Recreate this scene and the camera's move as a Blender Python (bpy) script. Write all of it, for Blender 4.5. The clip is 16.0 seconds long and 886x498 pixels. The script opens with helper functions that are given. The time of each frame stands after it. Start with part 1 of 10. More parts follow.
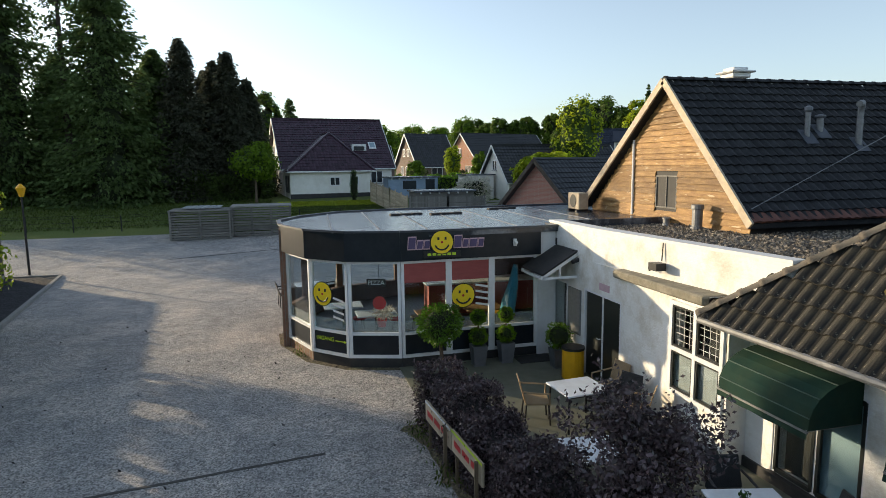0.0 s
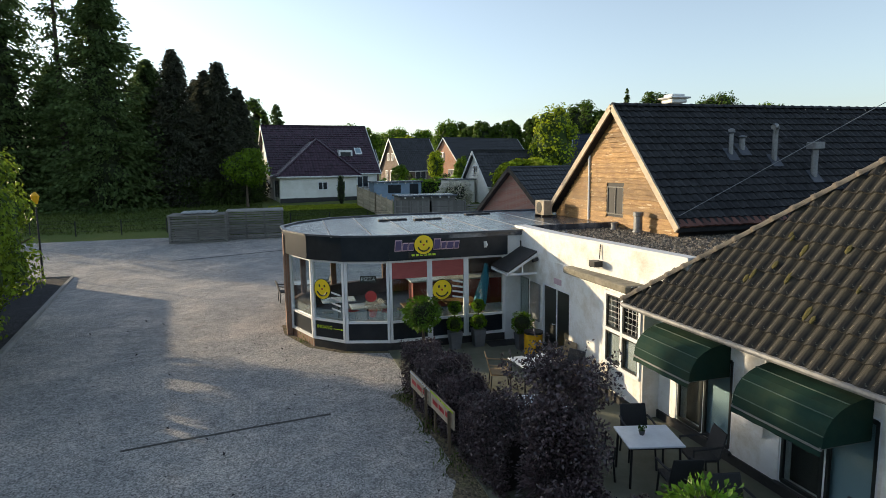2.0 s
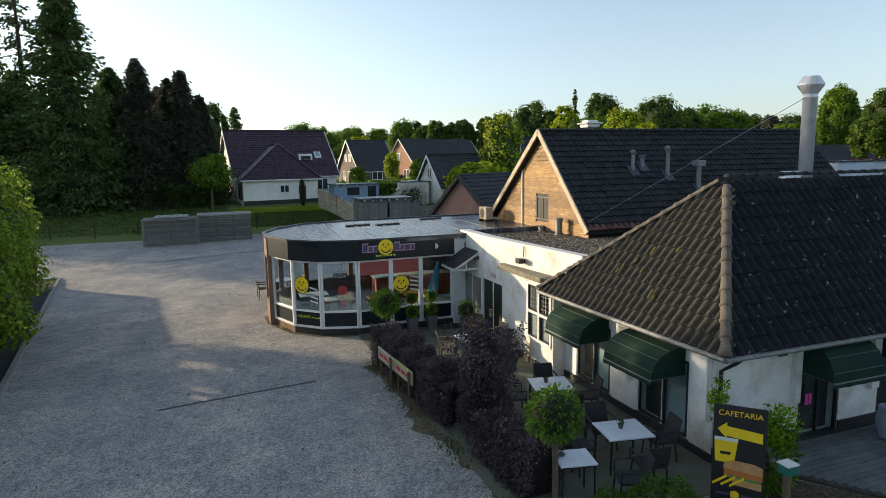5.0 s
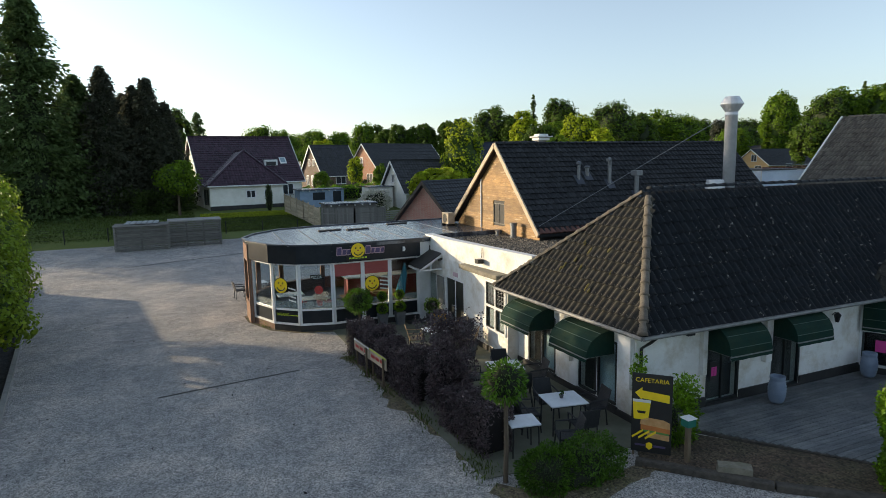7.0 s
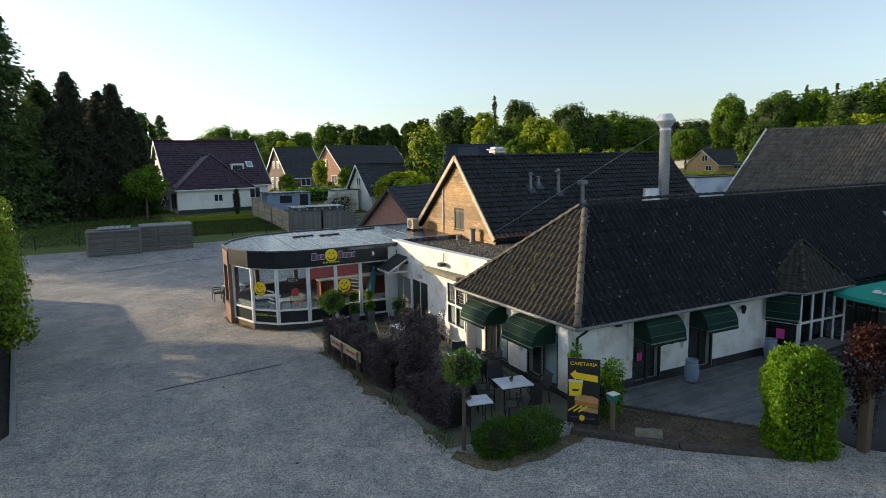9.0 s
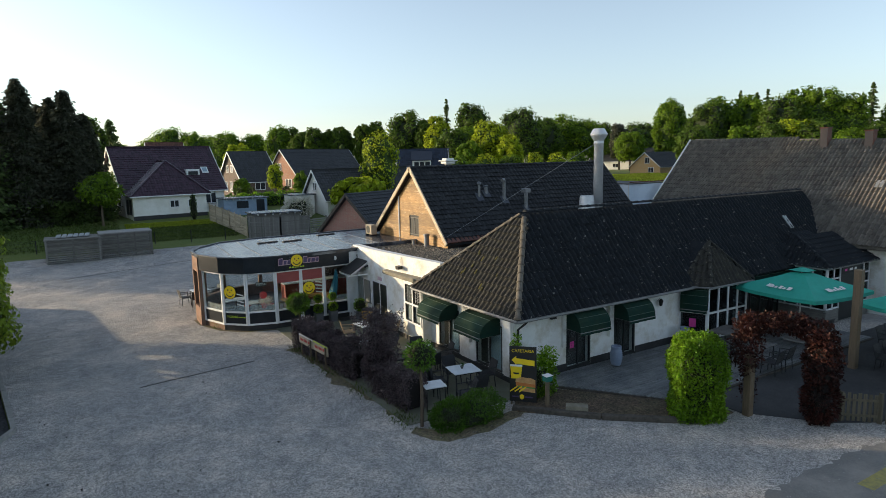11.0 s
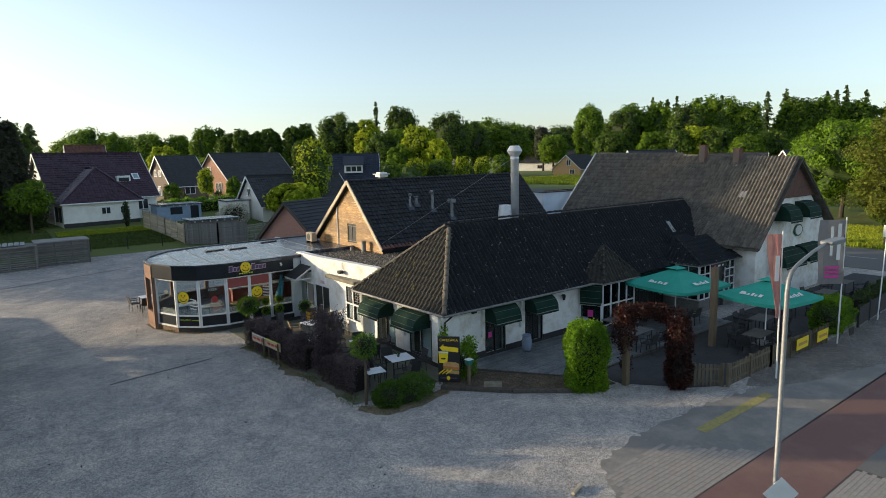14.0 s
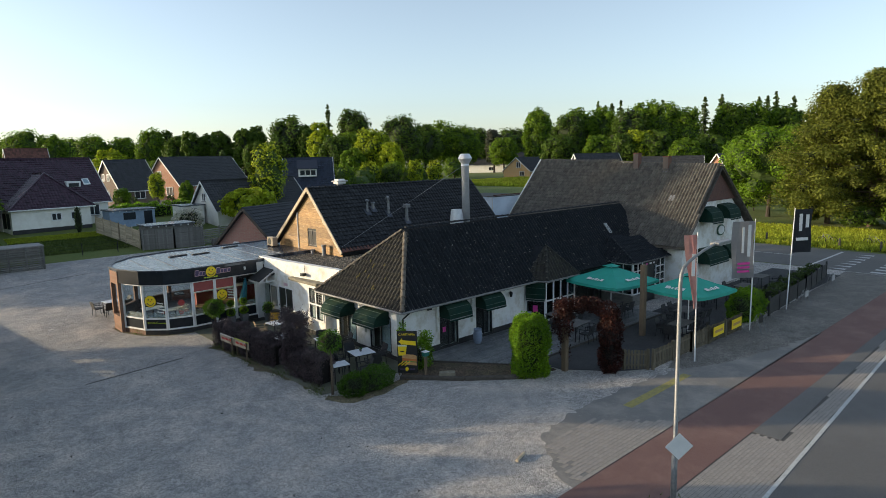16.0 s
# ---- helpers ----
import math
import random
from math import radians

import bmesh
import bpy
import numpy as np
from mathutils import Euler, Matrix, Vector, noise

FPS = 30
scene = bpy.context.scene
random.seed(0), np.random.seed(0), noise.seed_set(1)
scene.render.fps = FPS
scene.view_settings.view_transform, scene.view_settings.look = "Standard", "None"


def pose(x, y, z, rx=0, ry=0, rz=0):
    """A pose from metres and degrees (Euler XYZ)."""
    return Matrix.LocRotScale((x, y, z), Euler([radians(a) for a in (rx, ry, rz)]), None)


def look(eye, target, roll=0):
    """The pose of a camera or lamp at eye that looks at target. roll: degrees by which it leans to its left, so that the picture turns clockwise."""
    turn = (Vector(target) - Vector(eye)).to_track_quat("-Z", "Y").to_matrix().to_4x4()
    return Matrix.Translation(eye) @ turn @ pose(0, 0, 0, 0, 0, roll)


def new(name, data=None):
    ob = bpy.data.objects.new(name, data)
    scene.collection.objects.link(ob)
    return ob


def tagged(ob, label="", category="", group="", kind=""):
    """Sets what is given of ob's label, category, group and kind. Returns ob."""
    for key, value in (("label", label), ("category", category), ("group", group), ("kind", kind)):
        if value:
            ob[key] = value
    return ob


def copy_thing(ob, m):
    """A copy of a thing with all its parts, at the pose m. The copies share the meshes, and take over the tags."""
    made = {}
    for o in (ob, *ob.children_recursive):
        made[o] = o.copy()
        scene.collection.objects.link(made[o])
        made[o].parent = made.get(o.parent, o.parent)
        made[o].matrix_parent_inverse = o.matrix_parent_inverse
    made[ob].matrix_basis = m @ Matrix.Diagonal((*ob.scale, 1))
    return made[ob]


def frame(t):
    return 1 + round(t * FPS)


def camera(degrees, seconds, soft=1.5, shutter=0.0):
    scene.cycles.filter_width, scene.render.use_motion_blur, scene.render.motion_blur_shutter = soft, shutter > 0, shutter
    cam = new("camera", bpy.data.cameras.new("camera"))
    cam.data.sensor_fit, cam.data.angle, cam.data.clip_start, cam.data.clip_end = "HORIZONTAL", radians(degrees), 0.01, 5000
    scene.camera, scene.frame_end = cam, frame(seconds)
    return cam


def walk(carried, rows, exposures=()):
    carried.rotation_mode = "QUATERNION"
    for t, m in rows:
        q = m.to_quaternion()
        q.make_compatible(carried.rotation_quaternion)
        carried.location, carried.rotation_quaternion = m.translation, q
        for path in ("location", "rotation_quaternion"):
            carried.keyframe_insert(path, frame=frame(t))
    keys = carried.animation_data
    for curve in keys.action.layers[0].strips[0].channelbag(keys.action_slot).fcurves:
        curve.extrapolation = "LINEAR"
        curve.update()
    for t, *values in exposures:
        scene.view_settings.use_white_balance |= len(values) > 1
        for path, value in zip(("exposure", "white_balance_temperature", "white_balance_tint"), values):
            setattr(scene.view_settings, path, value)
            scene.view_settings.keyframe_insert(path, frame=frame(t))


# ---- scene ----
cam = camera(71.7, 16.0, soft=0.5)
PATH = [
    (0, (-6.886, -1.991, 5.032), (-6.394, -0.071, 4.76), -0.7),
    (0.5, (-7.048, -2.688, 5.125), (-6.543, -0.771, 4.854), -0.7),
    (1, (-7.186, -3.364, 5.211), (-6.669, -1.451, 4.944), -0.7),
    (1.5, (-7.332, -4.041, 5.34), (-6.805, -2.131, 5.07), -0.8),
    (2, (-7.498, -4.718, 5.421), (-6.957, -2.811, 5.152), -0.8),
    (2.5, (-7.683, -5.41, 5.516), (-7.124, -3.509, 5.247), -0.9),
    (3, (-7.893, -6.13, 5.657), (-7.314, -4.235, 5.384), -0.9),
    (3.5, (-8.047, -6.724, 5.77), (-7.448, -4.836, 5.496), -0.9),
    (4, (-8.23, -7.361, 5.915), (-7.609, -5.481, 5.636), -1.0),
    (6.5, (-9.398, -10.2, 6.383), (-8.635, -8.372, 6.105), -1.0),
    (7, (-9.655, -10.748, 6.488), (-8.865, -8.931, 6.21), -1.1),
    (7.5, (-9.923, -11.334, 6.639), (-9.107, -9.53, 6.358), -1.1),
    (8, (-10.158, -11.889, 6.786), (-9.317, -10.097, 6.503), -1.2),
    (8.5, (-10.419, -12.447, 6.944), (-9.552, -10.667, 6.659), -1.2),
    (9, (-10.719, -13.021, 7.102), (-9.824, -11.256, 6.816), -1.2),
    (11.5, (-12.348, -15.797, 7.781), (-11.29, -14.125, 7.492), -1.3),
    (12, (-12.697, -16.325, 7.931), (-11.608, -14.673, 7.64), -1.2),
    (12.5, (-13.064, -16.855, 8.061), (-11.943, -15.224, 7.77), -1.2),
    (13, (-13.402, -17.38, 8.176), (-12.253, -15.769, 7.887), -1.3),
    (13.5, (-13.776, -17.876, 8.343), (-12.598, -16.287, 8.05), -1.3),
    (14, (-14.177, -18.348, 8.508), (-12.967, -16.784, 8.213), -1.3),
    (14.5, (-14.538, -18.827, 8.64), (-13.3, -17.284, 8.344), -1.3),
    (15, (-14.965, -19.251, 8.774), (-13.695, -17.734, 8.476), -1.3),
    (15.5, (-15.365, -19.685, 8.858), (-14.065, -18.194, 8.562), -1.3),
    (16, (-15.743, -20.091, 8.923), (-14.416, -18.624, 8.628), -1.4),
]
walk(cam, [(t, look(eye, target, roll)) for t, eye, target, roll in PATH])

# ---- world and light ----
SUN_TO = Vector((-1.0, 0.95, 0.235)).normalized()
world = bpy.data.worlds.new("sky")
scene.world = world
world.use_nodes = True
wn = world.node_tree.nodes
wl = world.node_tree.links
sky = wn.new("ShaderNodeTexSky")
sky.sky_type = "NISHITA"
sky.sun_disc = False
sky.sun_elevation = math.asin(SUN_TO.z)
sky.sun_rotation = math.atan2(SUN_TO.x, SUN_TO.y)
sky.air_density = 0.9
sky.dust_density = 0.9
sky.ozone_density = 2.2
wn["Background"].inputs["Strength"].default_value = 0.25
haze = wn.new("ShaderNodeHueSaturation")
haze.inputs["Saturation"].default_value = 0.66
haze.inputs["Hue"].default_value = 0.495
wl.new(sky.outputs["Color"], haze.inputs["Color"])
wl.new(haze.outputs["Color"], wn["Background"].inputs["Color"])
sun = new("sun", bpy.data.lights.new("sun", "SUN"))
sun.data.energy = 5.0
sun.data.angle = radians(0.6)
sun.data.color = (1.0, 0.80, 0.52)
sun.matrix_world = look(SUN_TO * 200, (0, 0, 0))
scene.view_settings.exposure = 0.2

# ---- materials ----
def shade(name, c1, c2=None, scale=6.0, rough=0.75, bump=0.0, bscale=40.0, metal=0.0, stain=None,
          stain_scale=0.5, stain_amt=0.35, stretch=(1, 1, 1), island=0.0, coat=0.0, piece=0.0, spec=0.5, fleck=None, fleck_scale=9.0, fleck_at=0.66):
    """Two-scale procedural surface: grain between c1 and c2, broad stains, fine relief."""
    m = bpy.data.materials.new(name)
    m.use_nodes = True
    n, l = m.node_tree.nodes, m.node_tree.links
    p = n["Principled BSDF"]
    p.inputs["Roughness"].default_value = rough
    p.inputs["Metallic"].default_value = metal
    p.inputs["Specular IOR Level"].default_value = spec
    p.inputs["Coat Weight"].default_value = coat
    c2 = c2 or tuple(c * 0.75 for c in c1)
    tc = n.new("ShaderNodeTexCoord")
    mp = n.new("ShaderNodeMapping")
    mp.inputs["Scale"].default_value = stretch
    l.new(tc.outputs["Object"], mp.inputs["Vector"])
    no = n.new("ShaderNodeTexNoise")
    no.inputs["Scale"].default_value = scale
    no.inputs["Detail"].default_value = 6
    no.inputs["Roughness"].default_value = 0.65
    l.new(mp.outputs["Vector"], no.inputs["Vector"])
    ramp = n.new("ShaderNodeMapRange")
    ramp.inputs["From Min"].default_value = 0.32
    ramp.inputs["From Max"].default_value = 0.68
    l.new(no.outputs["Fac"], ramp.inputs["Value"])
    mix = n.new("ShaderNodeMix")
    mix.data_type = "RGBA"
    mix.inputs["A"].default_value = (*c1, 1)
    mix.inputs["B"].default_value = (*c2, 1)
    l.new(ramp.outputs["Result"], mix.inputs["Factor"])
    col = mix.outputs["Result"]
    if stain:
        n2 = n.new("ShaderNodeTexNoise")
        n2.inputs["Scale"].default_value = stain_scale
        n2.inputs["Detail"].default_value = 5
        n2.inputs["Roughness"].default_value = 0.7
        l.new(tc.outputs["Object"], n2.inputs["Vector"])
        r2 = n.new("ShaderNodeMapRange")
        r2.inputs["From Min"].default_value = 0.45
        r2.inputs["From Max"].default_value = 0.72
        r2.inputs["To Max"].default_value = stain_amt
        l.new(n2.outputs["Fac"], r2.inputs["Value"])
        mx = n.new("ShaderNodeMix")
        mx.data_type = "RGBA"
        mx.inputs["B"].default_value = (*stain, 1)
        l.new(col, mx.inputs["A"])
        l.new(r2.outputs["Result"], mx.inputs["Factor"])
        col = mx.outputs["Result"]
    if fleck:
        n4 = n.new("ShaderNodeTexNoise")
        n4.inputs["Scale"].default_value = fleck_scale
        n4.inputs["Detail"].default_value = 3
        l.new(mp.outputs["Vector"], n4.inputs["Vector"])
        r4 = n.new("ShaderNodeMapRange")
        r4.inputs["From Min"].default_value = fleck_at
        r4.inputs["From Max"].default_value = fleck_at + 0.06
        r4.inputs["To Max"].default_value = 0.85
        l.new(n4.outputs["Fac"], r4.inputs["Value"])
        m4 = n.new("ShaderNodeMix")
        m4.data_type = "RGBA"
        m4.inputs["B"].default_value = (*fleck, 1)
        l.new(col, m4.inputs["A"])
        l.new(r4.outputs["Result"], m4.inputs["Factor"])
        col = m4.outputs["Result"]
    if island or piece:
        if island:
            g = n.new("ShaderNodeNewGeometry").outputs["Random Per Island"]
        else:
            g = n.new("ShaderNodeObjectInfo").outputs["Random"]
        amt = island or piece
        r3 = n.new("ShaderNodeMapRange")
        r3.inputs["To Min"].default_value = 1 - amt
        r3.inputs["To Max"].default_value = 1 + amt
        l.new(g, r3.inputs["Value"])
        hv = n.new("ShaderNodeHueSaturation")
        l.new(r3.outputs["Result"], hv.inputs["Value"])
        l.new(col, hv.inputs["Color"])
        col = hv.outputs["Color"]
    l.new(col, p.inputs["Base Color"])
    if bump:
        nb = n.new("ShaderNodeTexNoise")
        nb.inputs["Scale"].default_value = bscale
        nb.inputs["Detail"].default_value = 4
        l.new(mp.outputs["Vector"], nb.inputs["Vector"])
        b = n.new("ShaderNodeBump")
        b.inputs["Strength"].default_value = bump
        b.inputs["Distance"].default_value = 0.02
        l.new(nb.outputs["Fac"], b.inputs["Height"])
        l.new(b.outputs["Normal"], p.inputs["Normal"])
    return m


def leafy(name, c1, c2, island=0.45, trans=0.35, rough=0.5):
    """Foliage: each leaf differs, light passes partly through."""
    m = shade(name, c1, c2, scale=0.9, rough=rough, island=island)
    n, l = m.node_tree.nodes, m.node_tree.links
    p = n["Principled BSDF"]
    p.inputs["Specular IOR Level"].default_value = 0.16
    src = p.inputs["Base Color"].links[0].from_socket
    tr = n.new("ShaderNodeBsdfTranslucent")
    hs = n.new("ShaderNodeHueSaturation")
    hs.inputs["Value"].default_value = 1.3
    l.new(src, hs.inputs["Color"])
    l.new(hs.outputs["Color"], tr.inputs["Color"])
    mx = n.new("ShaderNodeMixShader")
    mx.inputs["Fac"].default_value = trans
    l.new(p.outputs["BSDF"], mx.inputs[1])
    l.new(tr.outputs["BSDF"], mx.inputs[2])
    l.new(mx.outputs["Shader"], n["Material Output"].inputs["Surface"])
    return m


def pebbles(name, c1, c2, size=30.0, patch=None, bump=0.6, patch_scale=0.18, amt=0.45):
    """Loose stones: cells of differing grey with relief, and broad worn patches."""
    m = shade(name, c1, c2, scale=2.2, rough=0.9, stain=patch, stain_scale=patch_scale, stain_amt=amt)
    n, l = m.node_tree.nodes, m.node_tree.links
    p = n["Principled BSDF"]
    src = p.inputs["Base Color"].links[0].from_socket
    tc = n.new("ShaderNodeTexCoord")
    v = n.new("ShaderNodeTexVoronoi")
    v.inputs["Scale"].default_value = size
    l.new(tc.outputs["Object"], v.inputs["Vector"])
    bw = n.new("ShaderNodeRGBToBW")
    l.new(v.outputs["Color"], bw.inputs["Color"])
    r = n.new("ShaderNodeMapRange")
    r.inputs["From Min"].default_value = 0.15
    r.inputs["From Max"].default_value = 0.85
    r.inputs["To Min"].default_value = 0.42
    r.inputs["To Max"].default_value = 1.62
    l.new(bw.outputs["Val"], r.inputs["Value"])
    # clusters of coarser and finer stones
    cl = n.new("ShaderNodeTexNoise")
    cl.inputs["Scale"].default_value = size * 0.16
    cl.inputs["Detail"].default_value = 5
    cl.inputs["Roughness"].default_value = 0.75
    l.new(tc.outputs["Object"], cl.inputs["Vector"])
    cr = n.new("ShaderNodeMapRange")
    cr.inputs["From Min"].default_value = 0.3
    cr.inputs["From Max"].default_value = 0.7
    cr.inputs["To Min"].default_value = 0.78
    cr.inputs["To Max"].default_value = 1.22
    l.new(cl.outputs["Fac"], cr.inputs["Value"])
    mu = n.new("ShaderNodeMath")
    mu.operation = "MULTIPLY"
    l.new(r.outputs["Result"], mu.inputs[0])
    l.new(cr.outputs["Result"], mu.inputs[1])
    hs = n.new("ShaderNodeHueSaturation")
    l.new(mu.outputs[0], hs.inputs["Value"])
    l.new(src, hs.inputs["Color"])
    l.new(hs.outputs["Color"], p.inputs["Base Color"])
    b = n.new("ShaderNodeBump")
    b.inputs["Strength"].default_value = bump
    b.inputs["Distance"].default_value = 0.03
    b.invert = True
    l.new(v.outputs["Distance"], b.inputs["Height"])
    l.new(b.outputs["Normal"], p.inputs["Normal"])
    return m


def brickwork(name, c1, c2, mortar, bw=0.21, bh=0.065, rot=None):
    """Brick courses for walls too far off to pick bricks apart; rot turns the pattern onto the wall."""
    m = bpy.data.materials.new(name)
    m.use_nodes = True
    n, l = m.node_tree.nodes, m.node_tree.links
    p = n["Principled BSDF"]
    p.inputs["Roughness"].default_value = 0.85
    tc = n.new("ShaderNodeTexCoord")
    mp = n.new("ShaderNodeMapping")
    mp.inputs["Rotation"].default_value = rot or (radians(90), 0, 0)
    l.new(tc.outputs["Object"], mp.inputs["Vector"])
    b = n.new("ShaderNodeTexBrick")
    b.inputs["Color1"].default_value = (*c1, 1)
    b.inputs["Color2"].default_value = (*c2, 1)
    b.inputs["Mortar"].default_value = (*mortar, 1)
    b.inputs["Scale"].default_value = 1.0
    b.inputs["Mortar Size"].default_value = 0.008
    b.inputs["Brick Width"].default_value = bw
    b.inputs["Row Height"].default_value = bh
    l.new(mp.outputs["Vector"], b.inputs["Vector"])
    l.new(b.outputs["Color"], p.inputs["Base Color"])
    return m


def glass(name, tint=(0.9, 0.95, 0.95), ior=1.5):
    m = bpy.data.materials.new(name)
    m.use_nodes = True
    n, l = m.node_tree.nodes, m.node_tree.links
    n.remove(n["Principled BSDF"])
    t = n.new("ShaderNodeBsdfTransparent")
    t.inputs["Color"].default_value = (*tint, 1)
    g = n.new("ShaderNodeBsdfGlossy")
    g.inputs["Roughness"].default_value = 0.02
    f = n.new("ShaderNodeLayerWeight")
    f.inputs["Blend"].default_value = 0.5
    pw = n.new("ShaderNodeMath")
    pw.operation = "POWER"
    pw.inputs[1].default_value = 4.0
    l.new(f.outputs["Facing"], pw.inputs[0])
    ma = n.new("ShaderNodeMath")
    ma.operation = "MULTIPLY_ADD"
    ma.inputs[1].default_value = 0.8
    ma.inputs[2].default_value = (ior - 1) ** 2 / (ior + 1) ** 2
    l.new(pw.outputs[0], ma.inputs[0])
    mx = n.new("ShaderNodeMixShader")
    l.new(ma.outputs[0], mx.inputs["Fac"])
    l.new(t.outputs["BSDF"], mx.inputs[1])
    l.new(g.outputs["BSDF"], mx.inputs[2])
    l.new(mx.outputs["Shader"], n["Material Output"].inputs["Surface"])
    return m


M = {}
M["gravel"] = pebbles("gravel", (0.41, 0.393, 0.376), (0.275, 0.264, 0.254), 40, patch=(0.62, 0.55, 0.48), amt=0.75, bump=0.8, patch_scale=0.5)
# Browner, dirtier gravel, also darkened for the shadow lying on the verge.
M["shaded_dirty_gravel"] = pebbles("shaded_dirty_gravel", (0.21, 0.195, 0.175), (0.13, 0.12, 0.105), 40, patch=(0.32, 0.29, 0.25), amt=0.6, bump=0.8, patch_scale=0.5)
M["roof_gravel"] = pebbles("roof_gravel", (0.10, 0.09, 0.075), (0.035, 0.032, 0.028), 16, patch=(0.10, 0.088, 0.07), bump=1.0, patch_scale=0.7, amt=0.6)
M["roof_stone"] = shade("roof_stone", (0.30, 0.255, 0.195), (0.15, 0.125, 0.095), 3, 0.85, island=0.7)
M["soil"] = pebbles("soil", (0.13, 0.088, 0.055), (0.07, 0.05, 0.034), 24, patch=(0.05, 0.07, 0.025), bump=0.8, patch_scale=0.8)
M["dirt"] = pebbles("dirt", (0.19, 0.15, 0.095), (0.11, 0.088, 0.055), 26, patch=(0.13, 0.14, 0.045), bump=0.8, patch_scale=1.6, amt=0.7)
M["bark_mulch"] = pebbles("bark_mulch", (0.035, 0.036, 0.04), (0.022, 0.022, 0.026), 18, patch=(0.05, 0.05, 0.045), bump=0.8)
M["grass"] = shade("grass", (0.11, 0.155, 0.024), (0.07, 0.11, 0.018), 9, 0.9, 0.8, 60, stain=(0.21, 0.205, 0.045), stain_scale=0.09, stain_amt=0.6)
M["asphalt"] = shade("asphalt", (0.225, 0.215, 0.20), (0.16, 0.155, 0.147), 30, 0.88, 0.4, 120, stain=(0.38, 0.345, 0.30), stain_scale=0.6, stain_amt=0.7)
M["road"] = shade("road", (0.145, 0.14, 0.132), (0.105, 0.101, 0.096), 30, 0.85, 0.3, 120, stain=(0.2, 0.195, 0.185), stain_scale=0.2, stain_amt=0.5)
M["patio"] = shade("patio", (0.045, 0.046, 0.048), (0.028, 0.029, 0.031), 6, 0.85, 0.3, 90, stain=(0.10, 0.098, 0.092), stain_scale=0.5, stain_amt=0.4)
M["red_asphalt"] = shade("red_asphalt", (0.20, 0.11, 0.092), (0.15, 0.082, 0.072), 40, 0.88, 0.3, 120, stain=(0.30, 0.19, 0.155), stain_scale=0.4, stain_amt=0.5)
M["paver"] = shade("paver", (0.33, 0.30, 0.268), (0.235, 0.216, 0.195), 5, 0.9, 0.25, 60, stain=(0.46, 0.415, 0.36), stain_scale=0.35, piece=0.06)
M["joint"] = shade("joint", (0.10, 0.095, 0.085), (0.07, 0.066, 0.06), 12, 0.95)
M["terrace"] = shade("terrace", (0.18, 0.18, 0.135), (0.13, 0.135, 0.095), 2.5, 0.85, 0.2, 60, stain=(0.10, 0.115, 0.07), stain_scale=0.5, stain_amt=0.6)
M["stone"] = shade("stone", (0.30, 0.27, 0.21), (0.19, 0.17, 0.13), 6, 0.9, 0.6, 30, stain=(0.12, 0.12, 0.07), stain_scale=2.5, stain_amt=0.6)
M["concrete"] = shade("concrete", (0.34, 0.33, 0.31), (0.24, 0.235, 0.22), 8, 0.85, 0.3, 60, stain=(0.14, 0.14, 0.12), stain_scale=1.2)
M["line_white"] = shade("line_white", (0.62, 0.62, 0.60), (0.36, 0.36, 0.355), 12, 0.7)
M["line_yellow"] = shade("line_yellow", (0.40, 0.34, 0.09), (0.22, 0.20, 0.09), 9, 0.75)
M["white_wall"] = shade("white_wall", (0.87, 0.865, 0.84), (0.79, 0.78, 0.75), 3, 0.8, 0.35, 14, stain=(0.47, 0.39, 0.26), stain_scale=1.3, stain_amt=0.7, stretch=(1, 1, 1.6))
# painted brick courses show through the white paint
wm = M["white_wall"].node_tree
tc_, sx_, cx_, ad_, bk_t, bp_ = [wm.nodes.new("ShaderNode" + k) for k in ("TexCoord", "SeparateXYZ", "CombineXYZ", "Math", "TexBrick", "Bump")]
wm.links.new(tc_.outputs["Object"], sx_.inputs[0])
wm.links.new(sx_.outputs["X"], ad_.inputs[0])
wm.links.new(sx_.outputs["Y"], ad_.inputs[1])
wm.links.new(ad_.outputs[0], cx_.inputs["X"])
wm.links.new(sx_.outputs["Z"], cx_.inputs["Y"])
wm.links.new(cx_.outputs[0], bk_t.inputs["Vector"])
bk_t.inputs["Scale"].default_value = 1.0
bk_t.inputs["Brick Width"].default_value = 0.21
bk_t.inputs["Row Height"].default_value = 0.065
bk_t.inputs["Mortar Size"].default_value = 0.008
bp_.inputs["Strength"].default_value = 0.35
bp_.inputs["Distance"].default_value = 0.01
bp_.invert = True
wm.links.new(bk_t.outputs["Fac"], bp_.inputs["Height"])
wp_ = wm.nodes["Principled BSDF"]
wm.links.new(wp_.inputs["Normal"].links[0].from_socket, bp_.inputs["Normal"])
wm.links.new(bp_.outputs["Normal"], wp_.inputs["Normal"])
M["cream_wall"] = shade("cream_wall", (0.86, 0.845, 0.80), (0.78, 0.765, 0.71), 2, 0.85, 0.1, 30, stain=(0.5, 0.46, 0.38), stain_scale=0.6, stain_amt=0.3)
# Darker copy of blue_wall, with the shed's shade in the colour.
M["shed_blue_shaded"] = shade("shed_blue_shaded", (0.27, 0.36, 0.48), (0.21, 0.29, 0.40), 3, 0.75, 0.1, 30, stain=(0.2, 0.24, 0.3), stain_scale=0.9, stain_amt=0.4)
M["blue_wall"] = shade("blue_wall", (0.74, 0.83, 0.93), (0.68, 0.78, 0.89), 3, 0.7, 0.1, 30, stain=(0.35, 0.42, 0.52), stain_scale=0.8, stain_amt=0.3)
M["black_base"] = shade("black_base", (0.022, 0.022, 0.024), (0.03, 0.03, 0.03), 9, 0.7, 0.2, 40, stain=(0.08, 0.075, 0.065), stain_scale=2, stain_amt=0.4)
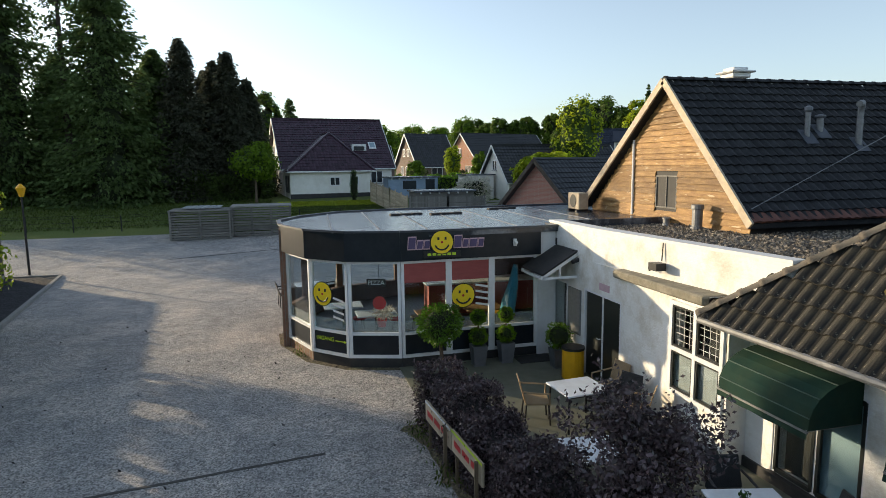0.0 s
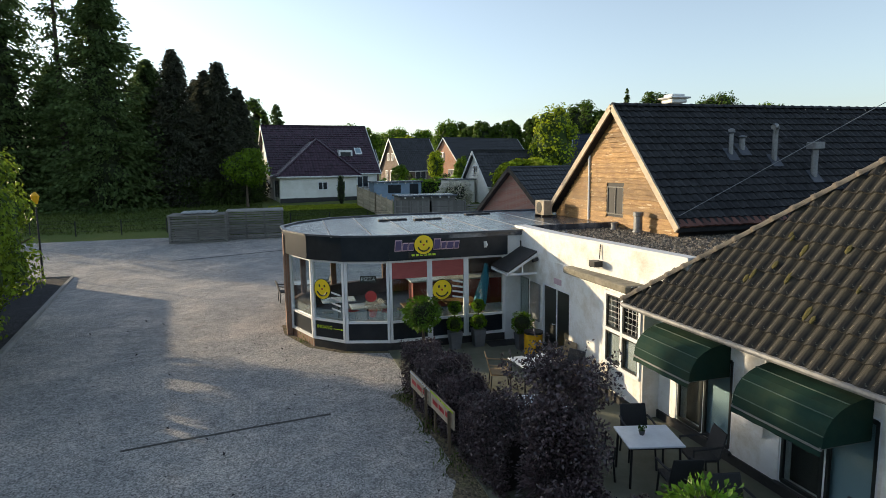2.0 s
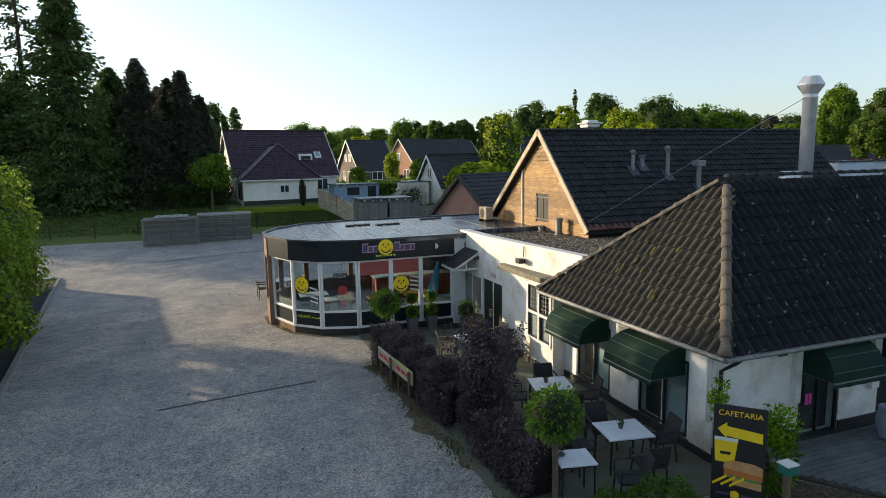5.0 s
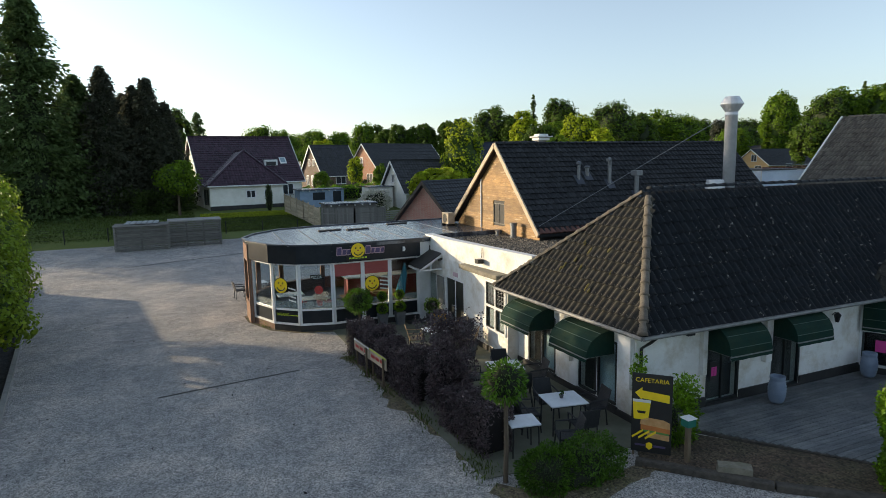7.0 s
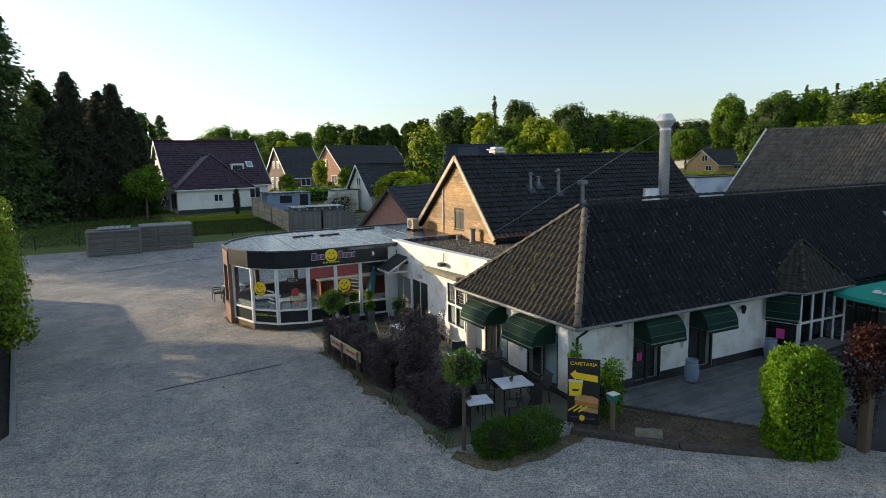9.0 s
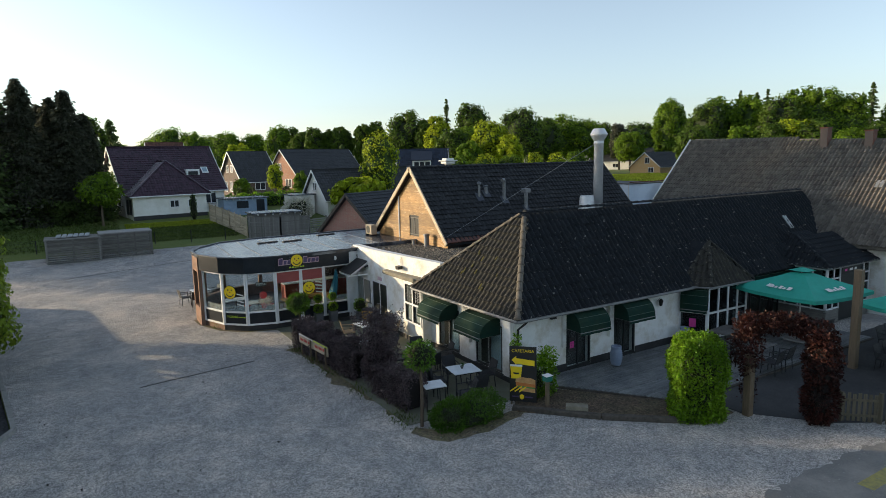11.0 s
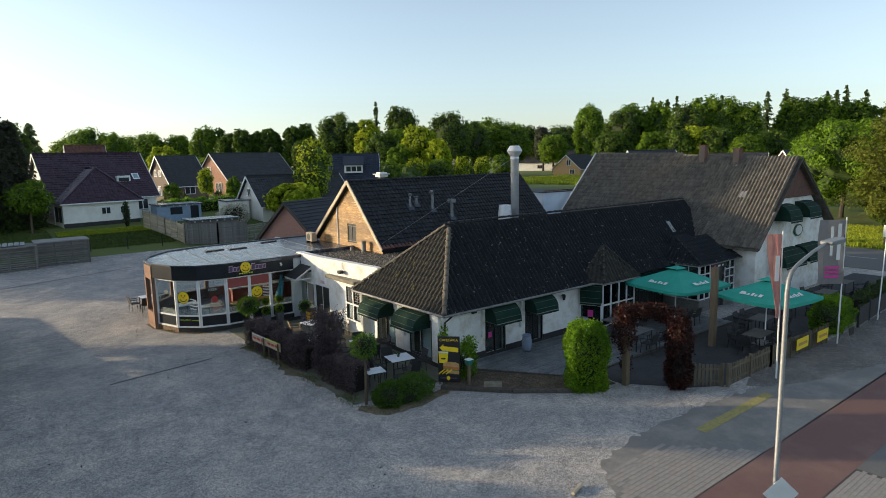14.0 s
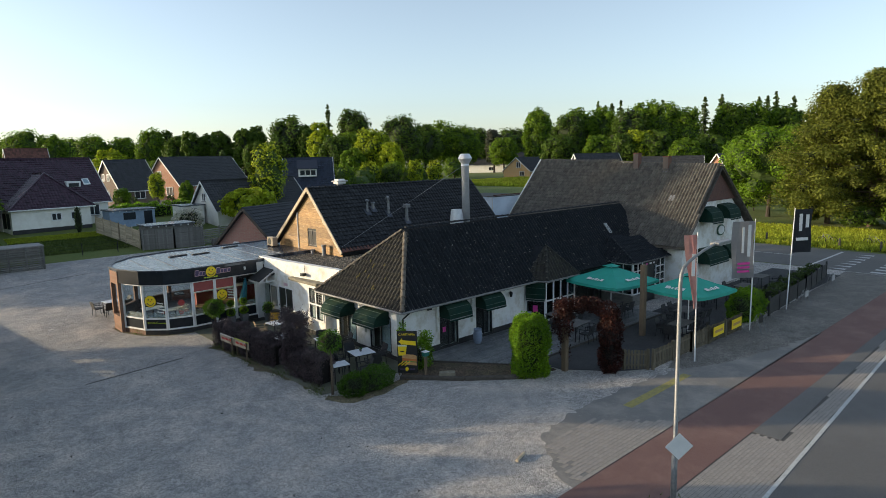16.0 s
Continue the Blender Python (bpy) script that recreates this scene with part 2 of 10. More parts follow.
M["white_frame"] = shade("white_frame", (0.80, 0.81, 0.82), (0.74, 0.75, 0.76), 4, 0.4, stain=(0.55, 0.53, 0.48), stain_scale=2.5, stain_amt=0.35)
M["black_panel"] = shade("black_panel", (0.007, 0.012, 0.018), (0.012, 0.018, 0.026), 3, 0.32, spec=0.35, stain=(0.04, 0.042, 0.045), stain_scale=1.5, stain_amt=0.25)
M["grey_panel"] = shade("grey_panel", (0.085, 0.085, 0.075), (0.07, 0.07, 0.062), 3, 0.4)
M["black_door"] = shade("black_door", (0.014, 0.017, 0.017), (0.02, 0.024, 0.023), 5, 0.35)
M["glass"] = glass("glass")
M["dark_glass"] = glass("dark_glass", (0.5, 0.56, 0.58))
# Flat pale blue for panes; on roof windows it paints reflected sky.
M["pane_pale_blue"] = shade("pane_pale_blue", (0.30, 0.40, 0.45), (0.24, 0.33, 0.38), 2, 0.9)
# Near-black for sheets that carry the darkness of unlit rooms.
M["room_shade"] = shade("room_shade", (0.035, 0.033, 0.03), (0.022, 0.021, 0.02), 2, 0.8)
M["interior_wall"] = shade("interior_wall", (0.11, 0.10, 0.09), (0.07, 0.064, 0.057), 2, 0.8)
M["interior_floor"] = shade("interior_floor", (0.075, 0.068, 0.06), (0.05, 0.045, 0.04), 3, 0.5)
M["curtain"] = shade("curtain", (0.40, 0.42, 0.42), (0.30, 0.32, 0.33), 2, 0.9, stretch=(6, 6, 0.4))
# The pale patches paint bright sky reflected in puddles on the roof.
M["bitumen"] = shade("bitumen", (0.05, 0.06, 0.08), (0.03, 0.036, 0.048), 2.6, 0.22, 0.35, 5, stain=(0.36, 0.38, 0.41), stain_scale=1.3, stain_amt=0.7, stretch=(0.5, 2.2, 1))
M["zinc"] = shade("zinc", (0.24, 0.24, 0.235), (0.15, 0.15, 0.145), 5, 0.6, 0.2, 20, metal=0.2, stain=(0.25, 0.26, 0.27), stain_scale=2)
M["steel"] = shade("steel", (0.74, 0.75, 0.77), (0.64, 0.65, 0.67), 4, 0.38, metal=0.25, stain=(0.42, 0.42, 0.43), stain_scale=3, stain_amt=0.4)
M["galvanised"] = shade("galvanised", (0.28, 0.285, 0.29), (0.20, 0.205, 0.21), 14, 0.55, metal=0.5)
M["lead"] = shade("lead", (0.13, 0.14, 0.155), (0.21, 0.22, 0.24), 3, 0.5, metal=0.4)
M["tile_worn"] = shade("tile_worn", (0.033, 0.030, 0.024), (0.017, 0.0165, 0.015), 6, 0.88, 0.5, 60, stain=(0.075, 0.068, 0.045), stain_scale=3.5, stain_amt=0.5, piece=0.14, fleck=(0.30, 0.27, 0.20), fleck_scale=11.0)
M["tile_black"] = shade("tile_black", (0.0135, 0.0175, 0.022), (0.007, 0.0092, 0.012), 5, 0.72, 0.4, 60, stain=(0.04, 0.041, 0.042), stain_scale=2.2, stain_amt=0.35, island=0.18, spec=0.25, fleck=(0.24, 0.23, 0.21), fleck_scale=8.0, fleck_at=0.655)
M["tile_barn"] = shade("tile_barn", (0.020, 0.0225, 0.025), (0.013, 0.0135, 0.0155), 4, 0.7, 0.4, 50, stain=(0.06, 0.061, 0.063), stain_scale=2.2, stain_amt=0.5, island=0.22, spec=0.35, fleck=(0.12, 0.12, 0.115), fleck_scale=8.0, fleck_at=0.7)
M["tile_brown"] = shade("tile_brown", (0.17, 0.15, 0.125), (0.09, 0.08, 0.068), 4, 0.88, 0.4, 50, stain=(0.21, 0.195, 0.165), stain_scale=1.5, stain_amt=0.5, island=0.2, spec=0.3, fleck=(0.27, 0.25, 0.21), fleck_scale=8.0, fleck_at=0.69)
M["tile_purple"] = shade("tile_purple", (0.056, 0.027, 0.042), (0.036, 0.018, 0.029), 4, 0.24, 0.3, 40, island=0.25)
M["tile_far"] = shade("tile_far", (0.040, 0.042, 0.046), (0.028, 0.03, 0.033), 3, 0.6, 0.3, 30, island=0.3)
M["tile_blue"] = shade("tile_blue", (0.022, 0.032, 0.055), (0.015, 0.022, 0.04), 3, 0.6, 0.3, 30, island=0.3)
M["tile_red"] = shade("tile_red", (0.16, 0.065, 0.045), (0.10, 0.042, 0.032), 4, 0.75, 0.4, 50, island=0.4)
M["ridge_cap"] = shade("ridge_cap", (0.13, 0.11, 0.085), (0.075, 0.065, 0.052), 6, 0.85, 0.5, 50, stain=(0.27, 0.24, 0.19), stain_scale=4, stain_amt=0.5, piece=0.18)
M["trim_dark"] = shade("trim_dark", (0.05, 0.058, 0.075), (0.035, 0.042, 0.056), 3, 0.4, stain=(0.16, 0.17, 0.19), stain_scale=1.2)
M["moss"] = shade("moss", (0.11, 0.09, 0.02), (0.06, 0.058, 0.02), 20, 0.95, 0.8, 80)
M["cladding"] = shade("cladding", (0.43, 0.255, 0.09), (0.20, 0.10, 0.026), 2.6, 0.6, 0.5, 30, stain=(0.16, 0.075, 0.025), stain_scale=2.2, stain_amt=0.7, stretch=(3, 0.9, 7), piece=0.32, fleck=(0.56, 0.44, 0.27), fleck_scale=2.4, fleck_at=0.64)
M["verge"] = shade("verge", (0.55, 0.46, 0.33), (0.44, 0.36, 0.26), 4, 0.7, 0.2, 40, stain=(0.28, 0.2, 0.15), stain_scale=2)
M["grey_wood"] = shade("grey_wood", (0.24, 0.23, 0.205), (0.12, 0.115, 0.105), 3, 0.85, 0.4, 40, stain=(0.10, 0.10, 0.085), stain_scale=1.2, stretch=(0.6, 0.6, 8), piece=0.25)
M["post_wood"] = shade("post_wood", (0.20, 0.145, 0.09), (0.13, 0.095, 0.06), 4, 0.8, 0.5, 30, stain=(0.09, 0.075, 0.055), stain_scale=1.5, stretch=(8, 8, 0.6))
M["beam_wood"] = shade("beam_wood", (0.095, 0.082, 0.066), (0.036, 0.03, 0.025), 5, 0.85, 0.5, 40, stretch=(2, 2, 2), stain=(0.14, 0.12, 0.10), stain_scale=1.5)
M["deck"] = shade("deck", (0.19, 0.20, 0.21), (0.075, 0.082, 0.09), 2.4, 0.36, 0.5, 40, stain=(0.36, 0.355, 0.34), stain_scale=1.0, stain_amt=0.6, stretch=(0.8, 7, 7), piece=0.28)
M["fence_wood"] = shade("fence_wood", (0.15, 0.125, 0.085), (0.09, 0.075, 0.05), 4, 0.85, 0.3, 40, stretch=(6, 6, 0.6), stain=(0.10, 0.10, 0.06), stain_scale=1.5, piece=0.25)
M["light_fence"] = shade("light_fence", (0.55, 0.46, 0.33), (0.38, 0.31, 0.22), 4, 0.85, 0.3, 30, stretch=(0.6, 0.6, 6), piece=0.2)
M["brick_pink"] = brickwork("brick_pink", (0.36, 0.17, 0.13), (0.30, 0.135, 0.105), (0.34, 0.27, 0.23))
M["brick_orange"] = brickwork("brick_orange", (0.46, 0.21, 0.12), (0.38, 0.165, 0.095), (0.40, 0.32, 0.26))
M["brick_brown"] = brickwork("brick_brown", (0.15, 0.10, 0.075), (0.115, 0.08, 0.06), (0.18, 0.15, 0.13))
M["brick_yellow"] = brickwork("brick_yellow", (0.55, 0.34, 0.14), (0.48, 0.29, 0.12), (0.48, 0.38, 0.25))
M["brick_dark"] = brickwork("brick_dark", (0.19, 0.075, 0.045), (0.12, 0.05, 0.034), (0.13, 0.10, 0.085), rot=(radians(90), 0, radians(90)))
M["brick_side"] = brickwork("brick_side", (0.24, 0.125, 0.08), (0.18, 0.095, 0.06), (0.2, 0.165, 0.135), rot=(radians(90), 0, radians(90)))
M["awning"] = shade("awning", (0.006, 0.034, 0.024), (0.005, 0.025, 0.018), 3, 0.85, 0.15, 60, stain=(0.05, 0.065, 0.025), stain_scale=1.3, stain_amt=0.3, spec=0.25)
M["piping"] = shade("piping", (0.07, 0.12, 0.10), (0.05, 0.09, 0.075), 6, 0.7)
M["parasol"] = shade("parasol", (0.022, 0.37, 0.28), (0.018, 0.31, 0.235), 2, 0.75, 0.1, 50, stain=(0.03, 0.27, 0.20), stain_scale=0.9)
M["parasol_dark"] = shade("parasol_dark", (0.012, 0.16, 0.12), (0.01, 0.13, 0.1), 2, 0.8)
M["parasol_blue"] = shade("parasol_blue", (0.05, 0.27, 0.36), (0.03, 0.17, 0.25), 5, 0.8, stretch=(3, 3, 0.6))
M["print_white"] = shade("print_white", (0.78, 0.78, 0.76), (0.7, 0.7, 0.69), 3, 0.6)
M["print_yellow"] = shade("print_yellow", (0.95, 0.68, 0.015), (0.88, 0.62, 0.015), 4, 0.45)
M["print_lime"] = shade("print_lime", (0.55, 0.72, 0.03), (0.5, 0.66, 0.03), 4, 0.5)
M["print_black"] = shade("print_black", (0.012, 0.012, 0.012), (0.02, 0.02, 0.02), 4, 0.5)
M["print_red"] = shade("print_red", (0.55, 0.03, 0.03), (0.45, 0.025, 0.025), 4, 0.5)
M["print_pink"] = shade("print_pink", (0.72, 0.06, 0.34), (0.65, 0.05, 0.3), 4, 0.5)
M["print_purple"] = shade("print_purple", (0.10, 0.07, 0.16), (0.08, 0.055, 0.13), 4, 0.5)
M["print_pink_edge"] = shade("print_pink_edge", (0.62, 0.42, 0.46), (0.52, 0.34, 0.38), 4, 0.5)
M["print_orange"] = shade("print_orange", (0.62, 0.22, 0.05), (0.45, 0.13, 0.035), 7, 0.55)
M["print_bread"] = shade("print_bread", (0.62, 0.36, 0.16), (0.48, 0.25, 0.09), 8, 0.55)
M["print_green_dark"] = shade("print_green_dark", (0.02, 0.09, 0.05), (0.015, 0.07, 0.04), 4, 0.5)
M["print_green"] = shade("print_green", (0.12, 0.30, 0.06), (0.08, 0.22, 0.05), 8, 0.55)
M["blind"] = shade("blind", (0.36, 0.09, 0.08), (0.29, 0.07, 0.065), 3, 0.8, stretch=(1, 1, 5))
M["grey_flag"] = shade("grey_flag", (0.40, 0.39, 0.39), (0.33, 0.32, 0.32), 2, 0.8, 0.2, 8)
M["pink_flag"] = shade("pink_flag", (0.66, 0.40, 0.36), (0.56, 0.31, 0.28), 2, 0.8, 0.2, 8)
M["black_flag"] = shade("black_flag", (0.05, 0.055, 0.065), (0.035, 0.04, 0.05), 2, 0.8, 0.2, 8)
M["table_white"] = shade("table_white", (0.72, 0.76, 0.80), (0.64, 0.68, 0.72), 3, 0.35, stain=(0.5, 0.52, 0.54), stain_scale=3)
M["table_grey"] = shade("table_grey", (0.14, 0.13, 0.12), (0.09, 0.086, 0.08), 3, 0.7, 0.3, 30)
M["wicker"] = shade("wicker", (0.030, 0.031, 0.034), (0.018, 0.019, 0.021), 60, 0.65, 0.8, 90)
M["wicker_tan"] = shade("wicker_tan", (0.42, 0.30, 0.17), (0.32, 0.22, 0.12), 60, 0.7, 0.8, 90)
M["metal_black"] = shade("metal_black", (0.018, 0.018, 0.02), (0.03, 0.03, 0.032), 10, 0.45, metal=0.3)
M["plastic_yellow"] = shade("plastic_yellow", (0.78, 0.42, 0.01), (0.68, 0.35, 0.01), 5, 0.4)
M["pot_grey"] = shade("pot_grey", (0.085, 0.088, 0.095), (0.06, 0.062, 0.068), 5, 0.55, 0.2, 30, stain=(0.16, 0.16, 0.16), stain_scale=3)
M["pot_blue"] = shade("pot_blue", (0.25, 0.31, 0.41), (0.18, 0.23, 0.32), 6, 0.4, 0.2, 30, stain=(0.26, 0.29, 0.33), stain_scale=4)
M["bark"] = shade("bark", (0.13, 0.095, 0.065), (0.08, 0.06, 0.042), 8, 0.9, 0.8, 25, stretch=(3, 3, 0.6))
M["bark_dark"] = shade("bark_dark", (0.06, 0.047, 0.035), (0.04, 0.032, 0.025), 8, 0.9, 0.8, 25, stretch=(3, 3, 0.6))
# Near-black fills that carry the shade inside hedges; the first also colours litter.
M["twig_shade_and_litter"] = shade("twig_shade_and_litter", (0.016, 0.012, 0.011), (0.01, 0.008, 0.008), 6, 0.95)
M["twig_shade_green"] = shade("twig_shade_green", (0.016, 0.022, 0.009), (0.01, 0.014, 0.006), 6, 0.95)
M["leaf_purple"] = leafy("leaf_purple", (0.115, 0.078, 0.084), (0.05, 0.036, 0.04), 0.6, 0.08, 0.34)
M["leaf_purple"].node_tree.nodes["Principled BSDF"].inputs["Specular IOR Level"].default_value = 0.5
M["leaf_copper"] = leafy("leaf_copper", (0.07, 0.024, 0.018), (0.024, 0.012, 0.011), 0.65, 0.25, 0.45)
M["leaf_laurel"] = leafy("leaf_laurel", (0.12, 0.23, 0.024), (0.06, 0.14, 0.016), 0.5, 0.3, 0.32)
M["leaf_shrub"] = leafy("leaf_shrub", (0.085, 0.17, 0.02), (0.045, 0.10, 0.013), 0.5, 0.3, 0.4)
M["leaf_lime"] = leafy("leaf_lime", (0.205, 0.35, 0.022), (0.08, 0.175, 0.014), 0.5, 0.4, 0.35)
M["leaf_box"] = leafy("leaf_box", (0.045, 0.10, 0.018), (0.025, 0.062, 0.012), 0.5, 0.2, 0.5)
M["leaf_tree"] = leafy("leaf_tree", (0.155, 0.25, 0.016), (0.08, 0.145, 0.013), 0.28, 0.4, 0.6)
M["leaf_road"] = leafy("leaf_road", (0.15, 0.255, 0.012), (0.085, 0.165, 0.010), 0.25, 0.25, 0.6)
M["leaf_yellow"] = leafy("leaf_yellow", (0.34, 0.40, 0.018), (0.21, 0.28, 0.015), 0.4, 0.4, 0.55)
M["leaf_dark"] = leafy("leaf_dark", (0.075, 0.11, 0.03), (0.045, 0.07, 0.02), 0.45, 0.2, 0.65)
M["leaf_mid"] = leafy("leaf_mid", (0.095, 0.155, 0.018), (0.055, 0.098, 0.014), 0.25, 0.3, 0.6)
M["leaf_beech"] = leafy("leaf_beech", (0.085, 0.092, 0.06), (0.05, 0.055, 0.04), 0.4, 0.3, 0.7)
M["leaf_conifer"] = leafy("leaf_conifer", (0.12, 0.175, 0.06), (0.07, 0.11, 0.038), 0.35, 0.35, 0.75)
M["leaf_pine"] = leafy("leaf_pine", (0.155, 0.17, 0.024), (0.08, 0.105, 0.016), 0.4, 0.3, 0.6)
M["leaf_near"] = leafy("leaf_near", (0.23, 0.31, 0.03), (0.13, 0.20, 0.02), 0.45, 0.45, 0.5)
# Dark greens that put the shade of crown gaps into the colour.
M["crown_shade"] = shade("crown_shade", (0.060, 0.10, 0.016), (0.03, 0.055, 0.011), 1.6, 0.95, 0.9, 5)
M["crown_deep_shade"] = shade("crown_deep_shade", (0.036, 0.05, 0.018), (0.018, 0.027, 0.011), 1.6, 0.95, 0.9, 5)
M["blossom"] = leafy("blossom", (0.72, 0.68, 0.60), (0.55, 0.54, 0.46), 0.25, 0.2, 0.7)
fr_ = bpy.data.materials.new("frost_film")
fr_.use_nodes = True
fn, fl_ = fr_.node_tree.nodes, fr_.node_tree.links
ft, fm = fn.new("ShaderNodeBsdfTransparent"), fn.new("ShaderNodeMixShader")
fn["Principled BSDF"].inputs["Base Color"].default_value = (0.62, 0.65, 0.66, 1)
fn["Principled BSDF"].inputs["Roughness"].default_value = 0.3
fm.inputs["Fac"].default_value = 0.22
fl_.new(ft.outputs["BSDF"], fm.inputs[1])
fl_.new(fn["Principled BSDF"].outputs["BSDF"], fm.inputs[2])
fl_.new(fm.outputs["Shader"], fn["Material Output"].inputs["Surface"])
M["frost_film"] = fr_
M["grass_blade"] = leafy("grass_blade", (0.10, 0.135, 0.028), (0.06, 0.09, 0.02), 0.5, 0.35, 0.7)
# Brighter grass copy with the sunlight put into its colour.
M["sunlit_blade"] = leafy("sunlit_blade", (0.42, 0.45, 0.045), (0.27, 0.33, 0.035), 0.35, 0.5, 0.7)

# ---- builders ----
def bm_new():
    return bmesh.new()


def box(bm, a, b):
    xs, ys, zs = zip(a, b)
    v = [bm.verts.new((x, y, z)) for z in zs for y in ys for x in xs]
    for f in ((0, 2, 3, 1), (4, 5, 7, 6), (0, 1, 5, 4), (2, 6, 7, 3), (0, 4, 6, 2), (1, 3, 7, 5)):
        bm.faces.new([v[i] for i in f])
    return v


def slab(bm, pts, z0, z1):
    """A polygon (x, y) extruded from z0 to z1, counter-clockwise."""
    lo = [bm.verts.new((p[0], p[1], z0)) for p in pts]
    hi = [bm.verts.new((p[0], p[1], z1)) for p in pts]
    bm.faces.new(hi)
    bm.faces.new(lo[::-1])
    n = len(pts)
    for i in range(n):
        bm.faces.new((lo[i], lo[(i + 1) % n], hi[(i + 1) % n], hi[i]))


def solid(bm, pts, vec):
    """A flat polygon of 3D points extruded along vec."""
    a = [bm.verts.new(p) for p in pts]
    b = [bm.verts.new(Vector(p) + Vector(vec)) for p in pts]
    bm.faces.new(a)
    bm.faces.new(b[::-1])
    n = len(pts)
    for i in range(n):
        bm.faces.new((a[(i + 1) % n], a[i], b[i], b[(i + 1) % n]))
    bmesh.ops.recalc_face_normals(bm, faces=bm.faces[:])


def bar(bm, p, q, w, h, up=(0, 0, 1)):
    """A rectangular bar from p to q, w wide and h high."""
    p, q = Vector(p), Vector(q)
    d = (q - p).normalized()
    s = d.cross(Vector(up))
    s = s.normalized() if s.length > 1e-4 else Vector((1, 0, 0))
    u = s.cross(d).normalized()
    c = [s * (w / 2 * i) + u * (h / 2 * j) for i, j in ((-1, -1), (1, -1), (1, 1), (-1, 1))]
    a = [bm.verts.new(p + k) for k in c]
    b = [bm.verts.new(q + k) for k in c]
    bm.faces.new(a[::-1])
    bm.faces.new(b)
    for i in range(4):
        bm.faces.new((a[i], a[(i + 1) % 4], b[(i + 1) % 4], b[i]))


def tube(bm, pts, radii, n=8):
    """A round rod through points; radii one number or one for each point."""
    pts = [Vector(p) for p in pts]
    if not isinstance(radii, (list, tuple)):
        radii = [radii] * len(pts)
    rings = []
    s = None
    for i, p in enumerate(pts):
        d = (pts[min(i + 1, len(pts) - 1)] - pts[max(i - 1, 0)]).normalized()
        if s is None:
            s = d.cross(Vector((0, 0, 1)))
            s = s.normalized() if s.length > 1e-3 else Vector((1, 0, 0))
        s = (s - d * s.dot(d)).normalized()
        u = s.cross(d)
        rings.append([bm.verts.new(p + (s * math.cos(k * math.tau / n) + u * math.sin(k * math.tau / n)) * radii[i]) for k in range(n)])
    for a, b in zip(rings, rings[1:]):
        for k in range(n):
            bm.faces.new((a[k], a[(k + 1) % n], b[(k + 1) % n], b[k]))
    bm.faces.new(rings[0][::-1])
    bm.faces.new(rings[-1])
    bmesh.ops.recalc_face_normals(bm, faces=bm.faces[:])


def lathe(bm, c, profile, n=16):
    """A turned shape: (radius, height) pairs round the upright through c."""
    rings = [[bm.verts.new((c[0] + r * math.cos(k * math.tau / n), c[1] + r * math.sin(k * math.tau / n), c[2] + z)) for k in range(n)] for r, z in profile]
    for a, b in zip(rings, rings[1:]):
        for k in range(n):
            bm.faces.new((a[k], a[(k + 1) % n], b[(k + 1) % n], b[k]))
    bm.faces.new(rings[0][::-1])
    bm.faces.new(rings[-1])


def hang(ob, parent):
    ob.parent = parent
    if parent.type == "EMPTY" and parent.parent is None:
        ob.matrix_parent_inverse = parent.matrix_basis.inverted()
    return ob


def part(name, bm, material, parent=None, label="", smooth=False, bevel=0.0):
    if bevel:
        bmesh.ops.bevel(bm, geom=bm.edges[:], offset=bevel, segments=1, affect="EDGES")
    me = bpy.data.meshes.new(name)
    bm.to_mesh(me)
    bm.free()
    me.materials.append(M[material])
    if smooth:
        me.polygons.foreach_set("use_smooth", [True] * len(me.polygons))
    ob = new(name, me)
    if parent:
        hang(ob, parent)
    return tagged(ob, label)


def thing(name, at, label, category, group="", kind=""):
    ob = new(name)
    ob.empty_display_size = 0.2
    ob.matrix_basis = Matrix.Translation(at)
    return tagged(ob, label, category, group, kind)


def shared(name, me, parent, m):
    """One more object on a shared mesh; m is its place in the world."""
    ob = new(name, me)
    hang(ob, parent)
    ob.matrix_basis = m
    return ob


def mesh_of(name, bm, material, smooth=False):
    me = bpy.data.meshes.new(name)
    bm.to_mesh(me)
    bm.free()
    me.materials.append(M[material])
    if smooth:
        me.polygons.foreach_set("use_smooth", [True] * len(me.polygons))
    return me


def raw_mesh(name, verts, quads, material):
    me = bpy.data.meshes.new(name)
    me.from_pydata(np.asarray(verts).tolist(), [], np.asarray(quads).tolist())
    me.materials.append(M[material])
    return me


def lettering(name, body, height, m, material, parent, label="", shear=0.0):
    cu = bpy.data.curves.new(name, "FONT")
    cu.body, cu.size, cu.extrude = body, height / 0.7, 0.002
    cu.align_x, cu.align_y, cu.shear = "CENTER", "CENTER", shear
    tmp = bpy.data.objects.new(name, cu)
    scene.collection.objects.link(tmp)
    me = bpy.data.meshes.new_from_object(tmp.evaluated_get(bpy.context.evaluated_depsgraph_get()))
    bpy.data.objects.remove(tmp)
    me.materials.clear()
    me.materials.append(M[material])
    ob = new(name, me)
    hang(ob, parent)
    ob.matrix_basis = m
    return tagged(ob, label)


def facing(o, right, up=(0, 0, 1)):
    """The pose of a flat thing at o, drawn in x (right) and y (up)."""
    r, u = Vector(right).normalized(), Vector(up).normalized()
    n = r.cross(u)
    return Matrix(((r.x, u.x, n.x, o[0]), (r.y, u.y, n.y, o[1]), (r.z, u.z, n.z, o[2]), (0, 0, 0, 1)))


def hz(y):
    """The height of the ground: level yard, rising gently to the gardens behind."""
    s = min(1.0, max(0.0, (y - 26) / 40))
    return 2.4 * s * s * (3 - 2 * s)


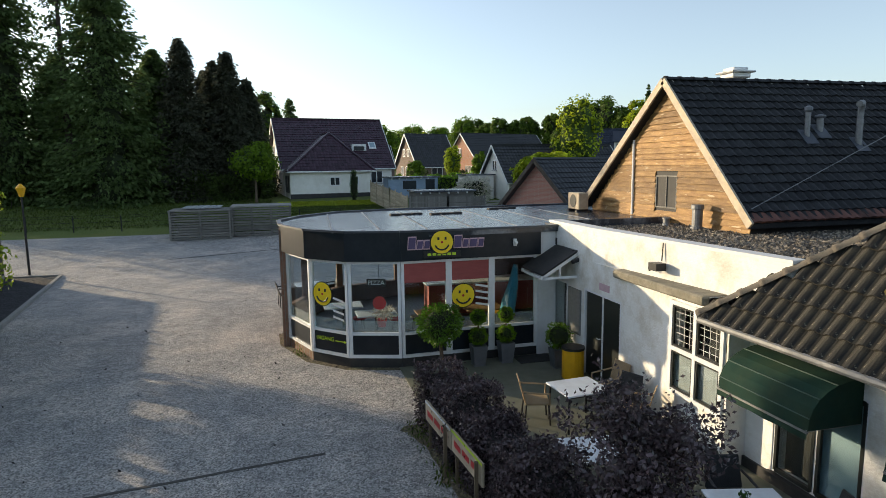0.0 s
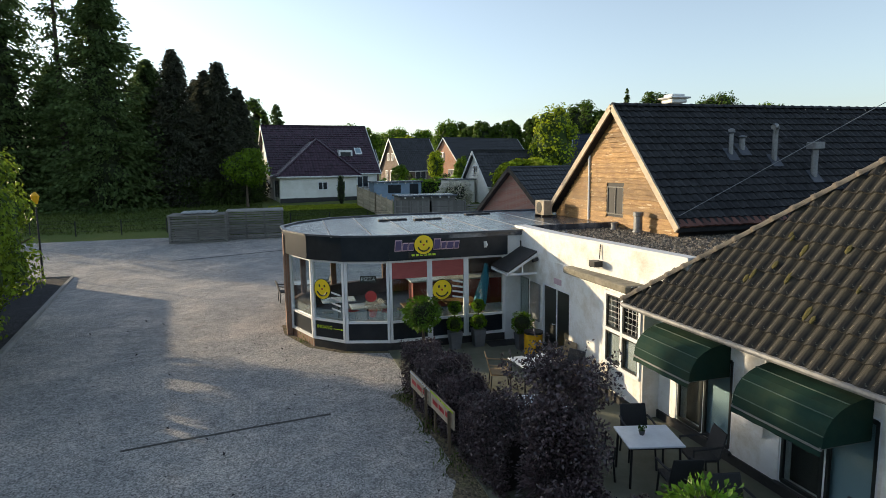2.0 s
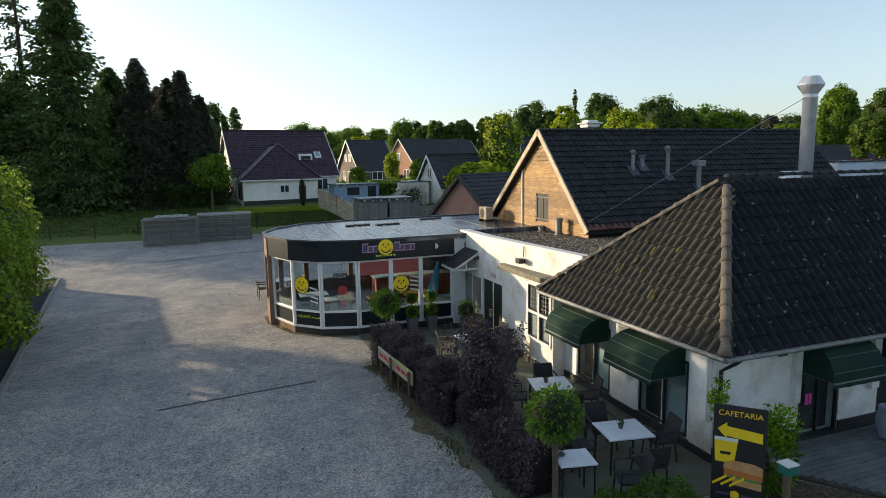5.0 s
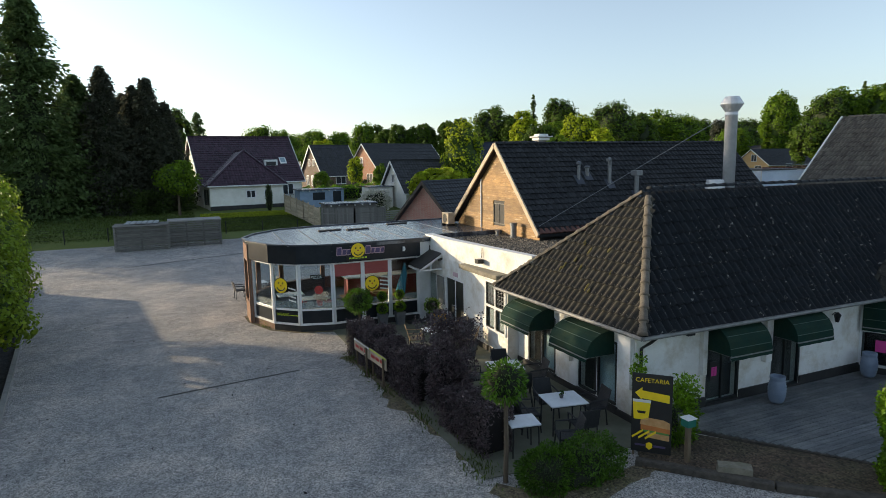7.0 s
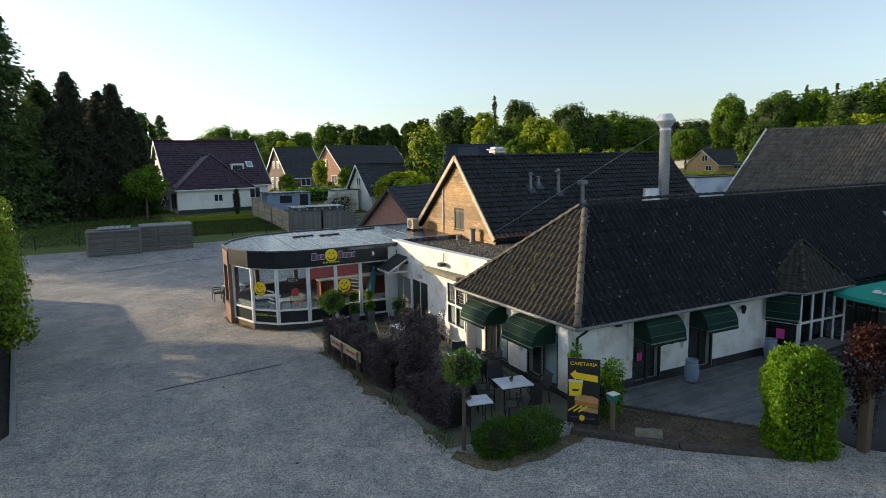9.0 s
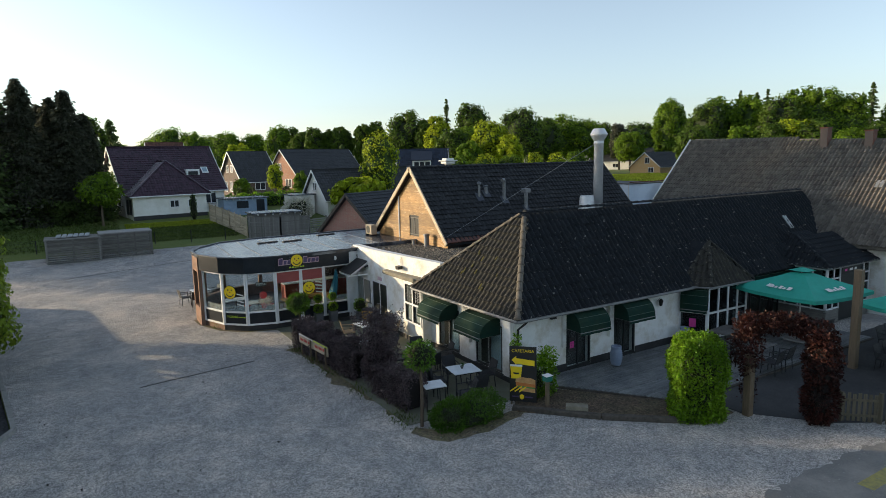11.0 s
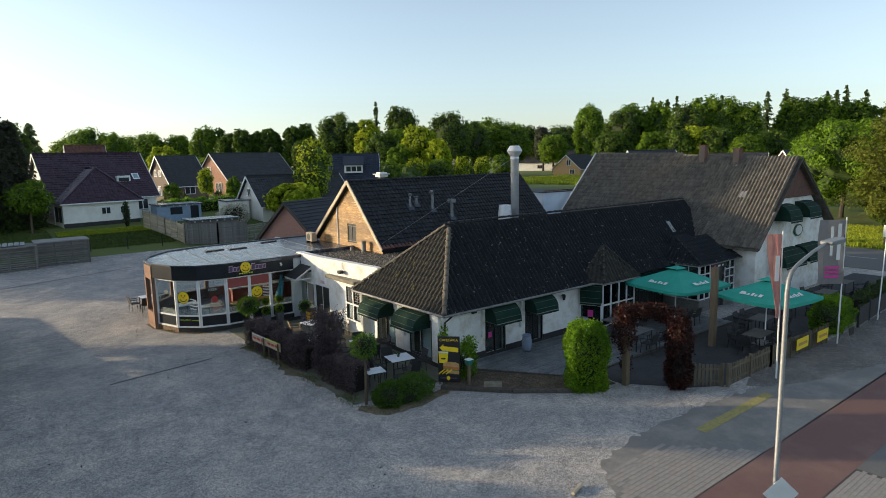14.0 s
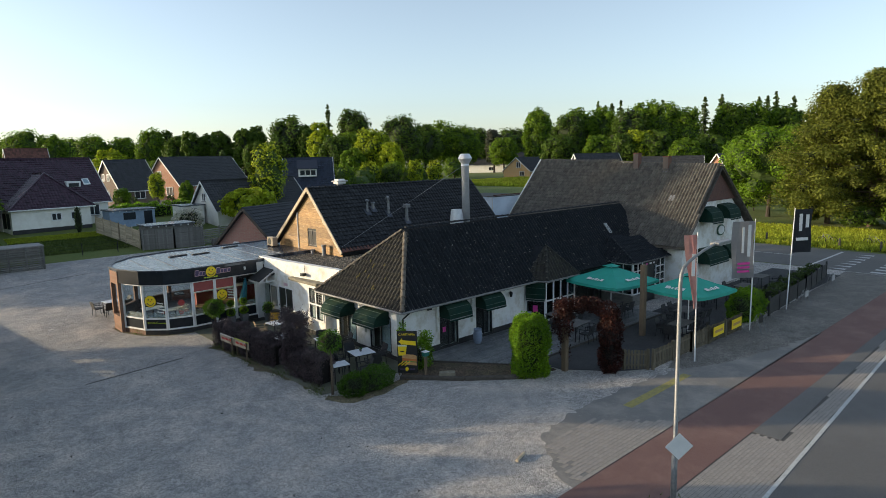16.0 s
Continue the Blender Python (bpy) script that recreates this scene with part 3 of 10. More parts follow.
def strip(bm, y0, y1, xl, xr, lift, step=1.0, nx=1):
    """A sheet on the ground between two edge lines."""
    n = max(1, round((y1 - y0) / step))
    rows = []
    for i in range(n + 1):
        y = y0 + (y1 - y0) * i / n
        rows.append([bm.verts.new((xl(y) + (xr(y) - xl(y)) * k / nx, y, hz(y) + lift)) for k in range(nx + 1)])
    for a, b in zip(rows, rows[1:]):
        for k in range(nx):
            bm.faces.new((a[k], a[k + 1], b[k + 1], b[k]))


def pierced(bm, o, u, length, height, thick, holes):
    """An upright wall from o along u, with openings (u0, z0, u1, z1) through it; thick goes to the left of u."""
    u = Vector(u).normalized()
    nrm = Vector((-u.y, u.x, 0)) * thick
    us = sorted({0, length, *[h[0] for h in holes], *[h[2] for h in holes]})
    zs = sorted({0, height, *[h[1] for h in holes], *[h[3] for h in holes]})
    for a, b in zip(us, us[1:]):
        run = None
        for c, d in zip(zs, zs[1:]):
            mid = ((a + b) / 2, (c + d) / 2)
            if any(h[0] < mid[0] < h[2] and h[1] < mid[1] < h[3] for h in holes):
                continue
            p = Vector(o) + u * a + Vector((0, 0, c))
            q = Vector(o) + u * b + Vector((0, 0, c))
            k = [p, q, q + nrm, p + nrm]
            lo = [bm.verts.new(x) for x in k]
            hi = [bm.verts.new(x + Vector((0, 0, d - c))) for x in k]
            bm.faces.new(lo[::-1])
            bm.faces.new(hi)
            for i in range(4):
                bm.faces.new((lo[i], lo[(i + 1) % 4], hi[(i + 1) % 4], hi[i]))
    bmesh.ops.remove_doubles(bm, verts=bm.verts[:], dist=0.0005)
    seen = {}
    for f in bm.faces:
        key = tuple(round(c, 3) for c in f.calc_center_median())
        seen.setdefault(key, []).append(f)
    dead = [f for fs in seen.values() if len(fs) > 1 for f in fs]
    bmesh.ops.delete(bm, geom=dead, context="FACES")


def window(parent, o, u, w, h, deep=0.08, bars=(1, 1), frame_mat="white_frame", pane_mat="glass", t=0.06, back=None, name="window"):
    """A window set in an opening: frame with bars, panes behind, a curtain or a near-black sheet for the unlit room at
    its back. o lower left, outside face.
    """
    u = Vector(u).normalized()
    n = Vector((u.y, -u.x, 0))
    o = Vector(o) - n * 0.05
    z = Vector((0, 0, 1))
    wob = new(name)
    hang(wob, parent)
    fr = bm_new()
    bar(fr, o + z * t / 2, o + u * w + z * t / 2, 0.07, t)
    bar(fr, o + z * (h - t / 2), o + u * w + z * (h - t / 2), 0.07, t)
    bar(fr, o + u * t / 2 + z * t, o + u * t / 2 + z * (h - t), t, 0.07, n)
    bar(fr, o + u * (w - t / 2) + z * t, o + u * (w - t / 2) + z * (h - t), t, 0.07, n)
    for i in range(1, bars[0]):
        bar(fr, o + u * (w * i / bars[0]) + z * t, o + u * (w * i / bars[0]) + z * (h - t), t * 0.8, 0.06, n)
    for j in range(1, bars[1]):
        bar(fr, o + u * t + z * (h * j / bars[1]), o + u * (w - t) + z * (h * j / bars[1]), 0.055, t * 0.8)
    part("window_frame", fr, frame_mat, wob)
    pb = bm_new()
    for i in range(bars[0]):
        a = o - n * 0.01 + u * (w * i / bars[0] + 0.02) + z * 0.02
        b = a + u * (w / bars[0] - 0.04)
        solid(pb, (a, b, b + z * (h - 0.04), a + z * (h - 0.04)), -n * 0.008)
    ob = part("pane", pb, pane_mat, wob)
    ob.visible_shadow = False
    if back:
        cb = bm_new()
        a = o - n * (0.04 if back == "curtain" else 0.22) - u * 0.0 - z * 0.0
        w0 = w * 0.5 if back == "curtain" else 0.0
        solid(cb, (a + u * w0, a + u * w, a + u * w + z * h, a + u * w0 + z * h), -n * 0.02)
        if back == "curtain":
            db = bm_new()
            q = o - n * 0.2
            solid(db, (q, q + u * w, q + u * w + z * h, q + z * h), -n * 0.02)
            part("room_back", db, "room_shade", wob)
        # Unless a curtain, this is the near-black sheet for the room's shade.
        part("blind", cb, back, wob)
    return wob


def tile_rows(o, u, v, cols, rows, tw, tl, amp, keep, lift=0.03, seg=8):
    """Pantiles on a slope as arrays: a wave across, a step at each row's foot."""
    o, u, v = np.array(o, float), np.array(u, float), np.array(v, float)
    u /= np.linalg.norm(u)
    v /= np.linalg.norm(v)
    n = np.cross(u, v)
    us = np.linspace(0.0, 1.0, seg)
    prof = (0.5 - 0.5 * np.cos(us * math.tau)) ** 0.85 * amp
    us = us * 1.02 * tw
    w = len(us)
    rng = np.random.default_rng(5)
    V, F = [], []
    for j in range(rows):
        for i in range(cols):
            if not keep((i + 0.5) * tw, (j + 0.5) * tl):
                continue
            jig = rng.normal(0, 0.006)
            base = len(V) * 3 * w
            low = [o + u * (i * tw + a) + v * (j * tl - 0.03) + n * (p + lift + jig) for a, p in zip(us, prof)]
            top = [o + u * (i * tw + a) + v * ((j + 1) * tl) + n * (p * 0.9 + jig * 0.5) for a, p in zip(us, prof)]
            lip = [x - n * (lift * 1.1) for x in low]
            V.append(np.array(low + top + lip))
            for k in range(w - 1):
                F.append((base + k, base + k + 1, base + w + 1 + k, base + w + k))
                F.append((base + 2 * w + k, base + 2 * w + 1 + k, base + 1 + k, base + k))
    return np.concatenate(V), F


def tile_mesh(tw, tl, amp, material, lift=0.03):
    V, F = tile_rows((0, 0, 0), (1, 0, 0), (0, 1, 0), 1, 1, tw, tl, amp, lambda a, b: True, lift)
    return raw_mesh("roof_tile", V, F, material)


def slope_pose(o, u, v):
    u, v = Vector(u).normalized(), Vector(v).normalized()
    n = u.cross(v)
    return Matrix(((u.x, v.x, n.x, o[0]), (u.y, v.y, n.y, o[1]), (u.z, v.z, n.z, o[2]), (0, 0, 0, 1)))


def caps(parent, p, q, r, step, material, name="ridge_tile"):
    """Half-round ridge tiles from p to q, each an object on one shared mesh."""
    p, q = Vector(p), Vector(q)
    d = (q - p).normalized()
    s = d.cross(Vector((0, 0, 1))).normalized()
    up = s.cross(d)
    bm = bm_new()
    rings = []
    for y, k in ((0, 1.16), (0.07, 1.16), (0.09, 1.0), (step + 0.03, 0.94)):
        rings.append([bm.verts.new((math.cos(a) * r * k, y, math.sin(a) * r * k * 0.8)) for a in [math.pi * i / 6 for i in range(7)]])
    for a, b in zip(rings, rings[1:]):
        for i in range(6):
            bm.faces.new((a[i], a[i + 1], b[i + 1], b[i]))
    bm.faces.new(rings[0])
    bmesh.ops.recalc_face_normals(bm, faces=bm.faces[:])
    me = mesh_of(name, bm, material, True)
    for i in range(int((q - p).length / step)):
        c = p + d * (i * step)
        shared(name, me, parent, Matrix(((s.x, d.x, up.x, c.x), (s.y, d.y, up.y, c.y), (s.z, d.z, up.z, c.z), (0, 0, 0, 1))))


def tiled(parent, corners, tw, tl, amp, material, name="roof_tiles", kind="stuff", lift=0.03, label="", seg=8):
    """A field of tiles over a convex slope; corners counter-clockwise from its lower left, lower edge first."""
    c = [Vector(k) for k in corners]
    u = (c[1] - c[0]).normalized()
    n = u.cross(c[-1] - c[0]).normalized()
    v = n.cross(u)
    flat = [((k - c[0]).dot(u), (k - c[0]).dot(v)) for k in c]
    u0, u1 = min(f[0] for f in flat), max(f[0] for f in flat)
    v1 = max(f[1] for f in flat)

    def keep(a, b):
        a += u0
        for i in range(len(flat)):
            (x0, y0), (x1, y1) = flat[i], flat[(i + 1) % len(flat)]
            if (x1 - x0) * (b - y0) - (y1 - y0) * (a - x0) < -0.03:
                return False
        return True
    V, F = tile_rows(c[0] + u * u0, u, v, int((u1 - u0) / tw) + 1, int(v1 / tl) + 1, tw, tl, amp, keep, lift, seg)
    ob = new(name, raw_mesh(name, V, F, material))
    hang(ob, parent)
    if kind:
        ob["kind"] = kind
    return tagged(ob, label)


# ---- ground ----
gb = bm_new()
ys = [-400, -120, -60, -30] + [k * 2.0 for k in range(12, 36)] + [90, 150, 260, 420]
xs = [-420, -200, -90, -40, 0, 40, 90, 200, 420]
grid = [[gb.verts.new((x, y, hz(y) - 0.012)) for x in xs] for y in ys]
for r0, r1 in zip(grid, grid[1:]):
    for k in range(len(xs) - 1):
        gb.faces.new((r0[k], r0[k + 1], r1[k + 1], r1[k]))
ground = tagged(part("ground", gb, "grass"), "open grass land with dry yellowish patches round the yard", "ground", kind="structure")


def kerb_x(y):
    return -14.3 - (y - 8.0) * 0.134 if y > 5.5 else -13.96 - (5.5 - y) * 1.1


yb = bm_new()
strip(yb, -10.95, 30.2, kerb_x, lambda y: 35.6, 0.004, 1.0)
strip(yb, 30.2, 41.0, lambda y: -45.0, lambda y: 9.0, 0.004, 0.5)
tagged(part("gravel_yard", yb, "gravel"), "grey gravel parking yard with pale worn patches", "gravel yard", kind="structure")
tb = bm_new()
slab(tb, [(-4.2, -0.2), (0.3, -0.4), (0.3, 12.9), (-4.3, 12.9), (-4.3, 9.0)], -0.05, 0.03)
tagged(part("terrace_paving", tb, "terrace"), "dark greenish concrete terrace paving beside white wall", "paving", kind="structure")
tb = bm_new()
slab(tb, [(4.4, -5.0), (5.9, -6.9), (7.0, -7.6), (33.5, -7.4), (33.5, -2.9), (4.4, -2.9)], -0.05, 0.025)
tagged(part("patio_paving", tb, "patio"), "dark grey patio paving under the parasols", "paving", kind="structure")
sb = bm_new()
slab(sb, [(-1.0, -1.2), (0.7, -2.95), (2.5, -4.5), (4.2, -4.9), (4.4, -3.5), (3.4, -3.3), (1.0, -0.3), (-0.4, -0.3)], -0.05, 0.05)
tagged(part("soil_bed", sb, "soil"), "brown soil bed between timber edging and deck", "soil", kind="structure")
mb = bm_new()
strip(mb, -14.0, 30.0, lambda y: kerb_x(y) - 2.3, lambda y: kerb_x(y) - 0.1, 0.02, 2.0)
tagged(part("mulch_bed", mb, "bark_mulch"), "dark mulched planting strip along the fence", "planting bed", kind="structure")
kb = bm_new()
for i in range(44):
    ya, yc = -14.0 + i * 1.0, -13.02 + i * 1.0
    bar(kb, (kerb_x(ya), ya, 0.05), (kerb_x(yc), yc, 0.05), 0.14, 0.16)
bar(kb, (kerb_x(30) - 2.0, 30.1, 0.05), (kerb_x(30), 30.1, 0.05), 0.14, 0.16)
tagged(part("kerb", kb, "concrete"), "worn concrete kerb edging the planting strip", "kerb", kind="structure")
ab = bm_new()
edge = [(17.5, -10.899), (13.5, -10.4), (10.3, -9.6), (7.5, -8.4), (4.3, -8.0), (1.2, -7.95), (-1.1, -8.3), (-1.8, -9.2), (-2.6, -10.2), (-2.9, -10.899)]
rr_ = random.Random(12)
fringe = []
for a, c in zip(edge, edge[1:]):
    m = max(2, int(math.hypot(c[0] - a[0], c[1] - a[1]) / 0.22))
    fringe += [(a[0] + (c[0] - a[0]) * i / m + rr_.uniform(-0.13, 0.13), a[1] if i == 0 and a[1] < -10.8 else a[1] + (c[1] - a[1]) * i / m + rr_.uniform(-0.13, 0.13)) for i in range(m)]
slab(ab, fringe + [edge[-1]], -0.05, 0.0105)
tagged(part("entrance_apron", ab, "asphalt"), "patched grey asphalt entrance apron", "apron", kind="structure")
lb = bm_new()
solid(lb, [(2.9, -9.22, 0.016), (7.4, -9.2, 0.016), (7.4, -8.86, 0.016), (2.9, -8.86, 0.016)], (0, 0, 0.002))
tagged(part("yellow_line", lb, "line_yellow"), "faded yellow line painted on the asphalt apron", "road marking", kind="structure")
# Verge over the yard gravel, its shadow put into the darker colour.
vg = bm_new()
slab(vg, [(8.2, -8.9), (10.6, -9.9), (13.8, -10.6), (17.6, -10.89), (35.4, -10.89), (35.4, -7.2), (19, -7.9), (9.0, -7.7), (7.6, -8.1)], -0.05, 0.0075)
tagged(part("gravel_verge", vg, "shaded_dirty_gravel"), "brownish dirty gravel verge along the cycle path, darkened for its shadow", "gravel verge", kind="structure")
cb = bm_new()
slab(cb, [(-70, -12.9), (90, -12.9), (90, -10.9), (-70, -10.9)], -0.05, 0.008)
cycle = tagged(part("cycle_path", cb, "red_asphalt"), "red asphalt cycle path along the road", "cycle path", kind="structure")
pb = bm_new()
slab(pb, [(-70, -17.6), (-30, -15.95), (34, -13.3), (34, -12.9), (-70, -12.9)], -0.05, 0.002)
pavement = tagged(part("pavement", pb, "joint"), "pavement of pale concrete pavers beside the road", "pavement", kind="structure")
rb = bm_new()
slab(rb, [(-90, -23), (120, -23), (120, -12.9), (34, -13.2), (-90, -18.41)], -0.05, 0.010)
slab(rb, [(35.5, -10.95), (45.5, -10.95), (47.5, 40), (37.5, 40)], -0.05, 0.006)
slab(rb, [(34, -14.74), (90, -14.74), (90, -12.91), (34, -12.91)], -0.05, 0.005)
slab(rb, [(3.9, -13.75), (20, -13.3), (20, -12.905), (3.9, -12.905)], -0.05, 0.012)
tagged(part("road", rb, "road"), "grey asphalt road with side street", "road", kind="structure")
wb = bm_new()
bar(wb, (-40, -16.35, 0.016), (34, -13.24, 0.016), 0.11, 0.006)
for i in range(7):
    box(wb, (35.9 + i * 1.25, -10.6, 0.008), (36.4 + i * 1.25, -8.6, 0.012))
    solid(wb, [(36.0 + i * 1.3, -7.0, 0.010), (36.6 + i * 1.3, -7.0, 0.010), (36.3 + i * 1.3, -5.9, 0.010)], (0, 0, 0.002))
box(wb, (40.85, -2.0, 0.008), (40.95, 18, 0.012))
box(wb, (35.7, -4.6, 0.008), (45.0, -4.4, 0.012))
tagged(part("road_marking", wb, "line_white"), "white painted road markings and crossing stripes", "road marking", kind="structure")
gs = bm_new()
strip(gs, -3.0, 26.0, lambda y: 47.0, lambda y: 60.0, 0.10, 3.0)
tagged(part("grass_verge", gs, "grass"), "mown verge beside the side street", "verge", kind="structure")

# ---- hip-roofed front building ----
EAVE, RIDGE = 2.42, 5.62
hip = thing("front_building", (0.3, 0.5, 0), "low white building with a dark hipped pantile roof", "building")
FW = 0.55          # outside of the wall along the street
wb = bm_new()
west_holes = [(6.1 - 5.52, 0.2, 6.1 - 3.96, 1.95), (6.1 - 2.9, 0.2, 6.1 - 1.22, 1.95)]
pierced(wb, (0.3, 6.1, 0), (0, -1, 0), 6.1 - FW - 0.01, EAVE - 0.05, 0.28, west_holes)
box(wb, (-0.1, 6.1, 0), (0.3, 6.16, EAVE - 0.05))
part("wall_west", wb, "white_wall", hip)
wb = bm_new()
south_holes = [(2.3, 0.12, 3.5, 1.75), (4.7, 0.12, 5.85, 2.0), (12.6, 0.1, 15.6, 2.1)]
pierced(wb, (0.304, FW, 0), (1, 0, 0), 19.4, EAVE - 0.05, 0.28, south_holes)
part("wall_south", wb, "white_wall", hip)
for a, b in ((0.3, 2.6), (3.8, 5.0), (6.15, 8.75)):
    wb = bm_new()
    box(wb, (a, 0.515, 0), (b, 0.55, 0.34))
    part("plinth", wb, "black_base", hip, "black painted plinth")
for a, b in ((2.6, 3.8), (5.0, 6.15)):
    wb = bm_new()
    box(wb, (a, 0.50, 0), (b, 0.55, 0.13))
    part("threshold", wb, "black_base", hip, "black threshold")
for a, b in ((0.515, 6.1), ):
    wb = bm_new()
    box(wb, (0.262, a, 0), (0.30, b, 0.2))
    part("plinth", wb, "black_base", hip, "black painted plinth")
# under-roof and gutter
rb = bm_new()
A, B, C, D = (0.0, 0.0, EAVE), (-0.3, 6.55, EAVE + 0.06), (2.38, 2.57, RIDGE), (20.9, 2.57, RIDGE)
E1, E2 = (20.9, 0.0, EAVE), (20.9, 7.1, EAVE)
dz = Vector((0, 0, -0.03))
for quad in ((A, E1, D, C), (B, A, C), (E2, B, C, D)):
    rb.faces.new([rb.verts.new(Vector(k) + dz) for k in quad])
solid(rb, [(0.03, 0.03, EAVE - 0.04), (20.9, 0.03, EAVE - 0.04), (20.9, 7.1, EAVE - 0.04), (-0.25, 6.5, EAVE - 0.02)], (0, 0, -0.03))
part("roof_deck", rb, "tile_black", hip)
tiled(hip, (A, E1, D, C), 0.235, 0.335, 0.105, "tile_black", "roof_tiles", lift=0.03, label="dark slate-grey pantiles flecked with lichen")
bt = bm_new()
tm = tile_mesh(0.235, 0.345, 0.072, "tile_worn", 0.042)
oB = Vector(B)
ua = (Vector(A) - oB).normalized()
na = ua.cross(Vector(C) - oB).normalized()
va = na.cross(ua)
W0, CU, CV = (Vector(A) - oB).length, (Vector(C) - oB).dot(ua), (Vector(C) - oB).dot(va)
for j in range(12):
    for i in range(31):
        a, b = (i + 0.5) * 0.235, (j + 0.5) * 0.345
        f = b / CV
        if CU * f - 0.06 < a < W0 - (W0 - CU) * f + 0.06 and f < 0.98:
            k = random.uniform(-0.006, 0.006)
            shared("roof_tile", tm, hip, slope_pose(oB + ua * (i * 0.235) + va * (j * 0.345) + na * k, ua, va))
caps(hip, Vector(B) + Vector((-0.02, 0.02, 0.04)), Vector(C) + Vector((0, 0, 0.05)), 0.105, 0.37, "ridge_cap", "hip_tile")
caps(hip, Vector(A) + Vector((-0.02, -0.02, 0.04)), Vector(C) + Vector((0, 0, 0.05)), 0.105, 0.37, "ridge_cap", "hip_tile")
caps(hip, Vector(C) + Vector((0, 0, 0.04)), Vector(D) + Vector((0, 0, 0.04)), 0.10, 0.40, "tile_black", "ridge_tile")
gt = bm_new()
tube(gt, [(-0.07, -0.05, EAVE - 0.03), (-0.37, 6.5, EAVE + 0.03)], 0.055, 8)
tube(gt, [(-0.05, -0.07, EAVE - 0.03), (9.0, -0.07, EAVE - 0.03)], 0.055, 8)
part("gutter", gt, "zinc", hip, "grey zinc gutter")
dp = bm_new()
tube(dp, [(0.38, -0.05, EAVE - 0.05), (0.38, 0.12, EAVE - 0.2), (0.38, 0.46, EAVE - 0.45), (0.38, 0.47, 0.05)], 0.04, 8)
part("downpipe", dp, "metal_black", hip, "black downpipe")
sk = bm_new()
sv = (Vector(D) - Vector(E1)).normalized()
sn = Vector((0, -sv.z, sv.y))
for x0, v0, w, h in ((17.6, 1.95, 0.28, 0.75), ):
    p = Vector((x0, 0, EAVE)) + Vector((0, sv.y, sv.z)) * v0 + sn * 0.06
    solid(sk, (p, p + Vector((w, 0, 0)), p + Vector((w, 0, 0)) + sv * h, p + sv * h), sn * 0.05)
part("skylight", sk, "curtain", hip, "pale roof light")
for j in range(16):
    mo = bm_new()
    a, f = random.uniform(1.0, 5.8), random.uniform(0.15, 0.7)
    p = oB + ua * a + va * (CV * f) + na * 0.085
    if CU * f + 0.3 < a < W0 - (W0 - CU) * f - 0.3:
        bmesh.ops.create_icosphere(mo, subdivisions=1, radius=0.06, matrix=slope_pose(p, ua, va) @ Matrix.Diagonal((random.uniform(0.5, 1.0), random.uniform(1.0, 2.6), 0.45, 1)))
        part("moss_tuft", mo, "moss", hip, "yellow-green moss cushion")
    else:
        mo.free()
for u0, w in ((5.52, 1.56), (2.9, 1.68)):
    wob = window(hip, (0.3, u0, 0.2), (0, -1, 0), w, 1.75, bars=(2, 1), frame_mat="white_frame", pane_mat="glass", t=0.06, back="room_shade")
    sa = bm_new()
    for f0, f1 in ((0.04, 0.47), (0.53, 0.96)):
        ya, yb = u0 - w * f0, u0 - w * f1
        for z0, z1 in ((0.27, 0.27), (1.88, 1.88)):
            bar(sa, (0.33, ya, z0), (0.33, yb, z1), 0.05, 0.07)
        for y in (ya, yb):
            bar(sa, (0.33, y, 0.26), (0.33, y, 1.9), 0.05, 0.05, (1, 0, 0))
    part("sash", sa, "black_door", wob, "black painted sash")
    sa = bm_new()
    box(sa, (0.22, u0 - w - 0.04, 0.17), (0.33, u0 + 0.04, 0.225))
    part("sill", sa, "black_base", wob, "black window sill")
    # Flat pale blue sheet close behind the right-hand pane.
    cb = bm_new()
    solid(cb, [(0.40, u0 - w * 0.5, 0.2), (0.40, u0 - w, 0.2), (0.40, u0 - w, 1.95), (0.40, u0 - w * 0.5, 1.95)], (0.02, 0, 0))
    part("blind", cb, "pane_pale_blue", wob, "pale blue sheet behind the right half of the window")
window(hip, (2.6, FW, 0.12), (1, 0, 0), 1.2, 1.63, bars=(2, 1), frame_mat="black_door", pane_mat="glass", back="room_shade")
window(hip, (5.0, FW, 0.12), (1, 0, 0), 1.15, 1.88, bars=(2, 1), frame_mat="black_door", pane_mat="glass", back="room_shade", name="door_pair")
window(hip, (12.9, FW, 0.1), (1, 0, 0), 3.0, 2.0, bars=(4, 1), frame_mat="black_door", pane_mat="glass", back="room_shade")

# ---- flat white annex ----
annex = thing("flat_annex", (-0.1, 9.5, 0), "flat-roofed white rendered annex with a gravel roof", "building")
wb = bm_new()
pierced(wb, (-0.1, 13.0, 0), (0, -1, 0), 6.38, 2.78, 0.3, [(13.0 - 11.02, 0.02, 13.0 - 9.35, 2.1), (13.0 - 7.63, 0.82, 6.38, 2.55), (13.0 - 12.7, 0.02, 13.0 - 11.9, 2.1)])
box(wb, (-0.1, 6.14, 0), (0.2, 6.62, 0.82))
box(wb, (-0.1, 6.14, 0.82), (0.2, 6.2, 2.4))
slab(wb, [(-0.1, 13.0), (-0.1, 10.6), (0.40, 5.45), (0.62, 5.45), (0.2, 10.6), (0.2, 13.0)], 2.78, 3.5)
part("wall", wb, "white_wall", annex)
pp = bm_new()
slab(pp, [(-0.13, 13.02), (-0.13, 10.6), (0.37, 5.42), (0.66, 5.42), (0.24, 10.6), (0.24, 13.02)], 3.503, 3.56)
part("parapet_cap", pp, "print_white", annex, "white painted parapet capping")
rb = bm_new()
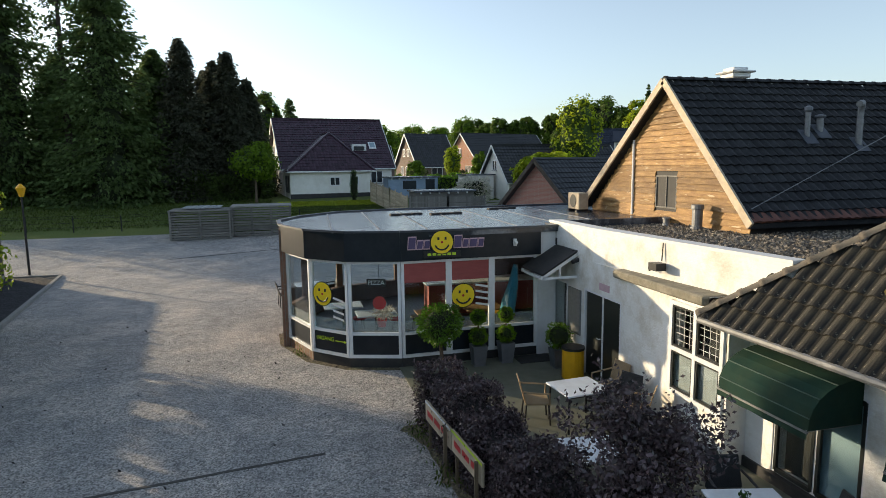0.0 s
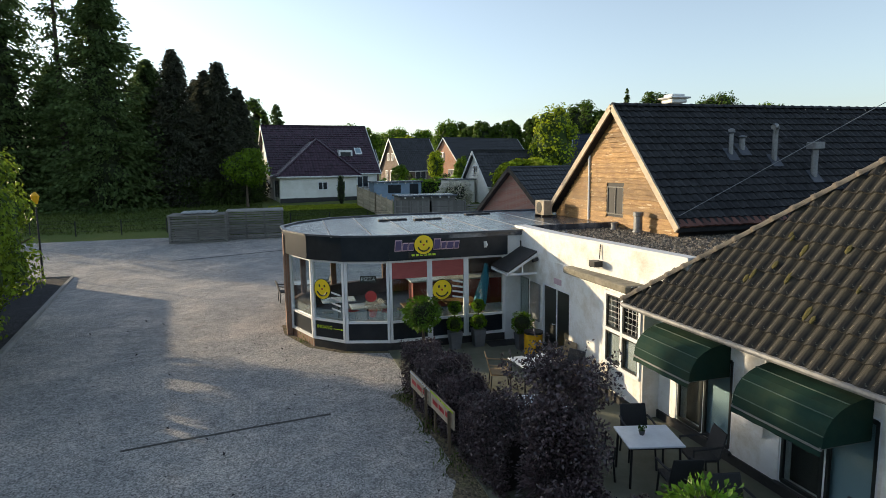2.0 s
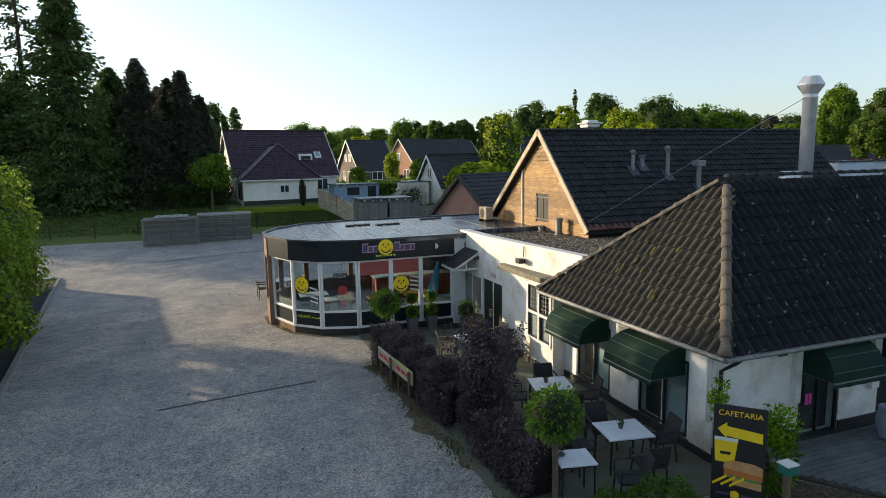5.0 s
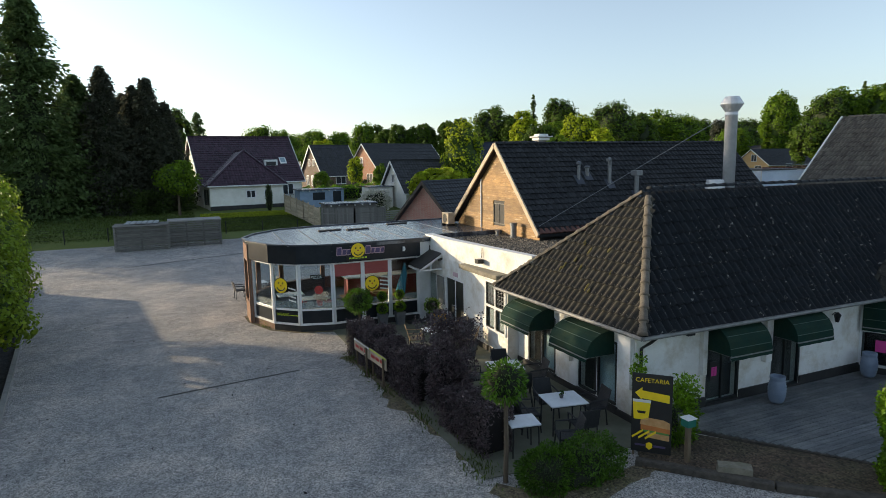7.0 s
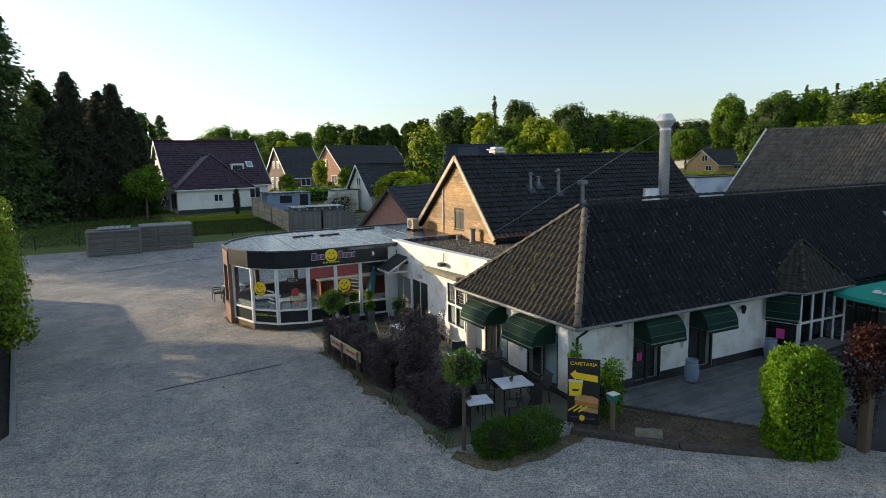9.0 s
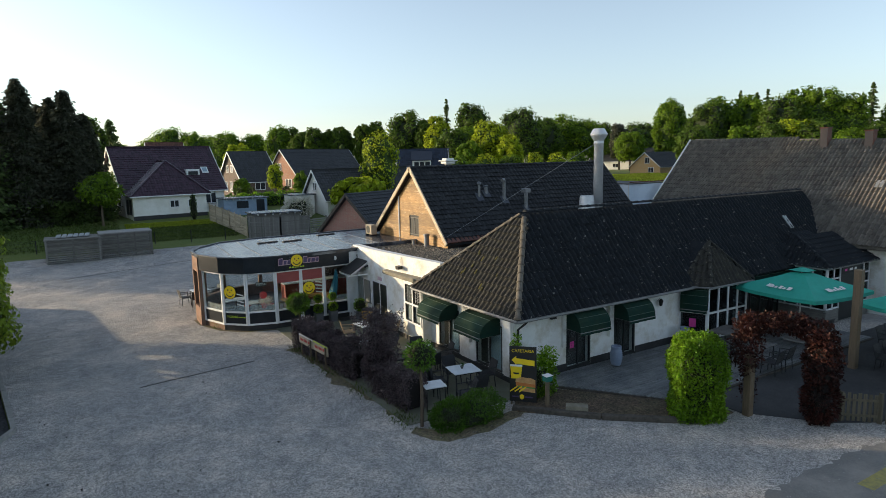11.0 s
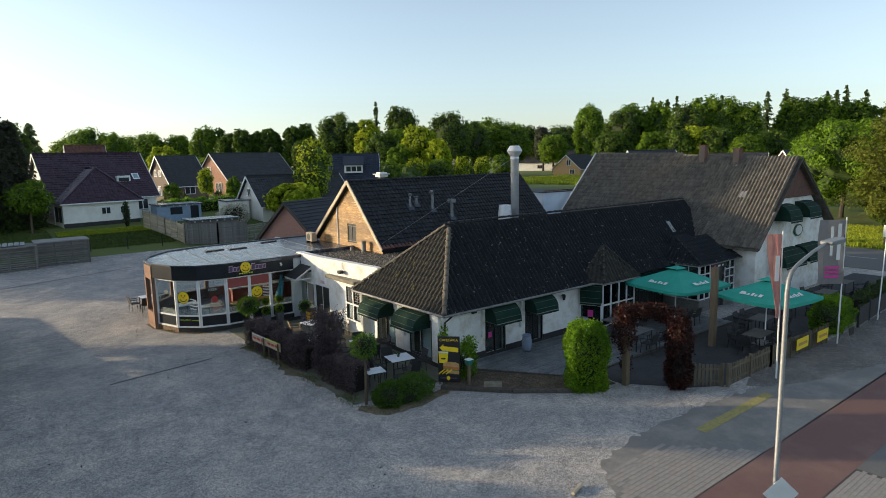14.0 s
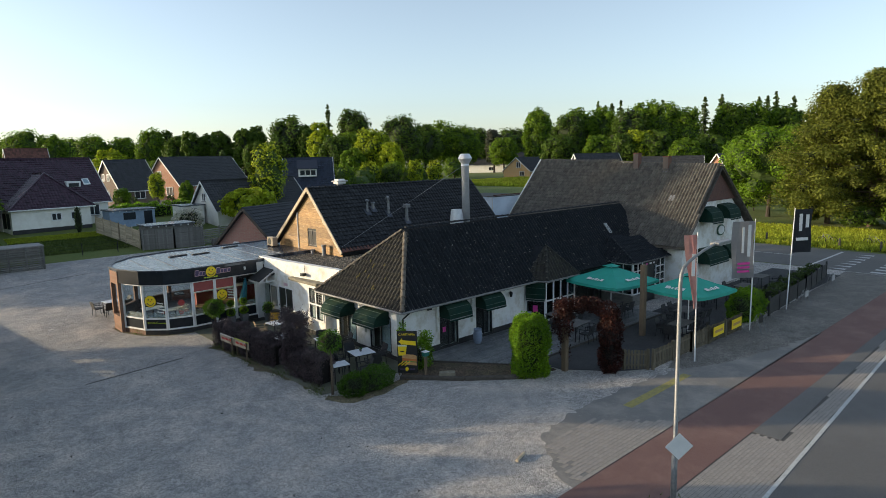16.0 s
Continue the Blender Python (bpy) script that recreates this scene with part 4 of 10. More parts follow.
solid(rb, [(0.2, 10.6, 3.28), (0.62, 5.45, 3.28), (0.95, 5.35, 3.28), (2.3, 4.6, 3.28), (21, 4.6, 3.28), (21, 13.0, 3.28), (0.2, 13.0, 3.28)], (0, 0, 0.06))
part("roof", rb, "roof_gravel", annex, "dark gravel roof covering")
rg = np.random.default_rng(12)
n = 9000
sx_ = 0.7 + rg.random(n) ** 1.3 * 8.5
sy_ = rg.uniform(4.7, 12.9, n)
ok_ = sx_ > 0.28 + (10.6 - sy_).clip(0, 9) * 0.085
c_ = np.stack((sx_, sy_, np.full(n, 3.345)), 1)[ok_]
r_ = rg.uniform(0.018, 0.042, (len(c_), 1, 1)) * rg.uniform(0.7, 1.3, (len(c_), 1, 3))
o_ = np.array(((1, 0, 0), (0, 1, 0), (-1, 0, 0), (0, -1, 0), (0, 0, 0.9), (0, 0, -0.4)), float)
V = (c_[:, None] + (o_[None] + rg.normal(0, 0.2, (len(c_), 6, 3))) * r_).reshape(-1, 3)
F = (np.arange(len(c_))[:, None, None] * 6 + np.array(((0, 1, 4), (1, 2, 4), (2, 3, 4), (3, 0, 4), (1, 0, 5), (2, 1, 5), (3, 2, 5), (0, 3, 5)))[None]).reshape(-1, 3)
st_ = hang(new("gravel_layer", raw_mesh("gravel_layer", V, F, "roof_stone")), annex)
tagged(st_, "loose pale and dark roofing stones", kind="stuff")
gr = bm_new()
box(gr, (0.2, 13.0, 2.6), (21, 13.2, 3.52))
part("parapet_north", gr, "bitumen", annex)
sh = bm_new()
slab(sh, [(0.03, 9.5), (-0.25, 9.5), (-0.22, 6.62), (0.31, 6.62)], 2.63, 2.80)
part("shutter_box", sh, "stone", annex, "weathered brown roller shutter box", bevel=0.03)
for a, b in ((6.2, 9.3), (11.1, 11.85)):
    pl = bm_new()
    box(pl, (-0.125, a, 0.0), (-0.102, b, 0.22))
    part("plinth", pl, "black_base", annex)
lw = new("window_lattice")
hang(lw, annex)
fr, mu, pn, ct = bm_new(), bm_new(), bm_new(), bm_new()
for y in (7.6, 6.92, 6.23):
    bar(fr, (-0.09, y, 0.82), (-0.09, y, 2.55), 0.08, 0.08, (1, 0, 0))
for z in (0.86, 1.66, 2.51):
    bar(fr, (-0.09, 6.2, z), (-0.09, 7.63, z), 0.09, 0.08)
for y0, y1 in ((6.27, 6.88), (6.96, 7.56)):
    for i in range(1, 4):
        bar(mu, (-0.075, y0 + (y1 - y0) * i / 4, 1.7), (-0.075, y0 + (y1 - y0) * i / 4, 2.47), 0.007, 0.007, (1, 0, 0))
    for j in range(1, 6):
        bar(mu, (-0.075, y0, 1.7 + 0.77 * j / 6), (-0.075, y1, 1.7 + 0.77 * j / 6), 0.007, 0.007)
    for z0, z1 in ((0.9, 1.62), (1.7, 2.47)):
        solid(pn, [(-0.07, y0, z0), (-0.07, y1, z0), (-0.07, y1, z1), (-0.07, y0, z1)], (0.006, 0, 0))
sa_ = bm_new()
for y0, y1 in ((6.27, 6.88), (6.96, 7.56)):
    for z0, z1 in ((0.9, 1.62), (1.7, 2.47)):
        for z in (z0 + 0.02, z1 - 0.02):
            bar(sa_, (-0.095, y0, z), (-0.095, y1, z), 0.04, 0.04)
        for y in (y0 + 0.02, y1 - 0.02):
            bar(sa_, (-0.096, y, z0 + 0.04), (-0.096, y, z1 - 0.04), 0.04, 0.04, (1, 0, 0))
part("sash", sa_, "black_door", lw, "dark painted sash")
solid(ct, [(-0.03, 6.27, 0.86), (-0.03, 7.56, 0.86), (-0.03, 7.56, 1.62), (-0.03, 6.27, 1.62)], (0.02, 0, 0))
part("window_frame", fr, "white_frame", lw)
part("lattice", mu, "print_white", lw, "thin white glazing bars")
part("pane", pn, "glass", lw).visible_shadow = False
part("curtain", ct, "curtain", lw, "pale net curtain")
# Dark sheet behind the openings, the room's shade put into its colour.
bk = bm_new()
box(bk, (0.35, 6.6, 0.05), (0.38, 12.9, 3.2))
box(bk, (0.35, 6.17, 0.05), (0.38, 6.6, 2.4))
part("inner_wall", bk, "room_shade", annex)
dr = new("double_door")
hang(dr, annex)
for y0, y1 in ((9.42, 10.17), (10.2, 10.95)):
    d = bm_new()
    box(d, (-0.06, y0, 0.05), (-0.01, y1, 2.04))
    part("door_leaf", d, "black_door", dr, "black painted door leaf", bevel=0.008)
d = bm_new()
for y in (9.38, 10.185, 10.99):
    box(d, (-0.10 if y != 10.185 else -0.07, y - 0.03, 0.03), (-0.03, y + 0.03, 2.1))
box(d, (-0.10, 9.35, 2.05), (-0.03, 11.02, 2.1))
part("door_frame", d, "white_frame", dr)
d = bm_new()
tube(d, [(-0.07, 10.26, 1.05), (-0.12, 10.26, 1.05), (-0.12, 10.36, 1.05)], 0.012, 6)
part("door_handle", d, "steel", dr)
for x, y, r, h in ((3.2, 11.4, 0.13, 0.62), (3.0, 12.4, 0.09, 0.22), (0.9, 11.6, 0.05, 0.12)):
    pv = bm_new()
    lathe(pv, (x, y, 3.34), [(r * 1.3, 0), (r * 1.25, 0.05), (r, 0.07), (r, h * 0.8), (r * 1.2, h * 0.82), (r * 1.2, h)], 14)
    part("roof_vent", pv, "galvanised", annex, "grey galvanised roof vent")
lp = bm_new()
tube(lp, [(0.14, 8.25, 3.54), (0.10, 8.25, 3.5), (0.08, 8.25, 3.15)], 0.012, 6)
box(lp, (-0.14, 8.1, 2.98), (0.08, 8.36, 3.12))
tube(lp, [(0.1, 8.45, 3.0), (-0.04, 8.5, 2.95)], 0.035, 6)
part("floodlight", lp, "metal_black", annex, "black floodlight on the wall")
wv = bm_new()
box(wv, (-0.12, 12.55, 2.95), (-0.1, 12.75, 3.12))
part("wall_vent", wv, "metal_black", annex, "small black wall vent")
wv = bm_new()
box(wv, (-0.16, 11.5, 2.85), (-0.1, 11.62, 2.95))
part("junction_box", wv, "metal_black", annex, "small black junction box")
wv = bm_new()
tube(wv, [(-0.1, 11.35, 2.72), (-0.28, 11.3, 2.68)], 0.05, 8)
part("wall_camera", wv, "metal_black", annex, "small black wall camera")
nb = bm_new()
box(nb, (-0.14, 11.15, 0.9), (-0.103, 11.8, 2.0))
part("notice_case", nb, "galvanised", annex, "grey framed menu notice case")
pk = bm_new()
box(pk, (-0.108, 9.85, 2.2), (-0.103, 10.3, 2.36))
part("pink_plate", pk, "print_pink_edge", annex, "pale pink plate above the door")
# porch canopy over the shop door
cn = new("door_canopy")
hang(cn, annex)
cb = bm_new()
solid(cb, [(-0.1, 12.85, 2.90), (-1.0, 12.75, 2.36), (-1.0, 11.4, 2.36), (-0.1, 11.4, 2.90)], (0, 0, 0.05))
part("canopy_roof", cb, "black_base", cn, "black shingled canopy roof")
cb = bm_new()
for y in (11.42, 12.7):
    bar(cb, (-0.1, y, 2.85), (-1.0, y, 2.32), 0.05, 0.07)
    bar(cb, (-0.1, y, 2.30), (-1.0, y, 2.30), 0.05, 0.06)
    bar(cb, (-0.55, y, 2.30), (-0.55, y, 2.6), 0.04, 0.04, (1, 0, 0))
bar(cb, (-1.0, 11.4, 2.30), (-1.0, 12.72, 2.30), 0.05, 0.07)
part("canopy_frame", cb, "white_frame", cn)
sd = new("shop_door")
hang(sd, annex)
cb = bm_new()
for y in (11.9, 12.7):
    bar(cb, (-0.08, y, 0.03), (-0.08, y, 2.1), 0.07, 0.07, (1, 0, 0))
bar(cb, (-0.08, 11.9, 2.07), (-0.08, 12.7, 2.07), 0.07, 0.07)
bar(cb, (-0.08, 11.9, 0.5), (-0.08, 12.7, 0.5), 0.07, 0.09)
part("door_frame", cb, "white_frame", sd)
cb = bm_new()
box(cb, (-0.08, 11.93, 0.06), (-0.07, 12.67, 2.05))
part("pane", cb, "glass", sd).visible_shadow = False

# ---- glazed snack bar pavilion ----
pav = thing("snack_bar_pavilion", (-3.5, 15.5, 0), "glazed snack bar pavilion with black fascia and flat bitumen roof", "pavilion")
RING = [(-6.9, 15.4), (-6.34, 13.9), (-5.47, 13.02), (-4.22, 12.63), (-3.0, 12.66), (-1.86, 12.68), (-0.6, 12.7)]
TOP = 3.42
roof_out = [(-7.05, 15.45), (-6.45, 13.82), (-5.53, 12.9), (-4.25, 12.48), (-0.1, 12.52), (-0.1, 13.2), (9.0, 13.2), (9.0, 20.3), (-3.0, 20.2), (-5.2, 19.6), (-6.5, 18.2), (-7.1, 16.8)]
rb = bm_new()
slab(rb, roof_out, TOP - 0.12, TOP)
part("roof", rb, "bitumen", pav, "grey bitumen roof, reflections in puddles painted as pale patches")
rm = bm_new()
for (a, b) in zip(roof_out, roof_out[1:] + roof_out[:1]):
    if a[1] > 12.9 and b[1] > 12.9 and max(a[0], b[0]) > -0.2 and a[1] < 14:
        continue
    bar(rm, (*a, TOP + 0.03), (*b, TOP + 0.03), 0.12, 0.05)
part("roof_trim", rm, "trim_dark", pav, "dark grey metal roof edge trim")
sl = bm_new()
for x in (-5.8, -4.6, -3.4, -2.2, -1.0, 0.3, 1.6):
    bar(sl, (x, 13.0, TOP + 0.004), (x + 0.3, 19.5, TOP + 0.004), 0.05, 0.008)
part("roof_seams", sl, "lead", pav, "pale welded roof seams")
for x, y in ((-3.6, 17.6), (-2.3, 17.4), (0.2, 18.9)):
    b = bm_new()
    for k in range(3):
        box(b, (x + k * 0.38, y + 0.08 * k, TOP), (x + k * 0.38 + 0.33, y + 0.3 + 0.08 * k, TOP + 0.05))
    part("ballast_tiles", b, "black_base", pav, "dark ballast tiles lying on the roof")
for k, (a, b) in enumerate(zip(RING, RING[1:])):
    va, vb = Vector((*a, 0)), Vector((*b, 0))
    d = (vb - va).normalized()
    n = Vector((d.y, -d.x, 0))
    f = bm_new()
    solid(f, [va + n * 0.16 - d * 0.04 + Vector((0, 0, 2.72)), vb + n * 0.16 + d * 0.04 + Vector((0, 0, 2.72)), vb + n * 0.16 + d * 0.04 + Vector((0, 0, TOP)), va + n * 0.16 - d * 0.04 + Vector((0, 0, TOP))], -n * 0.2)
    part("fascia_panel", f, "black_panel", pav, "glossy black fascia panel")
    f = bm_new()
    z = Vector((0, 0, 1))
    for h, t in ((0.30, 0.08), (0.88, 0.07), (2.68, 0.08)):
        bar(f, va + d * 0.075 + z * h, vb - d * 0.075 + z * h, 0.08, t)
    bar(f, va + d * 0.04 + z * 0.26, va + d * 0.04 + z * 2.72, 0.075, 0.09, n)
    bar(f, vb - d * 0.04 + z * 0.26, vb - d * 0.04 + z * 2.72, 0.075, 0.09, n)
    part("window_frame", f, "white_frame", pav, "white window frame")
    f = bm_new()
    solid(f, [va + d * 0.08 + z * 0.33, vb - d * 0.08 + z * 0.33, vb - d * 0.08 + z * 0.85, va + d * 0.08 + z * 0.85], -n * 0.03)
    part("sill_panel", f, "black_panel", pav, "black infill panel")
    f = bm_new()
    solid(f, [va + d * 0.08 + z * 0.9, vb - d * 0.08 + z * 0.9, vb - d * 0.08 + z * 2.65, va + d * 0.08 + z * 2.65], -n * 0.008)
    part("pane", f, "glass", pav).visible_shadow = False
    f = bm_new()
    solid(f, [va + n * 0.01, vb + n * 0.01, vb + n * 0.01 + z * 0.26, va + n * 0.01 + z * 0.26], -n * 0.12)
    part("plinth", f, "brick_side" if k == 0 else "black_base", pav)
    f = bm_new()
    solid(f, [va + d * 0.09 - n * 0.02 + z * 0.93, vb - d * 0.09 - n * 0.02 + z * 0.93, vb - d * 0.09 - n * 0.02 + z * 1.2, va + d * 0.09 - n * 0.02 + z * 1.2], -n * 0.003)
    part("frost_film", f, "frost_film", pav, "frosted film along the pane foot")
    if k in (3, 4):
        f = bm_new()
        solid(f, [va + d * 0.08 + n * 0.03 + z * 2.16, vb - d * 0.08 + n * 0.03 + z * 2.16, vb - d * 0.08 + n * 0.03 + z * 2.64, va + d * 0.08 + n * 0.03 + z * 2.64], -n * 0.01)
        part("roller_blind", f, "blind", pav, "half-lowered dark red roller blind")
bw = bm_new()
box(bw, (-7.10, 15.38, 0.0), (-6.92, 15.56, TOP - 0.1))
REAR = [(-7.1, 15.56), (-6.9, 15.56), (-6.9, 16.8), (-6.3, 18.1), (-5.1, 19.4), (-3.0, 20.0), (9.0, 20.1), (9.0, 20.25), (-3.0, 20.15), (-5.2, 19.55), (-6.45, 18.2), (-7.1, 16.8)]
slab(bw, REAR, 0, 0.85)
slab(bw, REAR, 2.6, TOP - 0.12)
for x, y in ((-7.0, 16.8), (-6.38, 18.15), (-5.15, 19.48), (-3.0, 20.08), (-0.5, 20.1), (2.0, 20.12)):
    box(bw, (x - 0.1, y - 0.1, 0.85), (x + 0.1, y + 0.1, 2.6))
box(bw, (2.0, 20.05, 0.85), (9.0, 20.2, 2.6))
part("brick_wall", bw, "brick_side", pav, "red-brown brick rear wall")
pr = bm_new()
box(pr, (-0.6, 12.62, 0), (-0.1, 12.74, TOP - 0.1))
part("end_pier", pr, "white_frame", pav)
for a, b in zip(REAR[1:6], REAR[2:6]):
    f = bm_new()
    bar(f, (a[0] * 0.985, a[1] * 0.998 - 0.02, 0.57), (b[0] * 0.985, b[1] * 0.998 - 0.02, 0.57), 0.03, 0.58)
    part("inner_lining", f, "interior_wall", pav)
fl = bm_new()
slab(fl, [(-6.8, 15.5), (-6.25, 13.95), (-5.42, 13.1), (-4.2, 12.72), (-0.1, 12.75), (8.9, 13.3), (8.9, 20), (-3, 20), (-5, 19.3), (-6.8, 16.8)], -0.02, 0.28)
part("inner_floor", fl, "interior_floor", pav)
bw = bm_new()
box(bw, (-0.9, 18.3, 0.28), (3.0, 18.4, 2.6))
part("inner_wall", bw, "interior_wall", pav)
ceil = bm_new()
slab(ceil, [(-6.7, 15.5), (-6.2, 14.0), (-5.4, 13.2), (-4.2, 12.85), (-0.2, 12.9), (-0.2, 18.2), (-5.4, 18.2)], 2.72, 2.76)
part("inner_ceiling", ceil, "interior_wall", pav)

# ---- timber-clad barn ----
barn = thing("timber_barn", (10, 13.3, 0), "barn with timber-clad gable and black tiled roof", "barn")
BX0, BX1, RY, RZ = 3.32, 17.4, 13.2, 7.22
EY0, EY1, EZ = 9.7, 17.8, 3.62
wb = bm_new()
solid(wb, [(BX0 + 0.25, 9.95, 0), (BX0 + 0.25, 17.5, 0), (BX0 + 0.25, 17.5, EZ), (BX0 + 0.25, RY, RZ - 0.15), (BX0 + 0.25, 9.95, EZ)], (BX1 - BX0 - 0.5, 0, 0))
part("wall", wb, "black_base", barn)
k = 0
zc = 3.3
while zc < RZ - 0.3:
    h = 0.165
    f = (zc + h - EZ) / (RZ - EZ)
    f = max(0.0, f)
    y0, y1 = 9.95 + (RY - 9.95) * f, 17.5 - (17.5 - RY) * f
    if y1 - y0 > 0.2:
        pieces = [(y0, y1)]
        if zc < 4.64 + 0.02 and zc + h > 3.72:
            pieces = [(y0, 12.75), (13.78, y1)]
        for a, b in pieces:
            m = bm_new()
            k = random.uniform(-0.008, 0.008)
            solid(m, [(BX0 + 0.185 + k, a, zc), (BX0 + 0.185 + k, b, zc), (BX0 + 0.24, b, zc + h + 0.03), (BX0 + 0.24, a, zc + h + 0.03)], (0.022, 0, 0))
            part("plank", m, "cladding", barn)
    zc += h
window(barn, (BX0 + 0.2, 13.76, 3.74), (0, -1, 0), 1.0, 0.92, bars=(2, 1), frame_mat="grey_wood", t=0.04, back="curtain")
rb = bm_new()
solid(rb, [(BX0, EY0, EZ), (BX0, RY, RZ), (BX0, EY1, EZ), (BX0, EY1, EZ - 0.12), (BX0, RY, RZ - 0.14), (BX0, EY0, EZ - 0.12)], (BX1 - BX0, 0, 0))
part("roof_deck", rb, "tile_barn", barn)
tiled(barn, ((BX0, EY0, EZ + 0.02), (BX1, EY0, EZ + 0.02), (BX1, RY, RZ + 0.02), (BX0, RY, RZ + 0.02)), 0.25, 0.30, 0.042, "tile_barn", lift=0.045, label="black concrete roof tiles")
tiled(barn, ((BX1, EY1, EZ + 0.02), (BX0, EY1, EZ + 0.02), (BX0, RY, RZ + 0.02), (BX1, RY, RZ + 0.02)), 0.30, 0.36, 0.028, "tile_barn", lift=0.05)
tiled(barn, ((BX0 + 0.05, EY0 - 0.02, EZ + 0.035), (BX0 + 6.5, EY0 - 0.02, EZ + 0.035), (BX0 + 6.5, EY0 + 0.2, EZ + 0.24), (BX0 + 0.05, EY0 + 0.2, EZ + 0.24)), 0.25, 0.30, 0.03, "tile_red", "red_tiles", lift=0.05, label="rusty red tiles along the eave")
vb = bm_new()
for a, b in (((EY0 - 0.05, EZ - 0.05), (RY, RZ + 0.02)), ((EY1 + 0.05, EZ - 0.05), (RY, RZ + 0.02))):
    bar(vb, (BX0 - 0.03, a[0], a[1]), (BX0 - 0.03, b[0], b[1]), 0.06, 0.20, (0, 0, 1))
part("bargeboard", vb, "verge", barn, "weathered pale bargeboards")
caps(barn, (BX0, RY, RZ + 0.05), (BX1, RY, RZ + 0.05), 0.11, 0.42, "tile_barn")


def flue(x, y, z0, h, r, kind):
    """A roof flue with lead flashing; kind: 'cowl', 'bend' or 'box'."""
    ob = thing("roof_flue", (x, y, z0), "grey metal flue pipe with lead flashing on the barn roof", "flue", "barn roof flues")
    b = bm_new()
    if kind == "bend":
        tube(b, [(x, y, z0 - 0.2), (x, y, z0 + h * 0.8), (x - 0.02, y - 0.05, z0 + h * 0.95), (x - 0.1, y - 0.12, z0 + h), (x - 0.28, y - 0.2, z0 + h * 0.97)], r, 10)
    else:
        tube(b, [(x, y, z0 - 0.2), (x, y, z0 + h * 0.85)], r, 10)
    part("pipe", b, "galvanised", ob)
    b = bm_new()
    if kind == "cowl":
        lathe(b, (x, y, z0 + h * 0.85), [(r * 1.1, 0), (r * 1.6, 0.04), (r * 1.5, h * 0.15), (r * 0.3, h * 0.2)], 12)
        part("cowl", b, "lead", ob)
    elif kind == "box":
        box(b, (x - r * 1.9, y - r * 1.9, z0 + h * 0.8), (x + r * 1.9, y + r * 1.9, z0 + h))
        part("cowl", b, "galvanised", ob, bevel=0.02)
    else:
        b.free()
    b = bm_new()
    s = (RZ - EZ) / (RY - EY0)
    solid(b, [(x - 0.2, y - 0.22, z0 - 0.22 * s + 0.1), (x + 0.2, y - 0.22, z0 - 0.22 * s + 0.1), (x + 0.2, y + 0.15, z0 + 0.15 * s + 0.1), (x - 0.2, y + 0.15, z0 + 0.15 * s + 0.1)], (0, -0.02, 0.02))
    part("flashing", b, "trim_dark", ob, "dented lead flashing")


def barn_z(y):
    return EZ + (RZ - EZ) * (y - EY0) / (RY - EY0)


flue(6.6, 11.6, barn_z(11.6), 0.85, 0.07, "cowl")
flue(7.15, 11.75, barn_z(11.75), 0.5, 0.09, "cowl")
flue(8.1, 11.4, barn_z(11.4), 1.15, 0.085, "bend")
flue(9.2, 10.9, barn_z(10.9), 1.15, 0.10, "box")
rv = thing("ridge_ventilator", (6.0, 13.6, RZ), "pale metal ventilator hood on the barn ridge", "ventilator")
b = bm_new()
lathe(b, (6.0, 13.7, RZ - 0.3), [(0.2, 0), (0.2, 0.5)], 12)
part("stack", b, "galvanised", rv)
b = bm_new()
box(b, (5.7, 13.4, RZ + 0.2), (6.3, 14.0, RZ + 0.34))
solid(b, [(5.6, 13.3, RZ + 0.34), (6.4, 13.3, RZ + 0.34), (6.4, 14.1, RZ + 0.34), (5.6, 14.1, RZ + 0.34)], (0, 0, 0.06))
box(b, (5.75, 13.45, RZ + 0.4), (6.25, 13.95, RZ + 0.5))
part("hood", b, "print_white", rv, bevel=0.03)
ch = thing("extractor_chimney", (13.15, 9.45, 3.3), "tall shiny steel extractor chimney with conical hood", "chimney")
b = bm_new()
lathe(b, (13.15, 9.45, 3.3), [(0.26, 0), (0.26, 5.0), (0.28, 5.02), (0.28, 5.08), (0.26, 5.1), (0.26, 5.2)], 20)
part("pipe", b, "steel", ch, smooth=True)
b = bm_new()
lathe(b, (13.15, 9.45, 8.48), [(0.27, 0), (0.48, 0.32), (0.48, 0.36), (0.30, 0.66), (0.2, 0.66)], 20)
part("hood", b, "steel", ch)
b = bm_new()
lathe(b, (11.95, 9.1, 3.34), [(0.44, 0), (0.44, 1.5), (0.36, 2.2), (0.32, 2.2)], 18)
tagged(part("fan_housing", b, "steel"), "round steel fan housing beside the chimney", "fan housing")
gw = bm_new()
tube(gw, [(13.0, 9.4, 8.4), (BX0 + 0.1, 9.9, 3.9)], 0.012, 5)
tagged(part("guy_wire", gw, "galvanised"), "thin steel guy wire holding the chimney", "wire")
ac = thing("air_conditioner", (2.9, 17.2, 3.42), "beige outdoor air conditioning unit on the flat roof", "air conditioner")
b = bm_new()
box(b, (2.55, 16.6, 3.5), (2.9, 17.4, 4.05))
part("casing", b, "verge", ac, bevel=0.02)
for y in (16.7, 17.3):
    b = bm_new()
    box(b, (2.5, y - 0.04, 3.42), (2.95, y + 0.04, 3.5))
    part("foot", b, "metal_black", ac)
b = bm_new()
tube(b, [(2.54, 17.0, 3.78), (2.53, 17.0, 3.78)], 0.22, 16)
part("fan_grille", b, "grey_panel", ac)
b = bm_new()
